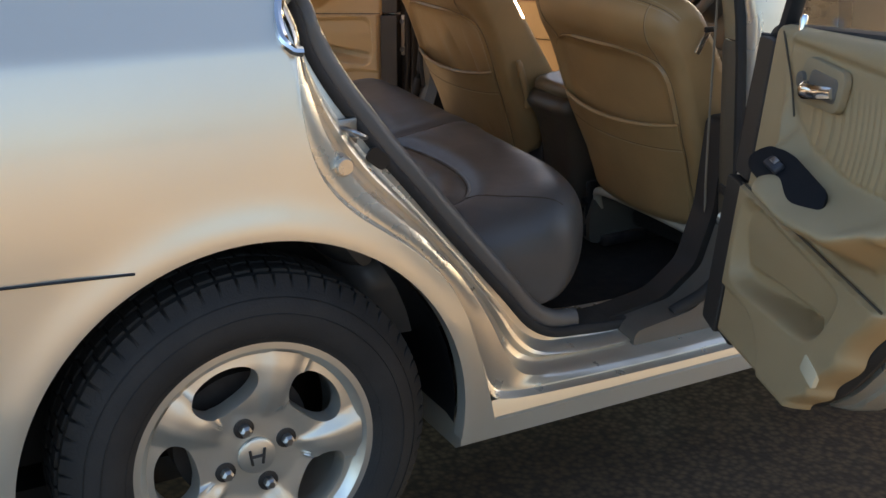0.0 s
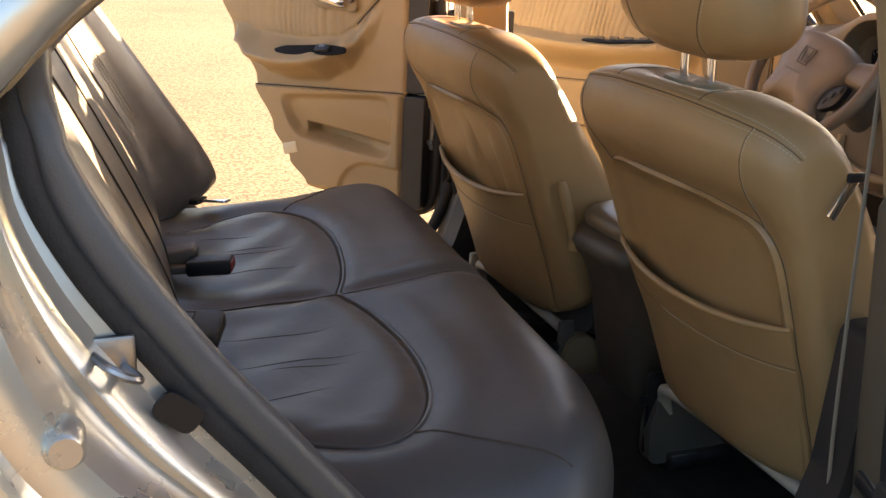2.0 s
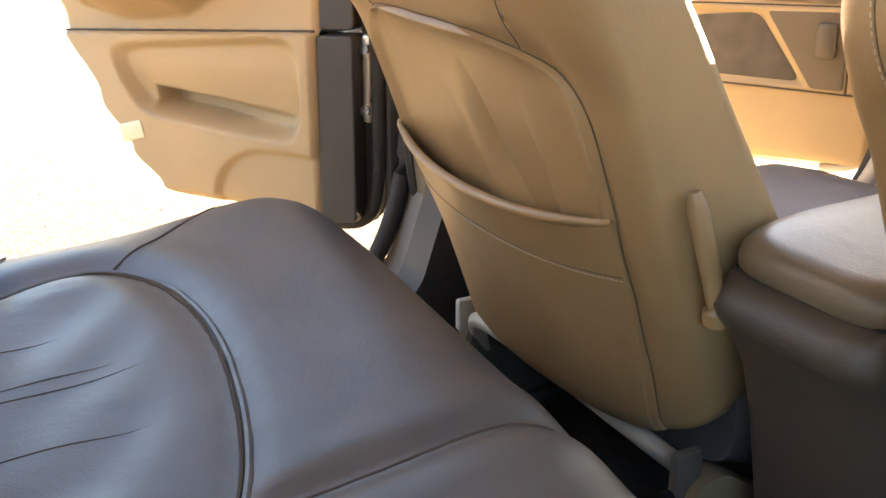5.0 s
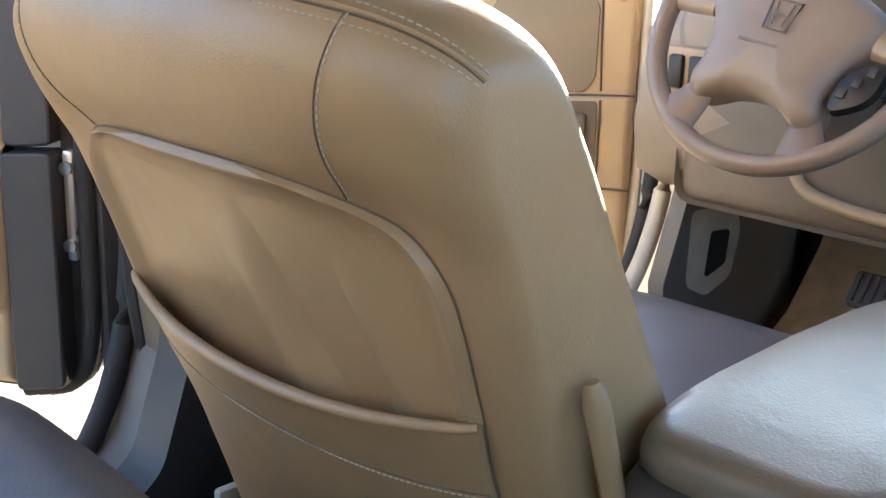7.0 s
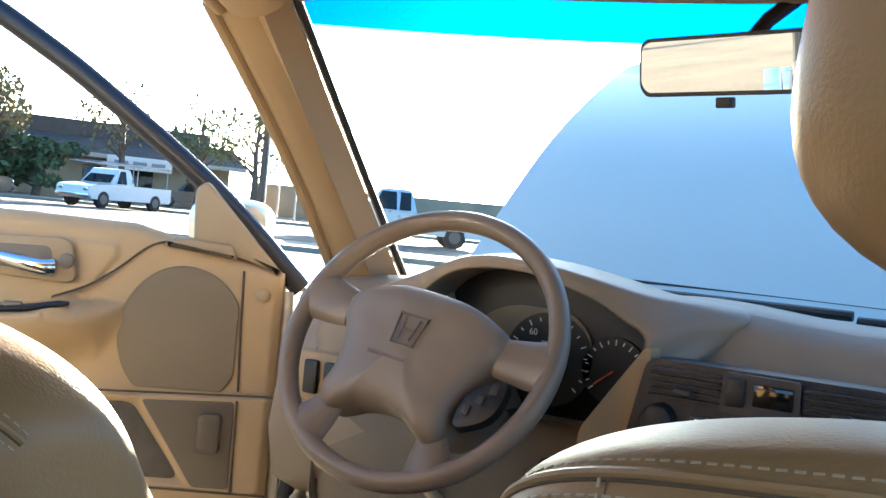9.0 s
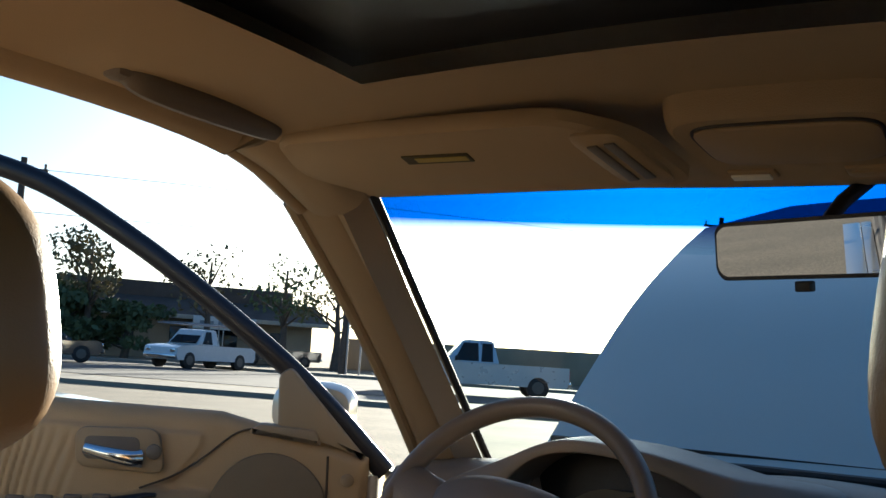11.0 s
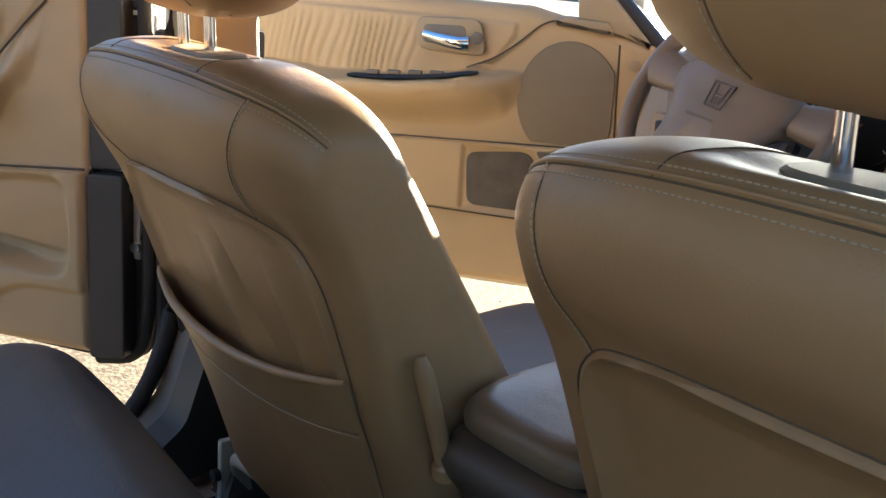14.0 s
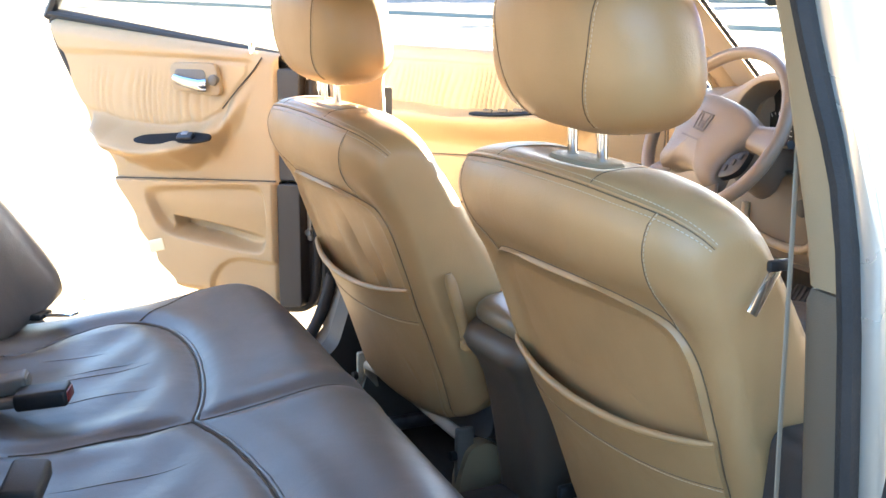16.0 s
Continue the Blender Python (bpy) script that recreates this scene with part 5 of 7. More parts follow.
def roof_sheet(off, x0, x1, y0, y1, nx=24, ny=36, hole=None):
    bm = bmesh.new()
    g = [[bm.verts.new((x0 + (x1 - x0) * i / nx, y0 + (y1 - y0) * j / ny, roof_z(x0 + (x1 - x0) * i / nx, y0 + (y1 - y0) * j / ny) + off)) for j in range(ny + 1)] for i in range(nx + 1)]
    for i in range(nx):
        for j in range(ny):
            cx, cy = (g[i][j].co.x + g[i + 1][j].co.x) / 2, (g[i][j].co.y + g[i][j + 1].co.y) / 2
            if hole and hole[0] < cx < hole[1] and hole[2] < cy < hole[3]:
                continue
            bm.faces.new((g[i][j], g[i + 1][j], g[i + 1][j + 1], g[i][j + 1]))
    return bm


SUNROOF = (-0.36, 0.42, 0.80, 1.46)
tagged(part("ceiling", roof_sheet(-0.03, -0.60, 0.62, 0.1, 1.80, 40, 56, SUNROOF), HEADLINER), "beige fabric headliner around the sunroof", "ceiling", kind="structure")
part("roof_panel", roof_sheet(0.012, -0.62, 0.64, 0.1, 1.82), PAINT, car)
part("sunroof_shade", roof_sheet(-0.004, SUNROOF[0] - 0.02, SUNROOF[1] + 0.02, SUNROOF[2] - 0.02, SUNROOF[3] + 0.02, 10, 10), BLACK, car, "dark closed sunroof")

def pillar(name, pts, mat, label, wide=0.05, flat=1.0, up=(0, 1, 0)):
    return part(name, tube(smooth_path(pts, 5), wide, 12, flat, up), mat, car, label)


# windscreen pillars: trim inside, paint outside
RAIL = [(1.74, 1.29), (1.63, 1.335), (1.47, 1.365), (1.25, 1.375), (1.0, 1.37), (0.7, 1.345), (0.4, 1.27), (0.2, 1.13), (0.1, 1.03)]
for side in (-1, 1):
    bm = bmesh.new()
    rows = []
    for t in [k / 14 for k in range(15)]:
        wx, wy, wz = 0.645 - 0.047 * t, 2.255 - 0.46 * t, 0.912 + 0.41 * t
        dx, dy, dz = 0.695 - 0.02 * t, 2.14 - 0.40 * t + 0.02 * math.sin(3.14 * t), 0.915 + 0.385 * t
        rows.append([(side * x, y, z) for x, y, z in ((wx, wy, wz), (wx - 0.012, wy - 0.012, wz - 0.004), (wx - 0.002, wy - 0.06, wz - 0.022), (dx - 0.05, dy + 0.03, dz - 0.008),
                     (dx - 0.022, dy - 0.004, dz - 0.003), (dx, dy, dz), (dx + 0.035, dy + 0.03, dz + 0.02), (wx + 0.05, wy + 0.0, wz + 0.02))])
    add_loft(bm, rows)
    part("windscreen_pillar_trim", bm, HEADLINER, car, "beige windscreen pillar trim", 50)
    part("glass_seal", tube([(side * (0.645 - 0.047 * t - 0.017), 2.255 - 0.46 * t - 0.004, 0.912 + 0.41 * t - 0.002) for t in [k / 14 for k in range(15)]], 0.0065, 8), BLACK, car, "black windscreen rubber")
    part("pillar_seal", tube([(side * (0.697 - 0.02 * t), 2.138 - 0.40 * t + 0.02 * math.sin(3.14 * t), 0.913 + 0.385 * t) for t in [k / 14 for k in range(15)]], 0.009, 8), PLASTIC_TAN, car)
    pillar("windscreen_pillar", [(side * 0.72, 2.30, 0.90), (side * 0.705, 2.10, 1.08), (side * 0.685, 1.88, 1.27), (side * 0.66, 1.72, 1.36)], PAINT, "silver windscreen pillar", 0.026)
    pillar("roof_rail", [(side * (0.60 if z > 1.2 else 0.66), y, z + 0.012) for y, z in RAIL], HEADLINER, "beige roof rail trim", 0.05, 0.6)
    pillar("rail_seal", [(side * (0.655 if z > 1.2 else 0.71), y, z) for y, z in RAIL], PLASTIC_TAN, "beige door seal", 0.011)
    pillar("roof_rail_outer", [(side * (0.665 if z > 1.2 else 0.73), y, z + 0.03) for y, z in RAIL], PAINT, "silver roof rail", 0.03)
    # centre pillar
    bm = bmesh.new()
    dy = 0.075 if side < 0 else 0.0
    rows = []
    for z, y, hw, x in ((0.915, 1.115, 0.055, 0.709), (0.96, 1.11, 0.055, 0.705), (1.15, 1.09, 0.05, 0.665), (1.40, 1.075, 0.06, 0.60)):
        rows.append([(side * (x + a), y + dy + b, z) for a, b in sring(0.03, 0, 0.035, hw, 20, 5)])
    add_loft(bm, rows)
    part("center_pillar_trim", bm, PLASTIC_TAN, car, "tan centre pillar trim")
    rows = []
    for z, y, hw, x in ((0.30, 1.19, 0.10, 0.70), (0.42, 1.16, 0.065, 0.713), (0.60, 1.13, 0.057, 0.718), (0.90, 1.115, 0.057, 0.708), (0.912, 1.115, 0.054, 0.711)):
        rows.append([(side * (x + a), y + dy + b, z) for a, b in sring(0.03, 0, 0.036, hw, 20, 5)])
    part("center_pillar_lower_trim", loft(rows), PLASTIC_KICK, car, "taupe lower pillar trim")
    bm = bmesh.new()
    rows = []
    for z, y, x in ((0.30, 1.19, 0.80), (0.60, 1.14, 0.81), (0.96, 1.12, 0.79), (1.15, 1.10, 0.735), (1.41, 1.08, 0.655)):
        rows.append([(side * (x + a), y + dy + b, z) for a, b in sring(-0.02, 0, 0.035, 0.06, 16, 5)])
    add_loft(bm, rows)
    part("center_pillar", bm, PAINT_IN, car, "silver centre pillar")
    flare = round_outline([(1.26, 0.30), (0.80, 0.30), (0.80, 0.352), (0.95, 0.372), (1.03, 0.43), (1.07, 0.55), (1.085, 0.74), (1.26, 0.74)], 0.02)
    bm = bmesh.new()
    add_loft(bm, [[(side * x, y + dy, z) for y, z in flare] for x in (0.655, 0.66, 0.712, 0.718)])
    part("sill_trim", bm, PLASTIC_DARK, car, "dark brown sill and pillar foot trim")
    bm = bmesh.new()
    add_loft(bm, [[(side * x, y + dy + 0.018, z - 0.004) for y, z in flare] for x in (0.719, 0.724, 0.79, 0.796)])
    part("pillar_foot", bm, PLASTIC_TAUPE, car, "taupe foot of the centre pillar")
    if side < 0:
        part("hinge_jamb", box((-0.828, 1.222, 0.63), (0.022, 0.17, 0.66), 0.008, None, 2), RUBBER, car, "dark rubber-lined hinge jamb")
    corner = [(1.14, 1.39), (1.235, 1.39)] + [(1.235 - 0.10 * math.sin(k * math.pi / 16) + 0.0, 1.385 - 0.10 * (1 - math.cos(k * math.pi / 16))) for k in range(1, 9)]
    bm = bmesh.new()
    add_loft(bm, [[(side * (x - 0.45 * (1.38 - z) * -1 * 0.5), y + dy, z) for y, z in corner] for x in (0.615, 0.655)])
    part("pillar_corner", bm, HEADLINER, car)
    part("door_seal", tube(smooth_path([(side * 0.785, 1.115 + dy, 0.98), (side * 0.795, 1.095 + dy, 0.75), (side * 0.80, 1.075 + dy, 0.55), (side * 0.795, 1.02 + dy, 0.42), (side * 0.775, 0.93 + dy, 0.362)], 6), 0.014, 10), RUBBER, car, "black rubber door seal")
    strip = [(side * (x + 0.005), y + dy - 0.062, z) for z, y, x in ((0.36, 1.185, 0.77), (0.60, 1.14, 0.775), (0.96, 1.12, 0.755), (1.15, 1.10, 0.705), (1.38, 1.08, 0.635))]
    part("pillar_seal", tube(smooth_path(strip, 4), 0.012, 8), RUBBER, car, "black rubber door seal")

# windscreen
WS_TOP, WS_BOT = (1.335, 1.80), (0.90, 2.29)


def ws_point(u, v, off=0.0):
    x = (-1 + 2 * u) * (0.60 + 0.07 * (1 - v))
    z = WS_BOT[0] + (WS_TOP[0] - WS_BOT[0]) * v
    y = WS_BOT[1] + (WS_TOP[1] - WS_BOT[1]) * v + 0.14 * (1 - (2 * u - 1) ** 2) - 0.02
    return Vector((x, y, z + off))


def ws_sheet(v0, v1, mat, name, label, off=0.0):
    bm = bmesh.new()
    g = [[bm.verts.new(ws_point(i / 24, v0 + (v1 - v0) * j / 12, off)) for j in range(13)] for i in range(25)]
    for i in range(24):
        for j in range(12):
            bm.faces.new((g[i][j], g[i + 1][j], g[i + 1][j + 1], g[i][j + 1]))
    ob = part(name, bm, mat, car, label)
    ob.visible_shadow = False
    return ob


ws_sheet(0, 1, glass_material("windscreen_glass", (0.86, 0.93, 0.92)), "windscreen", "clear windscreen")
ws_sheet(0.83, 1, SHADE, "shade_band", "blue windscreen shade band", -0.004)
bm = bmesh.new()
rows = []
for i in range(25):
    p = ws_point(i / 24, 1.0)
    q = Vector((p.x, 1.78, roof_z(p.x, 1.78) - 0.03))
    rows.append([p + Vector((0, 0.02, 0.012)), p + Vector((0, -0.004, -0.006)), p.lerp(q, 0.5) + Vector((0, 0, -0.002)), q, q + Vector((0, 0, 0.03))])
add_loft(bm, rows, False, False)
part("header_trim", bm, HEADLINER, car, "beige header trim above the windscreen")
part("windscreen_seal", tube([ws_point(0.0, k / 12) + Vector((0.004, -0.004, 0)) for k in range(13)], 0.009, 8), BLACK, car)
part("windscreen_seal", tube([ws_point(1.0, k / 12) + Vector((-0.004, -0.004, 0)) for k in range(13)], 0.009, 8), BLACK, car)

# raised bonnet seen through the windscreen
bm = bmesh.new()


BONNET = smooth_path([(0, 2.50, 0.93), (0, 2.66, 1.075), (0, 2.87, 1.245), (0, 3.11, 1.39), (0, 3.37, 1.515)], 8)


def bonnet_point(u, t):
    a = 2 * u - 1
    c = 1 - a * a
    k = t * (1 - 0.10 * max(0, abs(a) - 0.75) / 0.25) * (len(BONNET) - 1.001)
    p = BONNET[int(k)].lerp(BONNET[int(k) + 1], k - int(k))
    y, z = p.y, p.z
    return Vector((a * (0.69 - 0.02 * t), y + 0.07 * c * t, z + 0.035 * c * (0.5 + t)))


rings = []
for i in range(41):
    top = [bonnet_point(i / 40, k / 20) for k in range(21)]
    rings.append(top + [p + Vector((0, 0.012, -0.02)) for p in reversed(top)])
add_loft(bm, rings)
part("bonnet", bm, PAINT, car, "raised silver bonnet")
part("cowl", loft([[(x, y, z) for y, z in ((2.30, 0.90), (2.36, 0.93), (2.55, 0.94), (2.62, 0.90))] for x in (-0.7, -0.3, 0.3, 0.7)], False, False), BLACK, car, "black wiper cowl")
for x0 in (-0.45, 0.1):
    part("wiper_arm", tube([(x0 - 0.05, 2.42, 0.955), (x0 + 0.2, 2.40, 0.962), (x0 + 0.5, 2.37, 0.965)], 0.008, 8), BLACK, car)
for side in (-1, 1):
    part("front_wing", loft([[(side * x, y, z) for x, z in ((0.86, 0.30), (0.88, 0.6), (0.86, 0.80), (0.78, 0.885), (0.70, 0.89))] for y in (2.2, 2.6, 3.0, 3.4)], False, False), PAINT, car)

# closing panels at both ends
part("rear_panel", loft([[(x, -1.12 - 0.05 * (1 - (x / 0.86) ** 2), z) for z in (0.30, 0.55, 0.80, 0.99)] for x in (-0.86, -0.6, -0.3, 0.0, 0.3, 0.6, 0.86)], False, False), PAINT, car)
bm = bmesh.new()
g = [[bm.verts.new((x * (1 - 0.12 * t), 0.12 - 0.50 * t + 0.06 * (1 - (x / 0.6) ** 2) * -1, 1.36 - 0.35 * t)) for t in (0, 0.5, 1.0)] for x in (-0.6, -0.3, 0.0, 0.3, 0.6)]
for c1, c2 in zip(g, g[1:]):
    for j in range(2):
        bm.faces.new((c1[j], c2[j], c2[j + 1], c1[j + 1]))
rw = part("rear_window", bm, GLASS, car, "clear rear window")
rw.visible_shadow = False
part("engine_bay", box((0, 3.0, 0.62), (1.5, 0.85, 0.04), 0.01), BLACK, car)
part("front_panel", loft([[(x, 3.42 + 0.10 * (1 - (x / 0.86) ** 2), z) for z in (0.28, 0.5, 0.72, 0.84)] for x in (-0.86, -0.6, -0.3, 0.0, 0.3, 0.6, 0.86)], False, False), PAINT, car)


# ---------------------------------------------------------------- dashboard
dash = thing("dashboard", "beige and taupe dashboard with black center stack", "dashboard", m=Matrix.Translation((0, 2.05, 0)))
prof = [(0.30, 0.62), (0.05, 0.62), (-0.03, 0.66), (-0.05, 0.74), (-0.035, 0.82), (-0.01, 0.89), (0.0, 0.93), (0.03, 0.955), (0.10, 0.965), (0.22, 0.955), (0.36, 0.92)]
DASH = material("dash_vinyl", (0.27, 0.214, 0.160), 0.36, grain=0.35, grain_scale=700, vary=0.12, vary_scale=5)
rings = []
for i in range(61):
    x = -0.70 + 1.40 * i / 60
    back = 0.05 * (1 - (x / 0.7) ** 2)
    rise = 0.012 * bump_soft((0.1 - abs(x + 0.1)) / 0.2 + 0.5)
    inset = 0.10 * bump_soft((0.150 - abs(x + 0.315)) / 0.02)
    rings.append([(x, y + back - 0.02 + (inset if 0.70 < z < 0.94 else 0), z + (rise if z > 0.90 else 0) - (0.02 * (x / 0.7) ** 4)) for y, z in prof])
part("dash_body", loft(rings, True, True), DASH, dash, "", 60)
# instrument hood: a broad brow that runs out into the dash pad on both sides
INNER = smooth_path([(-0.462, 0, 0.80), (-0.480, 0, 0.86), (-0.478, 0, 0.920), (-0.445, 0, 0.964), (-0.393, 0, 0.986), (-0.307, 0, 0.987), (-0.223, 0, 0.966), (-0.174, 0, 0.942), (-0.140, 0, 0.918), (-0.150, 0, 0.86), (-0.185, 0, 0.815)], 6)
OUTER = smooth_path([(-0.640, 0, 0.800), (-0.650, 0, 0.880), (-0.575, 0, 0.930), (-0.491, 0, 0.967), (-0.400, 0, 1.004), (-0.308, 0, 1.005), (-0.226, 0, 0.994), (-0.147, 0, 0.977), (-0.035, 0, 0.955), (-0.125, 0, 0.86), (-0.165, 0, 0.805)], 6)
bm = bmesh.new()
rows = []
for k, (a, b) in enumerate(zip(INNER, OUTER)):
    up = bump_soft((a.z - 0.86) / 0.05)
    far = 0.075 * bump_soft((b.x + 0.20) / 0.16) * up
    rows.append([(a.x, 0.06, a.z), (a.x, -0.040, a.z), (a.x + (b.x - a.x) * 0.12, -0.052, a.z + (b.z - a.z) * 0.25), (a.x + (b.x - a.x) * 0.55, -0.050 + 0.6 * far, a.z + (b.z - a.z) * 0.8),
                 (b.x, -0.035 + far, b.z), (b.x, 0.06 + 0.4 * far, b.z + 0.002), (b.x, 0.14, b.z - 0.012 * up), (b.x, 0.24, b.z - 0.05 * up)])
add_loft(bm, [smooth_path(r, 3) for r in rows], False, False)
part("instrument_hood", bm, DASH, dash, "taupe brow over the instruments", 60)
# instrument cluster
bm = bmesh.new()
add_loft(bm, [[(x, y, z) for x, z in sring(-0.318, 0.890, 0.172 * f, 0.105 * f, 40, 3)] for y, f in ((0.060, 1.02), (0.040, 1.0), (0.038, 0.97))], True, True)
part("gauge_panel", bm, BLACK, dash)
part("tunnel", loft([[(p.x, y, p.z) for p in INNER] for y in (-0.036, 0.0, 0.05)], False, False), BLACK, dash, "black instrument tunnel")
part("dial_card", slab(round_outline([(-0.43, 0.845), (-0.425, 0.905), (-0.375, 0.938), (-0.27, 0.938), (-0.235, 0.90), (-0.26, 0.845)], 0.03), 0.030, 0.0375, 0.001), material("olive_card", (0.17, 0.14, 0.09), 0.5), dash)
for gx, gz, r in ((-0.302, 0.868, 0.066), (-0.432, 0.868, 0.048), (-0.204, 0.866, 0.046)):
    bm = bmesh.new()
    add_tube(bm, [(gx, 0.036, gz), (gx, 0.027, gz)], r, 40)
    g = part("gauge", bm, material("gauge_face", (0.020, 0.018, 0.016), 0.4), dash, "dark gauge face")
    bm = bmesh.new()
    for k in range(17):
        a = radians(-130 + 260 * k / 16)
        c = Vector((gx + 0.86 * r * math.sin(a), 0.0262, gz + 0.86 * r * math.cos(a)))
        add_box(bm, (0, 0, 0), (0.0016, 0.001, 0.008 if k % 2 == 0 else 0.005), 0, Matrix.Translation(c) @ Matrix.Rotation(a, 4, "Y"))
    part("tick", bm, material("white_print", (0.8, 0.8, 0.76), 0.6), g)
    part("needle", tube([(gx, 0.024, gz), (gx - 0.55 * r, 0.024, gz - 0.45 * r)], 0.0015, 6), material("orange_needle", (0.8, 0.12, 0.02), 0.5), g)
# readable gauge numerals
for txt, dx, dz, size in (("40", -0.042, 0.012, 0.013), ("60", -0.025, 0.036, 0.013), ("80", 0.005, 0.043, 0.013), ("mph", -0.004, 0.024, 0.009)):
    cu = bpy.data.curves.new("numeral", "FONT")
    cu.body, cu.size, cu.align_x, cu.align_y = txt, size, "CENTER", "CENTER"
    cu.materials.append(material("white_print", (0.8, 0.8, 0.76), 0.6))
    ob = new("numeral", cu)
    ob.parent = dash
    ob.matrix_local = Matrix.Translation((-0.302 + dx, 0.0255, 0.868 + dz)) @ Matrix.Rotation(radians(90), 4, "X")
# beige surround beside the stack
part("surround", slab(round_outline([(-0.128, 0.915), (-0.165, 0.86), (-0.205, 0.80), (-0.205, 0.64), (-0.115, 0.62), (-0.12, 0.915)], 0.012), -0.080, -0.02, 0.012), PLASTIC_TAN, dash, "beige dash surround")
# centre stack
stack = part("radio_console", slab(round_outline([(-0.122, 0.905), (-0.142, 0.80), (-0.125, 0.62), (0.165, 0.62), (0.178, 0.80), (0.166, 0.905)], 0.016), -0.085, -0.03, 0.008), material("charcoal_plastic", (0.010, 0.014, 0.024), 0.42, grain=0.2, grain_scale=700), dash, "charcoal center stack")
for vx in (-0.070, 0.114):
    v = part("air_vent", slab(round_outline([(vx - 0.046, 0.858), (vx + 0.046, 0.858), (vx + 0.046, 0.898), (vx - 0.046, 0.898)], 0.008), -0.088, -0.083, 0.001), BLACK, stack)
    for k in range(5):
        part("slat", box((vx, -0.0905, 0.862 + 0.0080 * k), (0.088, 0.013, 0.0026), 0.0008, None, 1), PLASTIC_CHARCOAL, v)
    part("vent_thumb", box((vx, -0.099, 0.870), (0.022, 0.010, 0.008), 0.002), PLASTIC_CHARCOAL, v)
pod = part("display_pod", slab(round_outline([(-0.026, 0.854), (0.068, 0.854), (0.066, 0.902), (-0.024, 0.902)], 0.006), -0.095, -0.083, 0.003), PLASTIC_CHARCOAL, stack)
part("hazard_switch", box((-0.008, -0.097, 0.880), (0.024, 0.010, 0.034), 0.004), BLACK, pod)
part("clock_display", box((0.036, -0.0955, 0.880), (0.046, 0.004, 0.026), 0.001), material("display_glass", (0.010, 0.007, 0.006), 0.08), pod)
for k in range(5):
    b = part("climate_button", box((-0.048 + 0.026 * k, -0.090, 0.838 - 0.001 * k), (0.021, 0.012, 0.012), 0.003), PLASTIC_CHARCOAL, stack)
    part("mark", box((-0.048 + 0.026 * k, -0.0965, 0.838 - 0.001 * k), (0.009, 0.001, 0.005)), material("white_print", (0.8, 0.8, 0.76), 0.6), b)
for kx in (-0.098, 0.110):
    bm = bmesh.new()
    add_tube(bm, [(kx, -0.08, 0.832), (kx, -0.107, 0.832), (kx, -0.110, 0.832)], [0.021, 0.019, 0.015], 28)
    part("climate_knob", bm, BLACK, stack)
radio = part("radio", box((0.015, -0.088, 0.735), (0.25, 0.012, 0.10), 0.004), BLACK, stack, "black radio")
part("radio_display", box((0.0, -0.095, 0.75), (0.10, 0.003, 0.022), 0.001), material("lit_display", (0.25, 0.35, 0.38), 0.2), radio)
for i in range(6):
    for j in range(2):
        part("radio_button", box((-0.1 + 0.04 * i, -0.096, 0.69 + 0.02 * j), (0.026, 0.006, 0.011), 0.002), PLASTIC_DARK, radio)
# beige lower dash and switch bank
part("lower_panel", box((-0.40, -0.035, 0.70), (0.46, 0.03, 0.20), 0.03, None, 3), material("brown_plastic", (0.15, 0.113, 0.074), 0.45, grain=0.3, grain_scale=800, vary=0.1, vary_scale=6), dash, "brown knee panel")
part("knee_trim", tube(smooth_path([(-0.43, -0.052, 0.715), (-0.425, -0.056, 0.675), (-0.39, -0.058, 0.652), (-0.29, -0.058, 0.640), (-0.225, -0.058, 0.652), (-0.205, -0.056, 0.69)], 5), 0.010, 10), PLASTIC_TAN, dash, "beige edge of the knee panel")
for x, z in ((-0.245, 0.735),):
    part("ignition_lock", tube([(x, -0.04, z), (x, -0.066, z), (x, -0.068, z)], [0.020, 0.019, 0.014], 24), BLACK, dash)
sw = part("switch_bezel", box((-0.615, -0.05, 0.80), (0.10, 0.02, 0.075), 0.008), PLASTIC_TAN, dash)
for k in range(2):
    part("rocker_switch", box((-0.635 + 0.035 * k, -0.063, 0.80), (0.024, 0.012, 0.05), 0.004), BLACK, sw)

# ---------------------------------------------------------------- steering wheel
steer = thing("steering_wheel", "taupe leather steering wheel with four spokes and raised emblem", "steering wheel",
              m=Matrix.Translation((-0.385, 1.857, 0.89)) @ Matrix.Rotation(radians(-30), 4, "X") @ Matrix.Rotation(radians(2), 4, "Z") @ Matrix.Rotation(radians(8), 4, "Y"))
bm = bmesh.new()
ring = [(0.183 * math.cos(a), 0, 0.183 * math.sin(a)) for a in [2 * math.pi * k / 72 for k in range(72)]]
rows = []
for k in range(72):
    a = 2 * math.pi * k / 72
    c = Vector((0.183 * math.cos(a), 0, 0.183 * math.sin(a)))
    rad, out = c.normalized(), Vector((0, 1, 0))
    rows.append([bm.verts.new(c + rad * 0.0135 * math.cos(b) + out * 0.016 * math.sin(b)) for b in [2 * math.pi * j / 14 for j in range(14)]])
for k in range(72):
    for j in range(14):
        bm.faces.new((rows[k][j], rows[(k + 1) % 72][j], rows[(k + 1) % 72][(j + 1) % 14], rows[k][(j + 1) % 14]))
STEER = leather_material("steering_leather", (0.205, 0.16, 0.118), 0.36)
part("rim", bm, STEER, steer)
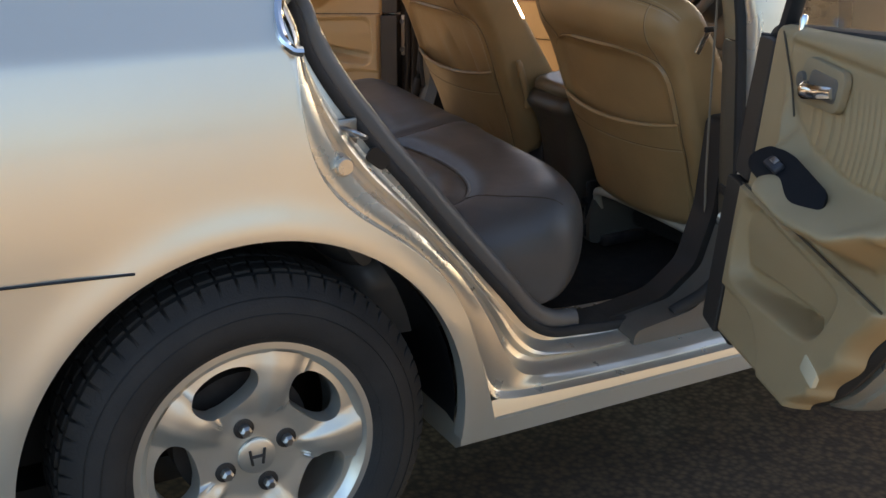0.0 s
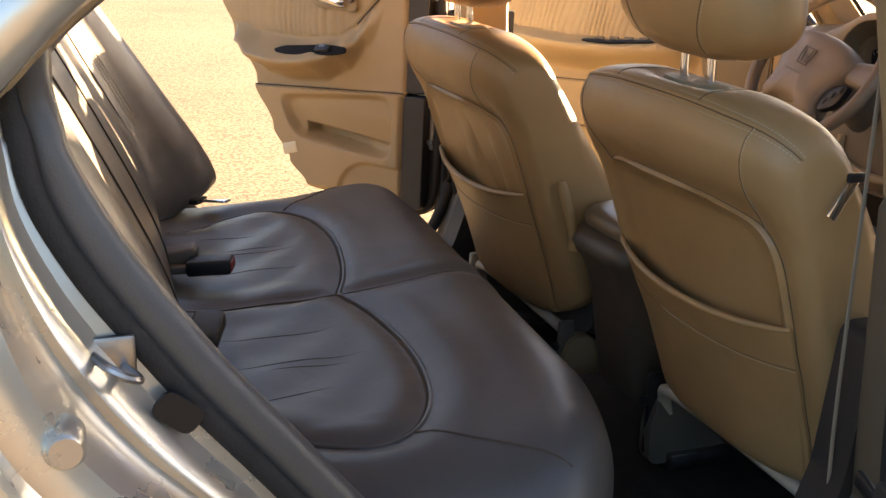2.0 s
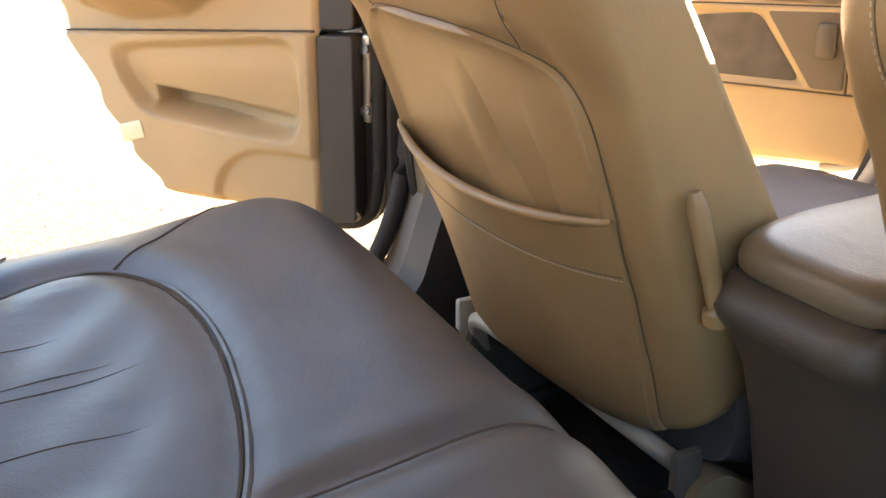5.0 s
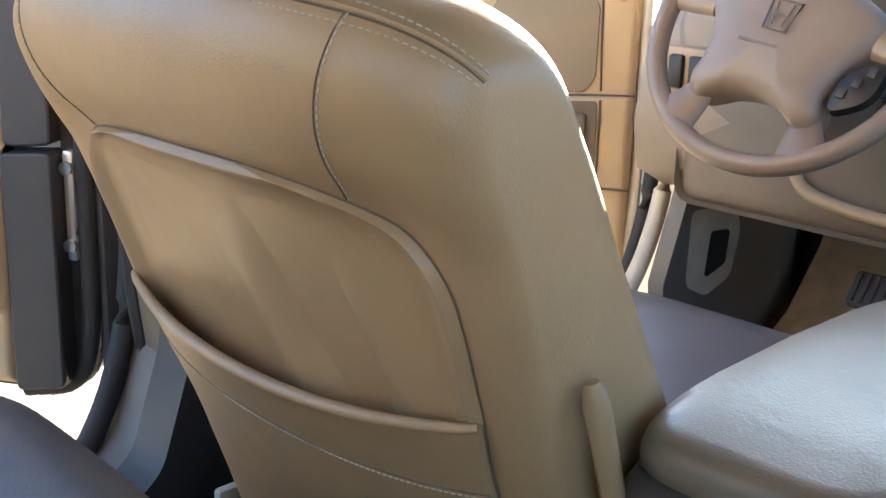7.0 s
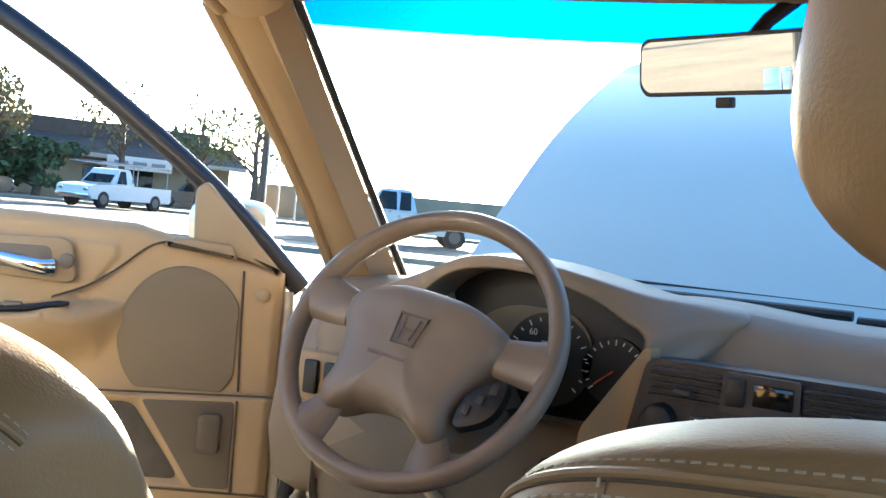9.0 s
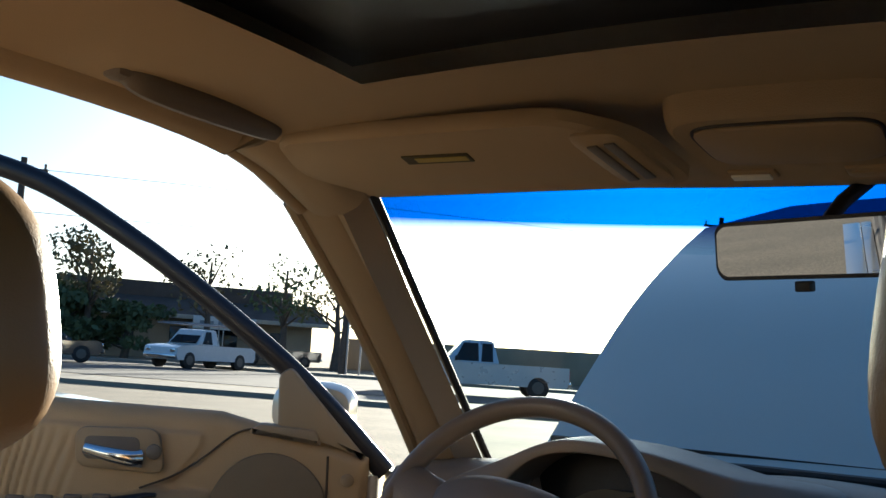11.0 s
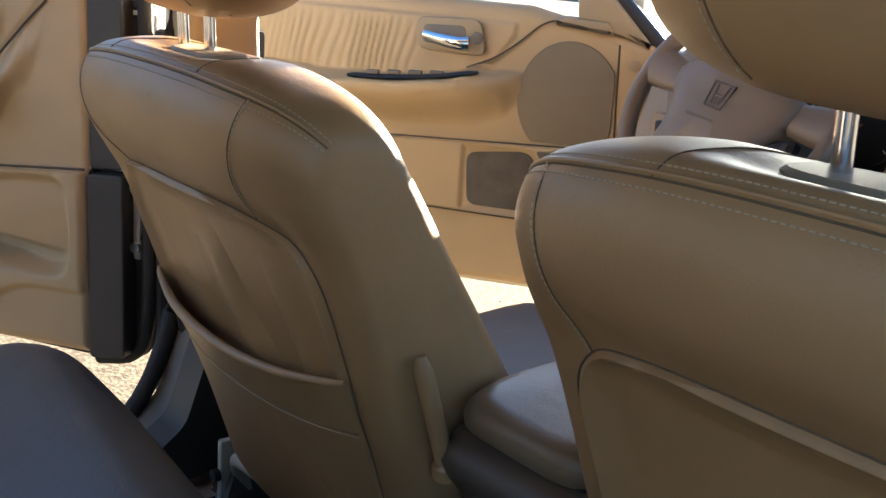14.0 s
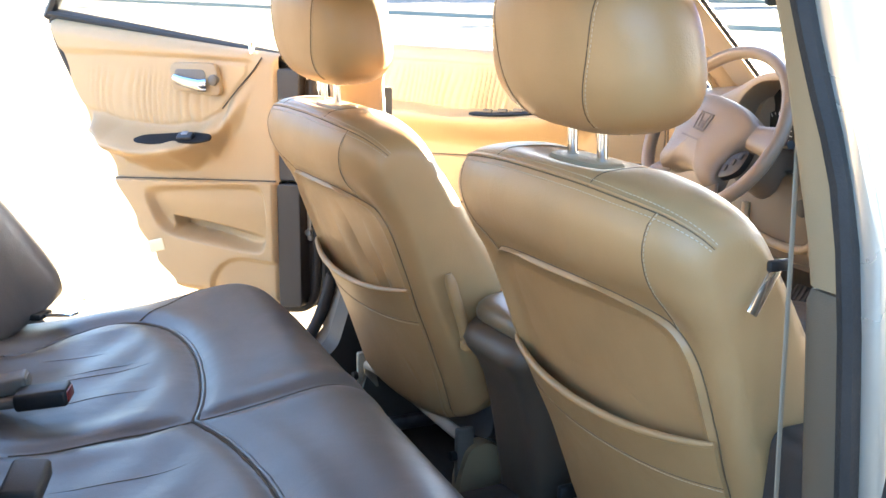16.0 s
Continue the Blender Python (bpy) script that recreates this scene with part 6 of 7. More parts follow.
pad = [(p.x, p.z) for p in smooth_path([(x, 0, z) for x, z in ((-0.122, 0.030), (-0.105, 0.048), (-0.06, 0.064), (0.0, 0.069), (0.06, 0.064), (0.105, 0.048), (0.122, 0.030), (0.118, 0.004), (0.106, -0.016), (0.095, -0.044), (0.091, -0.074),
       (0.094, -0.104), (0.076, -0.120), (0.054, -0.112), (0.034, -0.101), (0.0, -0.095), (-0.034, -0.101), (-0.054, -0.112), (-0.076, -0.120), (-0.094, -0.104), (-0.091, -0.074), (-0.095, -0.044), (-0.106, -0.016), (-0.118, 0.004), (-0.122, 0.030))], 4)[:-1]]
rings = [[(x * f, y + 0.10 * max(0.0, abs(x) - 0.05) * (y < 0), (z + 0.01) * f - 0.01) for x, z in pad] for y, f in ((0.03, 0.97), (0.004, 1.0), (-0.012, 0.985), (-0.024, 0.93), (-0.032, 0.80), (-0.037, 0.55), (-0.0385, 0.25))]
hub = part("airbag_pad", loft(rings), material("taupe_pad", (0.205, 0.165, 0.125), 0.42, grain=0.3, grain_scale=800, vary=0.1, vary_scale=6), steer, "taupe airbag cover", 50)
for sx in (-1, 1):
    for pts, rr in (([(sx * 0.112, 0.0, 0.016), (sx * 0.145, 0.001, 0.018), (sx * 0.180, 0.0, 0.022)], [0.026, 0.024, 0.036]),
                    ([(sx * 0.075, 0.004, -0.102), (sx * 0.085, 0.003, -0.130), (sx * 0.096, 0.0, -0.156)], [0.019, 0.022, 0.036])):
        bm = bmesh.new()
        add_tube(bm, smooth_path(pts, 4), [rr[0] + (rr[2] - rr[0]) * k / 8 for k in range(9)], 14, 0.45, (0, 1, 0))
        part("spoke", bm, STEER, steer)
for sx in (-1, 1):
    line("seam", [(sx * 0.121, -0.006, 0.034), (sx * 0.124, -0.008, 0.016), (sx * 0.117, -0.004, 0.0)], 0.0012, SEAM, hub)
    line("seam", [(sx * 0.094, 0.0, -0.103), (sx * 0.078, -0.004, -0.113), (sx * 0.062, 0.0, -0.116)], 0.0012, SEAM, hub)
part("lettering", box((-0.012, -0.0375, -0.040), (0.055, 0.002, 0.004)), PLASTIC_TAUPE, hub)
bm = bmesh.new()
for pts in ([(-0.011, -0.0385, 0.016), (-0.007, -0.0385, -0.014)], [(0.011, -0.0385, 0.016), (0.007, -0.0385, -0.014)], [(-0.009, -0.0385, 0.0), (0.009, -0.0385, 0.0)],
            [(-0.021, -0.0385, 0.020), (0.021, -0.0385, 0.020), (0.016, -0.0385, -0.020), (-0.016, -0.0385, -0.020), (-0.021, -0.0385, 0.020)]):
    add_tube(bm, pts, 0.0017, 6)
part("emblem", bm, PLASTIC_TAUPE, hub, "raised emblem")
part("cruise_switch", loft([[(0.122 + x * 0.8, y, -0.052 + z * 1.5 + x * 0.5) for x, z in sring(0, 0, 0.032 * f, 0.02 * f, 20, 3)] for y, f in ((0.0, 1), (-0.014, 0.95), (-0.017, 0.7))]), BLACK, steer, "black cruise control switches")
for k in range(3):
    part("button", box((0.110 + 0.012 * k, -0.018, -0.065 + 0.017 * k), (0.011, 0.005, 0.014), 0.002), PLASTIC_DARK, steer)
part("column_shroud", tube([(0, 0.02, 0), (0, 0.1, 0.0), (0, 0.22, 0.0)], [0.05, 0.06, 0.07], 20), PLASTIC_TAUPE, steer)
part("stalk", tube([(0.04, 0.08, 0.01), (0.12, 0.06, 0.03), (0.165, 0.05, 0.04)], [0.007, 0.006, 0.009], 10), BLACK, steer)
part("stalk", tube([(-0.04, 0.08, 0.01), (-0.12, 0.06, 0.03), (-0.165, 0.05, 0.04)], [0.007, 0.006, 0.009], 10), BLACK, steer)

# ---------------------------------------------------------------- interior mirror
mir = thing("rear_view_mirror", "black framed rear view mirror on the windscreen", "mirror", m=pose(-0.03, 1.855, 1.25, 8, 0, -21))
fr = round_outline([(-0.125, -0.022), (-0.115, -0.034), (0.115, -0.034), (0.125, -0.02), (0.125, 0.026), (0.115, 0.034), (-0.115, 0.034), (-0.125, 0.026)], 0.015)
part("housing", loft([[(x * f, y, z * f) for x, z in fr] for y, f in ((0.0, 1.0), (0.012, 1.0), (0.03, 0.8), (0.04, 0.4))]), BLACK, mir)
part("mirror_glass", slab([(x * 0.955, z * 0.86) for x, z in fr], -0.0035, 0.0015, 0.0), material("mirror_silver", (0.9, 0.9, 0.9), 0.01, metal=1.0), mir, "mirror glass")
part("stem", tube([(0, 0.02, 0.01), (0.01, 0.06, 0.05), (0.02, 0.10, 0.075)], 0.009, 10), BLACK, mir)
part("dip_lever", box((0.0, -0.002, -0.042), (0.02, 0.012, 0.012), 0.002), BLACK, mir)
# sun visors
def sun_visor(sx, label):
    v = thing("sun_visor", label, "sun visor", "sun visors", m=Matrix.Translation((sx * 0.345, 1.63, 1.325)) @ Matrix.Rotation(radians(-16), 4, "X"))
    out = round_outline([(sx * x, y) for x, y in ((0.232, 0.01), (0.205, -0.072), (-0.16, -0.078), (-0.225, -0.03), (-0.250, 0.072), (0.16, 0.078), (0.18, 0.055))], 0.028)
    part("pad", loft([[(x * f, y * f, z) for x, y in out] for z, f in ((0.009, 0.96), (0.005, 1.0), (-0.007, 1.0), (-0.012, 0.965))]), HEADLINER, v)
    part("vanity_cover", loft([[(sx * -0.198 + x + 0.2 * y * -sx, y, z) for x, y in sring(0, 0, 0.03 * f, 0.056 * f, 24, 5)] for z, f in ((-0.010, 1), (-0.015, 1), (-0.017, 0.9))]), PLASTIC_TAN, v)
    for dx in (-0.010, 0.010):
        part("vanity_slot", box((sx * -0.198 + dx, 0.0, -0.0175), (0.012, 0.078, 0.003), 0.001, Matrix.Translation((sx * -0.198, 0, 0)) @ Matrix.Rotation(sx * 0.19, 4, "Z") @ Matrix.Translation((-sx * -0.198, 0, 0))), PLASTIC_TAUPE, v)
    if sx < 0:
        tag = part("label", box((-0.012, -0.018, -0.0125), (0.085, 0.018, 0.002)), material("visor_label", (0.05, 0.04, 0.015), 0.6), v, "dark warning label")
        part("print", box((-0.006, -0.018, -0.0137), (0.066, 0.009, 0.0012)), material("label_print", (0.35, 0.26, 0.06), 0.6), tag)
    return v


sun_visor(-1, "folded beige sun visor with dark warning label")
sun_visor(1, "folded plain beige sun visor on the passenger side")
oc = thing("overhead_console", "beige overhead console with storage lid and map lights", "overhead console", m=Matrix.Translation((0.014, 1.668, 1.335)) @ Matrix.Rotation(radians(-12), 4, "X"))
part("body", loft([[(x * (1.0 - 0.6 * y), y, z) for x, y in sring(0, 0, 0.110 * f, 0.082 * f, 48, 5)] for z, f in ((0.03, 1.08), (0.0, 1.03), (-0.010, 1.0), (-0.015, 0.95))]), HEADLINER, oc, "beige moulded body")
lid = part("storage_lid", loft([[(x * (1.0 - 0.9 * y), y - 0.022, z) for x, y in sring(0, 0, 0.084 * f, 0.044 * f, 40, 5)] for z, f in ((-0.012, 1.0), (-0.0185, 1.0), (-0.0205, 0.95))]), PLASTIC_TAN, oc)
part("lid_gap", tube([(x * (1.0 - 0.9 * y) * 1.015, y * 1.015 - 0.022, -0.0158) for x, y in sring(0, 0, 0.0845, 0.0445, 40, 5)] + [(0.0845, -0.022, -0.0158)], 0.0018, 6), BLACK, lid)
for sx, lens in ((-1, material("lit_map_lens", (0.75, 0.72, 0.62), 0.3)), (1, PLASTIC_TAN)):
    bz = part("map_light", box((sx * 0.058, 0.052, -0.016), (0.050, 0.022, 0.006), 0.004), PLASTIC_TAN, oc)
    part("lens", box((sx * 0.059, 0.052, -0.0195), (0.040, 0.012, 0.003), 0.001), lens, bz)
# grab handles over the front doors
for sx in (-1, 1):
    g = thing("grab_handle", "beige roof grab handle over the front door", "handle", "grab handles", Matrix.Translation((sx * 0.545, 1.44, 1.36)))
    part("bar", tube(smooth_path([(0, -0.105, 0.012), (-sx * 0.012, -0.09, -0.006), (-sx * 0.02, 0, -0.014), (-sx * 0.012, 0.09, -0.012), (0, 0.11, -0.002)], 5), 0.012, 10, 1.4), PLASTIC_TAUPE, g)
    for dy in (-0.105, 0.11):
        part("mount", box((0, dy, 0.006), (0.03, 0.04, 0.03), 0.008), PLASTIC_TAUPE, g)


# ---------------------------------------------------------------- footwells
for x, z, w, h, label in ((-0.318, 0.502, 0.105, 0.058, "wide black ribbed brake pedal"), (-0.20, 0.46, 0.055, 0.14, "long black rubber accelerator pedal")):
    pd = thing("pedal", label, "pedal", "pedals", m=pose(x, 2.10, z, -38, 0, 0))
    part("pad", box((0, 0, 0), (w, 0.02, h), 0.008, None, 3), RUBBER, pd)
    for k in range(7):
        part("rib", box((-w * 0.4 + w * 0.8 * k / 6, -0.0115, 0), (0.006, 0.004, h * 0.8), 0.001, None, 1), RUBBER, pd)
    part("arm", tube(smooth_path([(0.01, 0.008, 0.01), (0.02, 0.07, 0.07), (0.0, 0.10, 0.20)], 4), 0.010, 8), BLACK, pd)
toe = thing("toe_board_mat", "tan carpet on the toe board behind the pedals", "carpet", m=Matrix.Translation((0, 0, 0)))
part("mat_body", loft([[(x, y + dy, z + dz) for y, z in ((2.25, 0.285), (2.36, 0.34), (2.46, 0.45), (2.50, 0.56))] + [(x, y + dy + 0.012, z + dz - 0.010) for y, z in ((2.50, 0.56), (2.46, 0.45), (2.36, 0.34), (2.25, 0.285))] for x, dy, dz in ((-0.60, 0, 0), (-0.45, 0.004, 0.003), (-0.30, 0, 0.002), (-0.16, 0.006, 0))]), CARPET_TAN, toe)
mat = thing("floor_mat", "dark brown carpet mat in the driver footwell", "floor mat", m=Matrix.Translation((-0.39, 1.98, 0.275)))
part("mat_body", loft([[(x, y, z) for x, y in sring(0, 0, 0.21 * f, 0.22 * f, 36, 6)] for z, f in ((-0.01, 1), (0.008, 1), (0.012, 0.97))]), CARPET_TAN, mat)
part("heel_pad", box((-0.02, -0.03, 0.013), (0.24, 0.16, 0.006), 0.002), RUBBER, mat)
for side in (-1, 1):
    if side < 0:
        frame_ = round_outline([(2.085, 0.435), (2.15, 0.405), (2.225, 0.425), (2.245, 0.505), (2.225, 0.555), (2.085, 0.565)], 0.018)
        kp = part("kick_trim", plate(frame_, 0.010, Matrix.Translation((-0.645, 0, 0)) @ Matrix.Rotation(radians(90), 4, "Z"), 0.003), FRAME_CREAM, car, "cream kick panel trim with a dark slot")
        part("slot", plate(round_outline([(2.140, 0.440), (2.200, 0.455), (2.205, 0.515), (2.150, 0.520)], 0.010), 0.004, Matrix.Translation((-0.642, 0, 0)) @ Matrix.Rotation(radians(90), 4, "Z"), 0.001), BLACK, kp)
    part("kick_panel", loft([[(side * x, y, z) for y, z in ((2.05, 0.27), (2.02, 0.45), (2.08, 0.62), (2.45, 0.62), (2.45, 0.27))] for x in (0.645, 0.675)]), PLASTIC_TAUPE, car)
    part("front_jamb", loft([[(side * x, y, z) for x, y in ((0.675, 2.13 + 0.04 * (z > 0.6)), (0.80, 2.16 + 0.03 * (z > 0.6)), (0.845, 2.22), (0.83, 2.32), (0.675, 2.30))] for z in (0.30, 0.45, 0.60, 0.75, 0.91)]), PAINT_IN, car, "bare champagne front door jamb", 30)
    part("jamb_seal", tube(smooth_path([(side * 0.735, 2.135, 0.90), (side * 0.740, 2.115, 0.70), (side * 0.745, 2.09, 0.52), (side * 0.742, 2.02, 0.405), (side * 0.735, 1.90, 0.357), (side * 0.735, 1.70, 0.350)], 6), 0.013, 10), RUBBER, car, "black rubber door seal")
    part("sill_bead", tube(smooth_path([(side * 0.700, 2.12, 0.90), (side * 0.702, 2.10, 0.70), (side * 0.704, 2.07, 0.54), (side * 0.702, 2.00, 0.43), (side * 0.698, 1.88, 0.372), (side * 0.697, 1.68, 0.360)], 6), 0.015, 10), FRAME_CREAM, car, "cream sill bead")

# ---------------------------------------------------------------- front passenger belt
belt = thing("seat_belt", "grey seat belt hanging on the centre pillar with chrome tongue", "seat belt", m=Matrix.Translation((0.68, 1.06, 0)))
part("strap", tube(smooth_path([(-0.03, 0.02, 1.28), (-0.006, 0.006, 1.1), (0.006, 0.0, 0.95), (0.014, 0.004, 0.6), (0.014, 0.03, 0.36)], 5), 0.0016, 8, 2.0, (0, 1, 0)), material("grey_webbing", (0.28, 0.225, 0.16), 0.85, grain=0.6, grain_scale=900), belt)
part("tongue", box((0, 0, 0), (0.005, 0.014, 0.055), 0.002, Matrix.Translation((-0.012, -0.014, 0.90)) @ Matrix.Rotation(radians(-32), 4, "X")), CHROME, belt, "chrome tongue")
part("tongue_grip", box((-0.010, 0.0, 0.925), (0.008, 0.026, 0.012), 0.003), BLACK, belt)


# ---------------------------------------------------------------- street and surroundings
STUCCO = material("tan_stucco", (0.36, 0.30, 0.21), 0.9, grain=0.5, grain_scale=40, vary=0.2, vary_scale=0.6)
ROOFING = material("brown_roofing", (0.12, 0.09, 0.07), 0.9, grain=0.6, grain_scale=30, vary=0.3, vary_scale=1.2)
ASPHALT = material("worn_asphalt", (0.085, 0.08, 0.075), 0.9, grain=0.6, grain_scale=60, vary=0.35, vary_scale=0.4)
CONCRETE = material("pale_concrete", (0.31, 0.265, 0.20), 0.9, grain=0.5, grain_scale=60, vary=0.2, vary_scale=1.0)
BARK = material("grey_bark", (0.13, 0.10, 0.075), 0.9, grain=0.8, grain_scale=50, vary=0.3, vary_scale=6)
LEAF = material("dusty_green_leaf", (0.11, 0.14, 0.055), 0.7, vary=0.45, vary_scale=1.5)
LEAF_DRY = material("dry_olive_leaf", (0.20, 0.17, 0.08), 0.7, vary=0.4, vary_scale=1.5)
WHITE_PAINT = material("white_vehicle_paint", (0.72, 0.72, 0.70), 0.25, vary=0.05, coat=0.6)
DARK_PAINT = material("dark_vehicle_paint", (0.03, 0.035, 0.04), 0.22, vary=0.1, coat=0.6)
SILVER_PAINT = material("silver_vehicle_paint", (0.5, 0.52, 0.55), 0.28, metal=0.5, vary=0.05, coat=0.6)
DARK_GLASS = material("dark_vehicle_glass", (0.015, 0.018, 0.02), 0.06, vary=0.1)

U = Vector((0.944, 0.33, 0.0))
N = Vector((-0.33, 0.944, 0.0))


def band(name, d0, d1, z, mat, label, h=0.0):
    bm = bmesh.new()
    n = 40
    top = [[bm.verts.new(U * (-220 + 440 * k / n) + N * d + Vector((0, 0, z))) for d in (d0, d1)] for k in range(n + 1)]
    low = [[bm.verts.new(U * (-220 + 440 * k / n) + N * d + Vector((0, 0, -0.05))) for d in (d0, d1)] for k in range(n + 1)]
    for k in range(n):
        bm.faces.new((top[k][0], top[k + 1][0], top[k + 1][1], top[k][1]))
        bm.faces.new((low[k][0], low[k + 1][0], top[k + 1][0], top[k][0]))
        bm.faces.new((top[k][1], top[k + 1][1], low[k + 1][1], low[k][1]))
    return tagged(part(name, bm, mat), label, name, kind="structure")


band("pavement", 24.5, 27.5, 0.10, CONCRETE, "pale concrete pavement strip along the street")
band("road", 31.0, 50.0, 0.012, ASPHALT, "worn grey asphalt street")
band("kerb", 50.0, 51.2, 0.14, CONCRETE, "pale concrete kerb before the building")

# low office building across the street
bld = thing("office_building", "low tan stucco building with brown roof and small windows", "building", m=Matrix.Translation((-57, 53, 0)) @ Matrix.Rotation(math.atan2(0.82, 0.57), 4, "Z"))
L, D, HB = 36.0, 14.0, 3.0
part("wall", box((-7, D / 2, HB / 2), (L, D, HB), 0.02), STUCCO, bld)
roof = [[(x, y, z) for y, z in ((-1.3, 2.75), (-1.3, 2.95), (2.5, 4.3), (D - 2.5, 4.5), (D + 1, 3.0))] for x in (-7 - L / 2 - 0.8, -7 + L / 2 + 0.8)]
part("roof", loft(roof), ROOFING, bld)
part("parapet", box((-1, 5.0, 4.5), (22, 6.0, 1.3), 0.05), ROOFING, bld)
part("fascia", box((-7, -1.32, 2.85), (L + 1.6, 0.08, 0.28), 0.01), material("pale_fascia", (0.5, 0.46, 0.38), 0.8, vary=0.2), bld)
for k in range(10):
    x = -22 + 3.4 * k
    w = part("window", box((x, -0.02, 1.45), (1.1, 0.1, 1.5), 0.02), DARK_GLASS, bld)
    part("frame", box((x, -0.05, 0.66), (1.3, 0.16, 0.1), 0.01), CONCRETE, w)
part("door", box((4.9, -0.03, 1.1), (1.8, 0.1, 2.2), 0.02), DARK_GLASS, bld)
sg = part("sign_board", box((4.6, -1.42, 2.55), (4.2, 0.1, 0.85), 0.02), material("white_sign", (0.72, 0.72, 0.68), 0.6, vary=0.1), bld, "white sign board over the entrance")
for k in range(3):
    part("lettering", box((3.4 + 1.2 * k, -1.475, 2.55), (0.9, 0.012, 0.26)), material("sign_ink", (0.25, 0.28, 0.3), 0.7), sg)
for k in range(6):
    x = -16 + 6.3 * k
    b = thing("bollard", "short pale concrete bollard before the building", "bollard", "bollards", Matrix.Translation(bld.matrix_world @ Vector((x, -4.5, 0))))
    part("post", tube([(0, 0, 0), (0, 0, 0.8), (0, 0, 0.9)], [0.16, 0.16, 0.1], 14), CONCRETE, b)

wall2 = thing("block_wall", "long tan block wall beyond the lot", "wall", m=Matrix.Translation((-22, 70, 0)) @ Matrix.Rotation(radians(8), 4, "Z"), kind="structure")
part("wall_body", box((0, 0, 1.1), (60, 0.3, 2.2), 0.03), STUCCO, wall2)
shed = thing("warehouse", "white metal warehouse with a dark opening", "building", m=Matrix.Translation((-6.5, 60, 0)))
part("wall", box((0, 5, 2.5), (14, 10, 5.0), 0.03), material("white_metal_siding", (0.68, 0.68, 0.66), 0.6, vary=0.12), shed)
part("door", box((-4.5, -0.03, 1.8), (3.0, 0.1, 3.4), 0.02), DARK_GLASS, shed)


# ---------------------------------------------------------------- vegetation
def leaf_cloud(bm, centre, radii, count, size, rng):
    """Many small leaf faces scattered in clumps inside an ellipsoid."""
    for _ in range(count):
        while True:
            p = Vector((rng.uniform(-1, 1), rng.uniform(-1, 1), rng.uniform(-1, 1)))
            if p.length < 1 and noise.noise(p * 2.3 + Vector(centre)) > -0.12:
                break
        c = Vector(centre) + Vector((p.x * radii[0], p.y * radii[1], p.z * radii[2]))
        a = Vector((rng.gauss(0, 1), rng.gauss(0, 1), rng.gauss(0, 1))).normalized()
        b = a.orthogonal().normalized()
        s = size * rng.uniform(0.6, 1.4)
        bm.faces.new([bm.verts.new(c + a * s), bm.verts.new(c + b * s * 0.5), bm.verts.new(c - a * s), bm.verts.new(c - b * s * 0.5)])


def tree(x, y, h, crown, seed, leaf, label, low=0.35, dense=900, size=0.2):
    rng = random.Random(seed)
    t = thing("tree", label, "tree", "street trees", Matrix.Translation((x, y, 0)))
    bm = bmesh.new()
    add_tube(bm, smooth_path([(0, 0, -0.1), (0.1, 0.05, h * 0.25), (-0.05, 0.1, h * 0.55), (0.1, 0, h * 0.85)], 4), [0.28 - 0.018 * k for k in range(13)], 9)
    part("trunk", bm, BARK, t)
    bm2 = bmesh.new()
    for k in range(9):
        a, z0 = rng.uniform(0, 6.28), h * rng.uniform(low * 0.7, 0.7)
        r = crown * rng.uniform(0.45, 0.9)
        end = Vector((r * math.cos(a), r * math.sin(a), z0 + h * rng.uniform(0.12, 0.3)))
        bm = bmesh.new()
        add_tube(bm, smooth_path([(0, 0, z0), end * 0.5 + Vector((0, 0, z0 * 0.5)), end], 4), [0.09 - 0.009 * j for j in range(9)], 6)
        part("limb", bm, BARK, t)
        leaf_cloud(bm2, end, (crown * 0.45, crown * 0.45, h * 0.13), dense // 9, size, rng)
    leaf_cloud(bm2, (0, 0, h * 0.82), (crown * 0.6, crown * 0.6, h * 0.18), dense // 4, size, rng)
    c = part("crown", bm2, leaf, t)
    c["kind"] = "stuff"
    return t


tree(-55.0, 44.2, 4.5, 2.8, 3, LEAF, "dense dark green street tree with rounded crown", 0.15, 2400, 0.24)
tree(-53.8, 45.0, 7.6, 2.2, 5, LEAF_DRY, "tall feathery tree before the building", 0.35, 620, 0.18)
tree(-49.5, 50.5, 7.2, 2.6, 6, LEAF_DRY, "sparse pale tree before the building", 0.5, 240, 0.16)
tree(-46.0, 53.5, 7.0, 2.2, 7, LEAF, "sparse green tree with thin limbs", 0.4, 420, 0.16)
tree(-43.0, 55.0, 6.6, 2.6, 8, LEAF_DRY, "sparse tree near the dark vehicles", 0.4, 360, 0.16)
tree(-52.5, 47.0, 3.4, 2.2, 9, LEAF, "low dense green tree at the kerb", 0.15, 900, 0.22)


def hedge(pts, h, seed):
    rng = random.Random(seed)
    bm = bmesh.new()
    for (x0, y0), (x1, y1) in zip(pts, pts[1:]):
        n = int(math.hypot(x1 - x0, y1 - y0) / 3)
        for k in range(n):
            t = (k + rng.random()) / n
            leaf_cloud(bm, (x0 + (x1 - x0) * t, y0 + (y1 - y0) * t, h * rng.uniform(0.35, 0.5)), (2.4, 2.4, h * rng.uniform(0.4, 0.6)), 150, 0.34, rng)
    ob = part("hedge", bm, material("brown_brush", (0.075, 0.055, 0.035), 0.85, vary=0.5, vary_scale=1.5))
    return tagged(ob, "dense brown brush along the far roadside", "hedge", kind="stuff")


hedge([(-62, 26), (-64, 8), (-62, -14), (-54, -40), (-36, -62)], 4.2, 31)


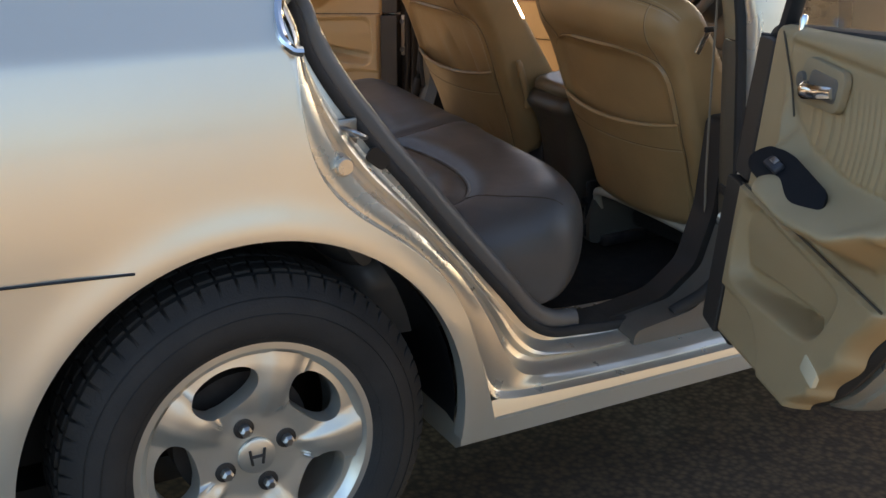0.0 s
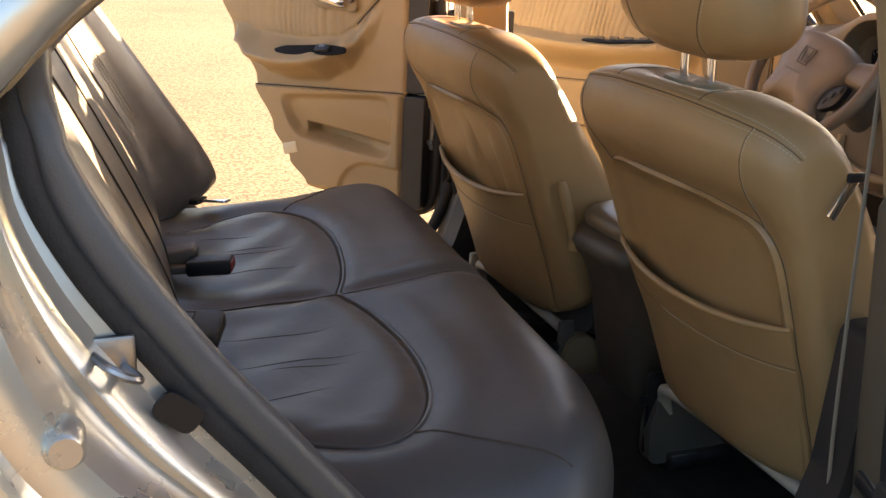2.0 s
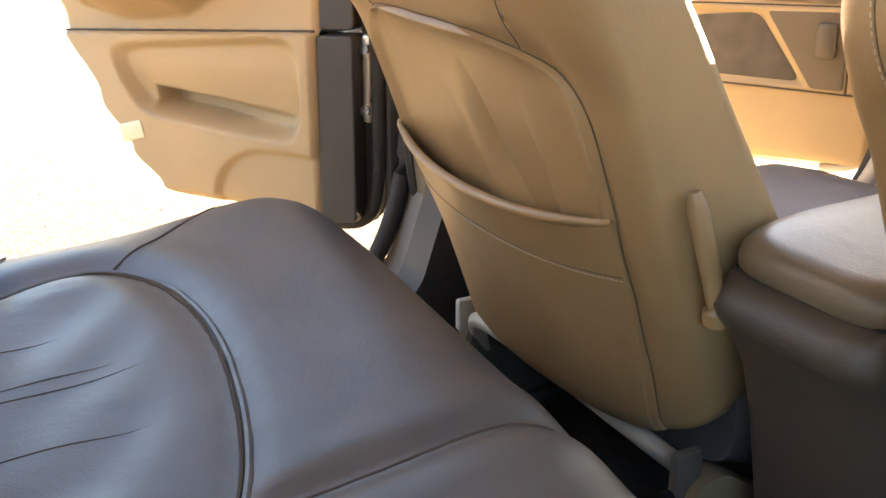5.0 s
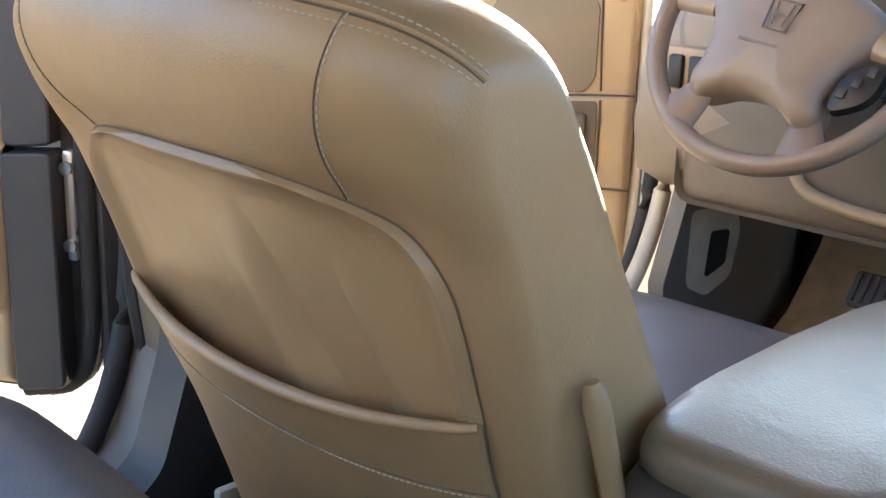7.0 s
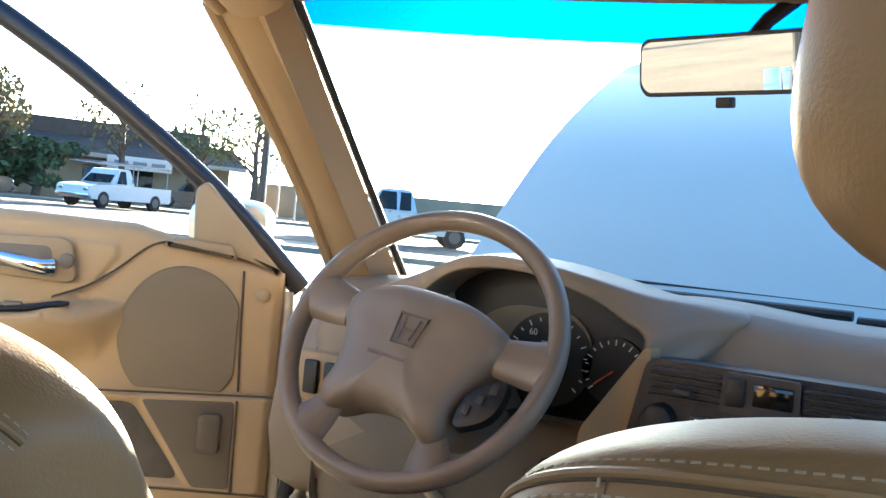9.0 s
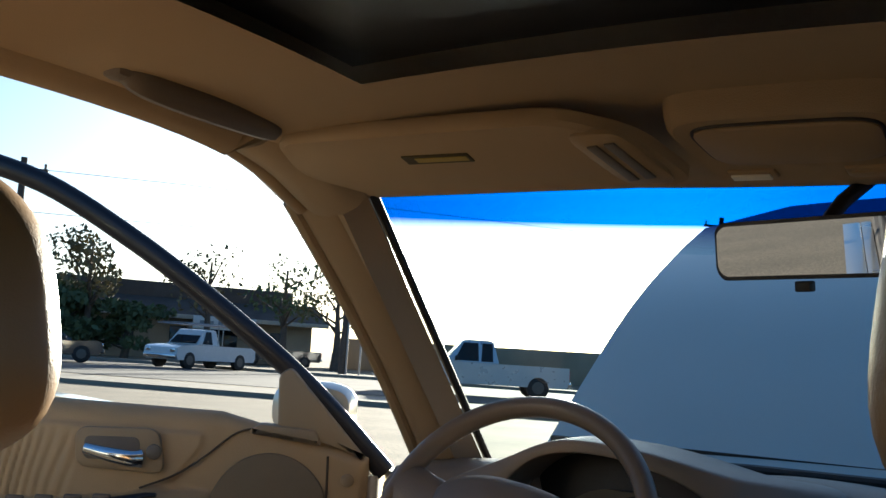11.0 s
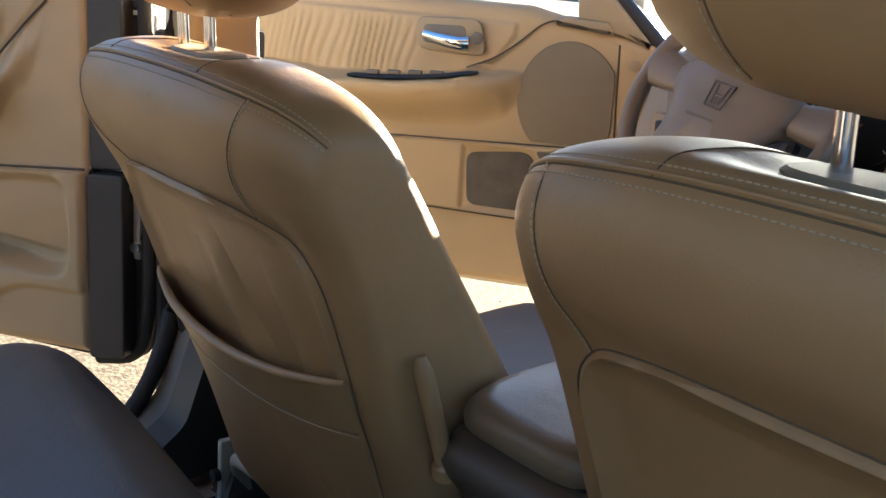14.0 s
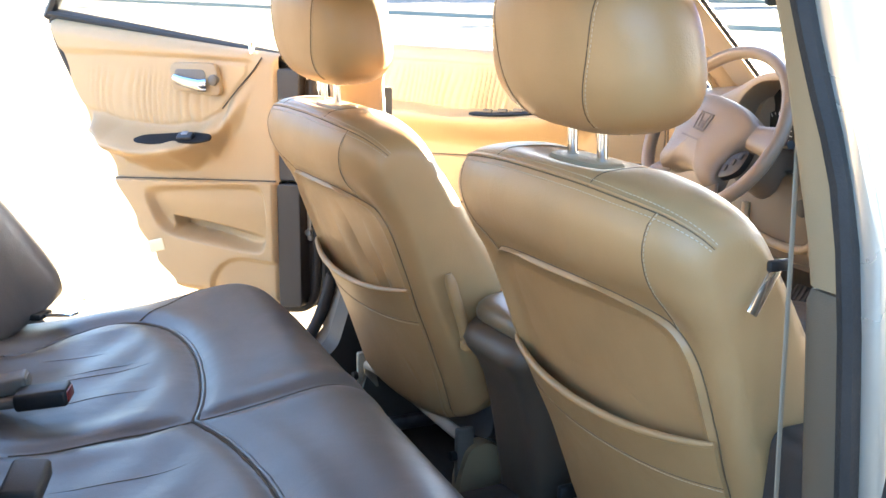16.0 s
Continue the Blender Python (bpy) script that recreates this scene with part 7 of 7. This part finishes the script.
def palm(x, y, h, seed):
    rng = random.Random(seed)
    t = thing("palm_tree", "shaggy fan palm with a brown skirt", "tree", m=Matrix.Translation((x, y, 0)))
    part("trunk", tube([(0, 0, -0.1), (0.05, 0, h * 0.4), (0, 0.05, h * 0.86)], [0.2, 0.17, 0.16], 10), BARK, t)
    for k in range(34):
        a, e = rng.uniform(0, 6.28), rng.uniform(-0.9, 1.2)
        r = rng.uniform(0.9, 1.5)
        d = Vector((math.cos(a) * math.cos(e), math.sin(a) * math.cos(e), math.sin(e)))
        side = d.cross(Vector((0, 0, 1))).normalized()
        base = Vector((0, 0.05, h * 0.86))
        bm = bmesh.new()
        for j in range(7):
            f = (j - 3) / 3
            tip = base + d * r + side * f * 0.55 + Vector((0, 0, -0.25 - 0.15 * abs(f)))
            mid = base + d * r * 0.55 + side * f * 0.22
            bm.faces.new([bm.verts.new(base + d * 0.3), bm.verts.new(mid + side * 0.05), bm.verts.new(tip), bm.verts.new(mid - side * 0.05)])
        part("frond", bm, LEAF if e > -0.2 else LEAF_DRY, t)


palm(-36.8, 47.9, 6.3, 11)

# poles and the empty billboard frame
def utility_pole(x, y, h, label):
    t = thing("utility_pole", label, "utility pole", "utility poles", Matrix.Translation((x, y, 0)))
    part("pole", tube([(0, 0, -0.1), (0, 0, h)], [0.17, 0.12], 10), BARK, t)
    part("crossarm", box((0, 0, h - 0.45), (1.8, 0.1, 0.12), 0.01, Matrix.Rotation(radians(40), 4, "Z")), BARK, t)
    part("transformer", tube([(0.3, 0, h - 2.6), (0.3, 0, h - 1.9)], 0.2, 12), STEEL, t)
    for sx in (-0.8, 0.0, 0.8):
        part("insulator", tube([(sx * 0.77, sx * 0.64, h - 0.4), (sx * 0.77, sx * 0.64, h - 0.2)], 0.05, 8), CONCRETE, t)
    return t


utility_pole(-36.0, 26.9, 7.6, "wooden utility pole with transformer and crossarm")
utility_pole(-19.5, 56.0, 9.2, "distant wooden utility pole beyond the wall")
for z0, z1, dy in ((7.2, 6.4, 0.0), (5.6, 5.2, 0.3)):
    w = thing("power_line", "thin dark overhead power line", "cable", "power lines", Matrix())
    part("wire", tube(smooth_path([(-85, -20 + dy, z0 + 1.0), (-60, 4 + dy, z0 - 0.4), (-36, 26.9 + dy, z0), (-10, 52, z1 - 0.2)], 6), 0.012, 5), BLACK, w)
bb = thing("billboard_frame", "empty steel billboard frame on three posts", "billboard", m=pose(-35.9, 48.4, 0, 0, 0, 37))
for x in (-0.8, -0.1, 0.8):
    part("post", tube([(x, 0, 0), (x, 0, 7.0)], 0.06, 8), STEEL, bb)
for a, b in (((-1.05, 5.45), (1.05, 5.45)), ((-1.05, 6.95), (1.05, 6.95)), ((-1.05, 5.45), (-1.05, 6.95)), ((1.05, 5.45), (1.05, 6.95))):
    part("rail", tube([(a[0], -0.05, a[1]), (b[0], -0.05, b[1])], 0.05, 8), STEEL, bb)


# ---------------------------------------------------------------- parked vehicles
def vehicle(name, label, m, paint, cab, length, width, belt, top, rack=False, bed=True):
    """A parked pickup or car: body, cabin, glass, wheels, lamps. x runs from nose to tail."""
    v = thing(name, label, "car" if not bed else "truck", "parked vehicles", m)
    hw = width / 2
    g = 0.38
    prof = [(0.0, 0.62), (0.05, 0.92), (0.25, 1.0), (cab[0] - 0.1, belt), (length - 0.02, belt), (length, 0.6), (length - 0.1, 0.42), (0.15, 0.40)]
    bm = bmesh.new()
    add_loft(bm, [[(x, s * hw, z - 0.03 * (abs(s) > 0.9)) for x, z in prof] for s in (-1, -0.94, 0.94, 1)])
    part("body", bm, paint, v, "", 30)
    cprof = [(cab[0], belt - 0.02), (cab[1], top - 0.04), (cab[1] + 0.15, top), (cab[2] - 0.12, top), (cab[2], top - 0.06), (cab[3], belt - 0.02)]
    bm = bmesh.new()
    add_loft(bm, [[(x, s * hw * (0.95 if z < top - 0.1 else 0.8), z) for x, z in cprof] for s in (-1, 1)])
    part("cabin", bm, paint, v, "", 30)
    xm = (cab[1] + cab[2]) / 2 + 0.1
    for s in (-1, 1):
        for x0, x1 in ((cab[0] + 0.30, xm - 0.06), (xm + 0.02, cab[3] - 0.20)):
            if x1 - x0 < 0.25:
                continue
            a, b = hw * 0.953, hw * 0.835
            bm = bmesh.new()
            sl = 0.28 if x0 < xm - 0.3 else 0.02
            pts = [(x0, s * a, belt + 0.02), (x1, s * a, belt + 0.02), (x1 - 0.04, s * (b + 0.01), top - 0.1), (x0 + sl, s * (b + 0.01), top - 0.1)]
            f = bm.faces.new([bm.verts.new(p) for p in pts])
            bmesh.ops.solidify(bm, geom=[f], thickness=0.012)
            part("side_window", bm, DARK_GLASS, v)
    for x0, x1 in ((cab[0] - 0.012, cab[1] - 0.012), (cab[3] + 0.012, cab[2] + 0.012)):
        bm = bmesh.new()
        f = bm.faces.new([bm.verts.new(p) for p in ((x0, -hw * 0.82, belt + 0.04), (x0, hw * 0.82, belt + 0.04), (x1, hw * 0.7, top - 0.09), (x1, -hw * 0.7, top - 0.09))])
        bmesh.ops.solidify(bm, geom=[f], thickness=0.012)
        part("windscreen" if x0 < 2 else "rear_window", bm, DARK_GLASS, v)
    for x in (0.85, length - 1.05):
        for s in (-1, 1):
            w = part("wheel", tube([(x, s * (hw - 0.22), g), (x, s * (hw - 0.02), g), (x, s * (hw + 0.005), g)], [g, g, g * 0.9], 28, 1.0), RUBBER, v, "black tyre")
            part("wheel_rim", tube([(x, s * (hw - 0.01), g), (x, s * (hw + 0.012), g), (x, s * (hw + 0.016), g)], [g * 0.55, g * 0.53, g * 0.3], 20), PLASTIC_TAUPE, w)
    for s in (-1, 1):
        part("headlight", box((0.03, s * hw * 0.75, 0.78), (0.08, 0.28, 0.16), 0.02), CHROME, v)
        part("tail_light", box((length - 0.01, s * hw * 0.9, 0.85), (0.06, 0.14, 0.3), 0.02), material("red_lens", (0.4, 0.02, 0.015), 0.25), v, "red tail light")
        part("wing_mirror", box((cab[0] + 0.35, s * (hw + 0.1), belt + 0.1), (0.1, 0.18, 0.16), 0.03), BLACK, v)
    part("bumper", box((0.0, 0, 0.52), (0.16, width * 0.96, 0.18), 0.04), CHROME if bed else paint, v)
    part("bumper", box((length, 0, 0.55), (0.16, width * 0.94, 0.16), 0.04), CHROME if bed else paint, v)
    if rack:
        for x in (cab[2] + 0.05, length - 0.25):
            for s in (-1, 1):
                part("rack_post", tube([(x, s * hw * 0.92, belt), (x, s * hw * 0.92, top + 0.22)], 0.025, 6), STEEL, v)
        for s in (-1, 1):
            part("rack_rail", tube([(0.6, s * hw * 0.92, top + 0.2), (length, s * hw * 0.92, top + 0.2)], 0.03, 6), STEEL, v)
        for k in range(9):
            x = 0.9 + (length - 1.1) * k / 8
            part("rack_bar", tube([(x, -hw * 0.92, top + 0.25), (x, hw * 0.92, top + 0.25)], 0.022, 6), STEEL, v)
    return v


def facing(x, y, fx, fy):
    """A pose on the ground whose x axis points along fx, fy."""
    return Matrix.Translation((x, y, 0)) @ Matrix.Rotation(math.atan2(fy, fx), 4, "Z")


vehicle("pickup_truck", "white work pickup with ladder rack on the street", facing(-36.6, 35.0, -0.05, 0.99), WHITE_PAINT, (1.35, 1.9, 2.6, 2.75), 5.2, 1.9, 1.08, 1.75, True)
vehicle("pickup_truck", "dark pickup parked before the office building", facing(-51.2, 55.5, 0.72, 0.69), DARK_PAINT, (1.35, 1.9, 2.8, 2.95), 5.2, 1.9, 1.08, 1.72)
vehicle("pickup_truck", "silver pickup standing beyond the lot", facing(-22.1, 32.5, 0.80, 0.60), SILVER_PAINT, (1.4, 1.95, 3.0, 3.2), 5.6, 1.95, 1.12, 1.85)
vehicle("sedan", "dark parked car beside the white pickup", facing(-38.5, 33.5, -0.62, -0.78), DARK_PAINT, (1.2, 1.9, 3.2, 3.9), 4.6, 1.78, 0.92, 1.42, False, False)
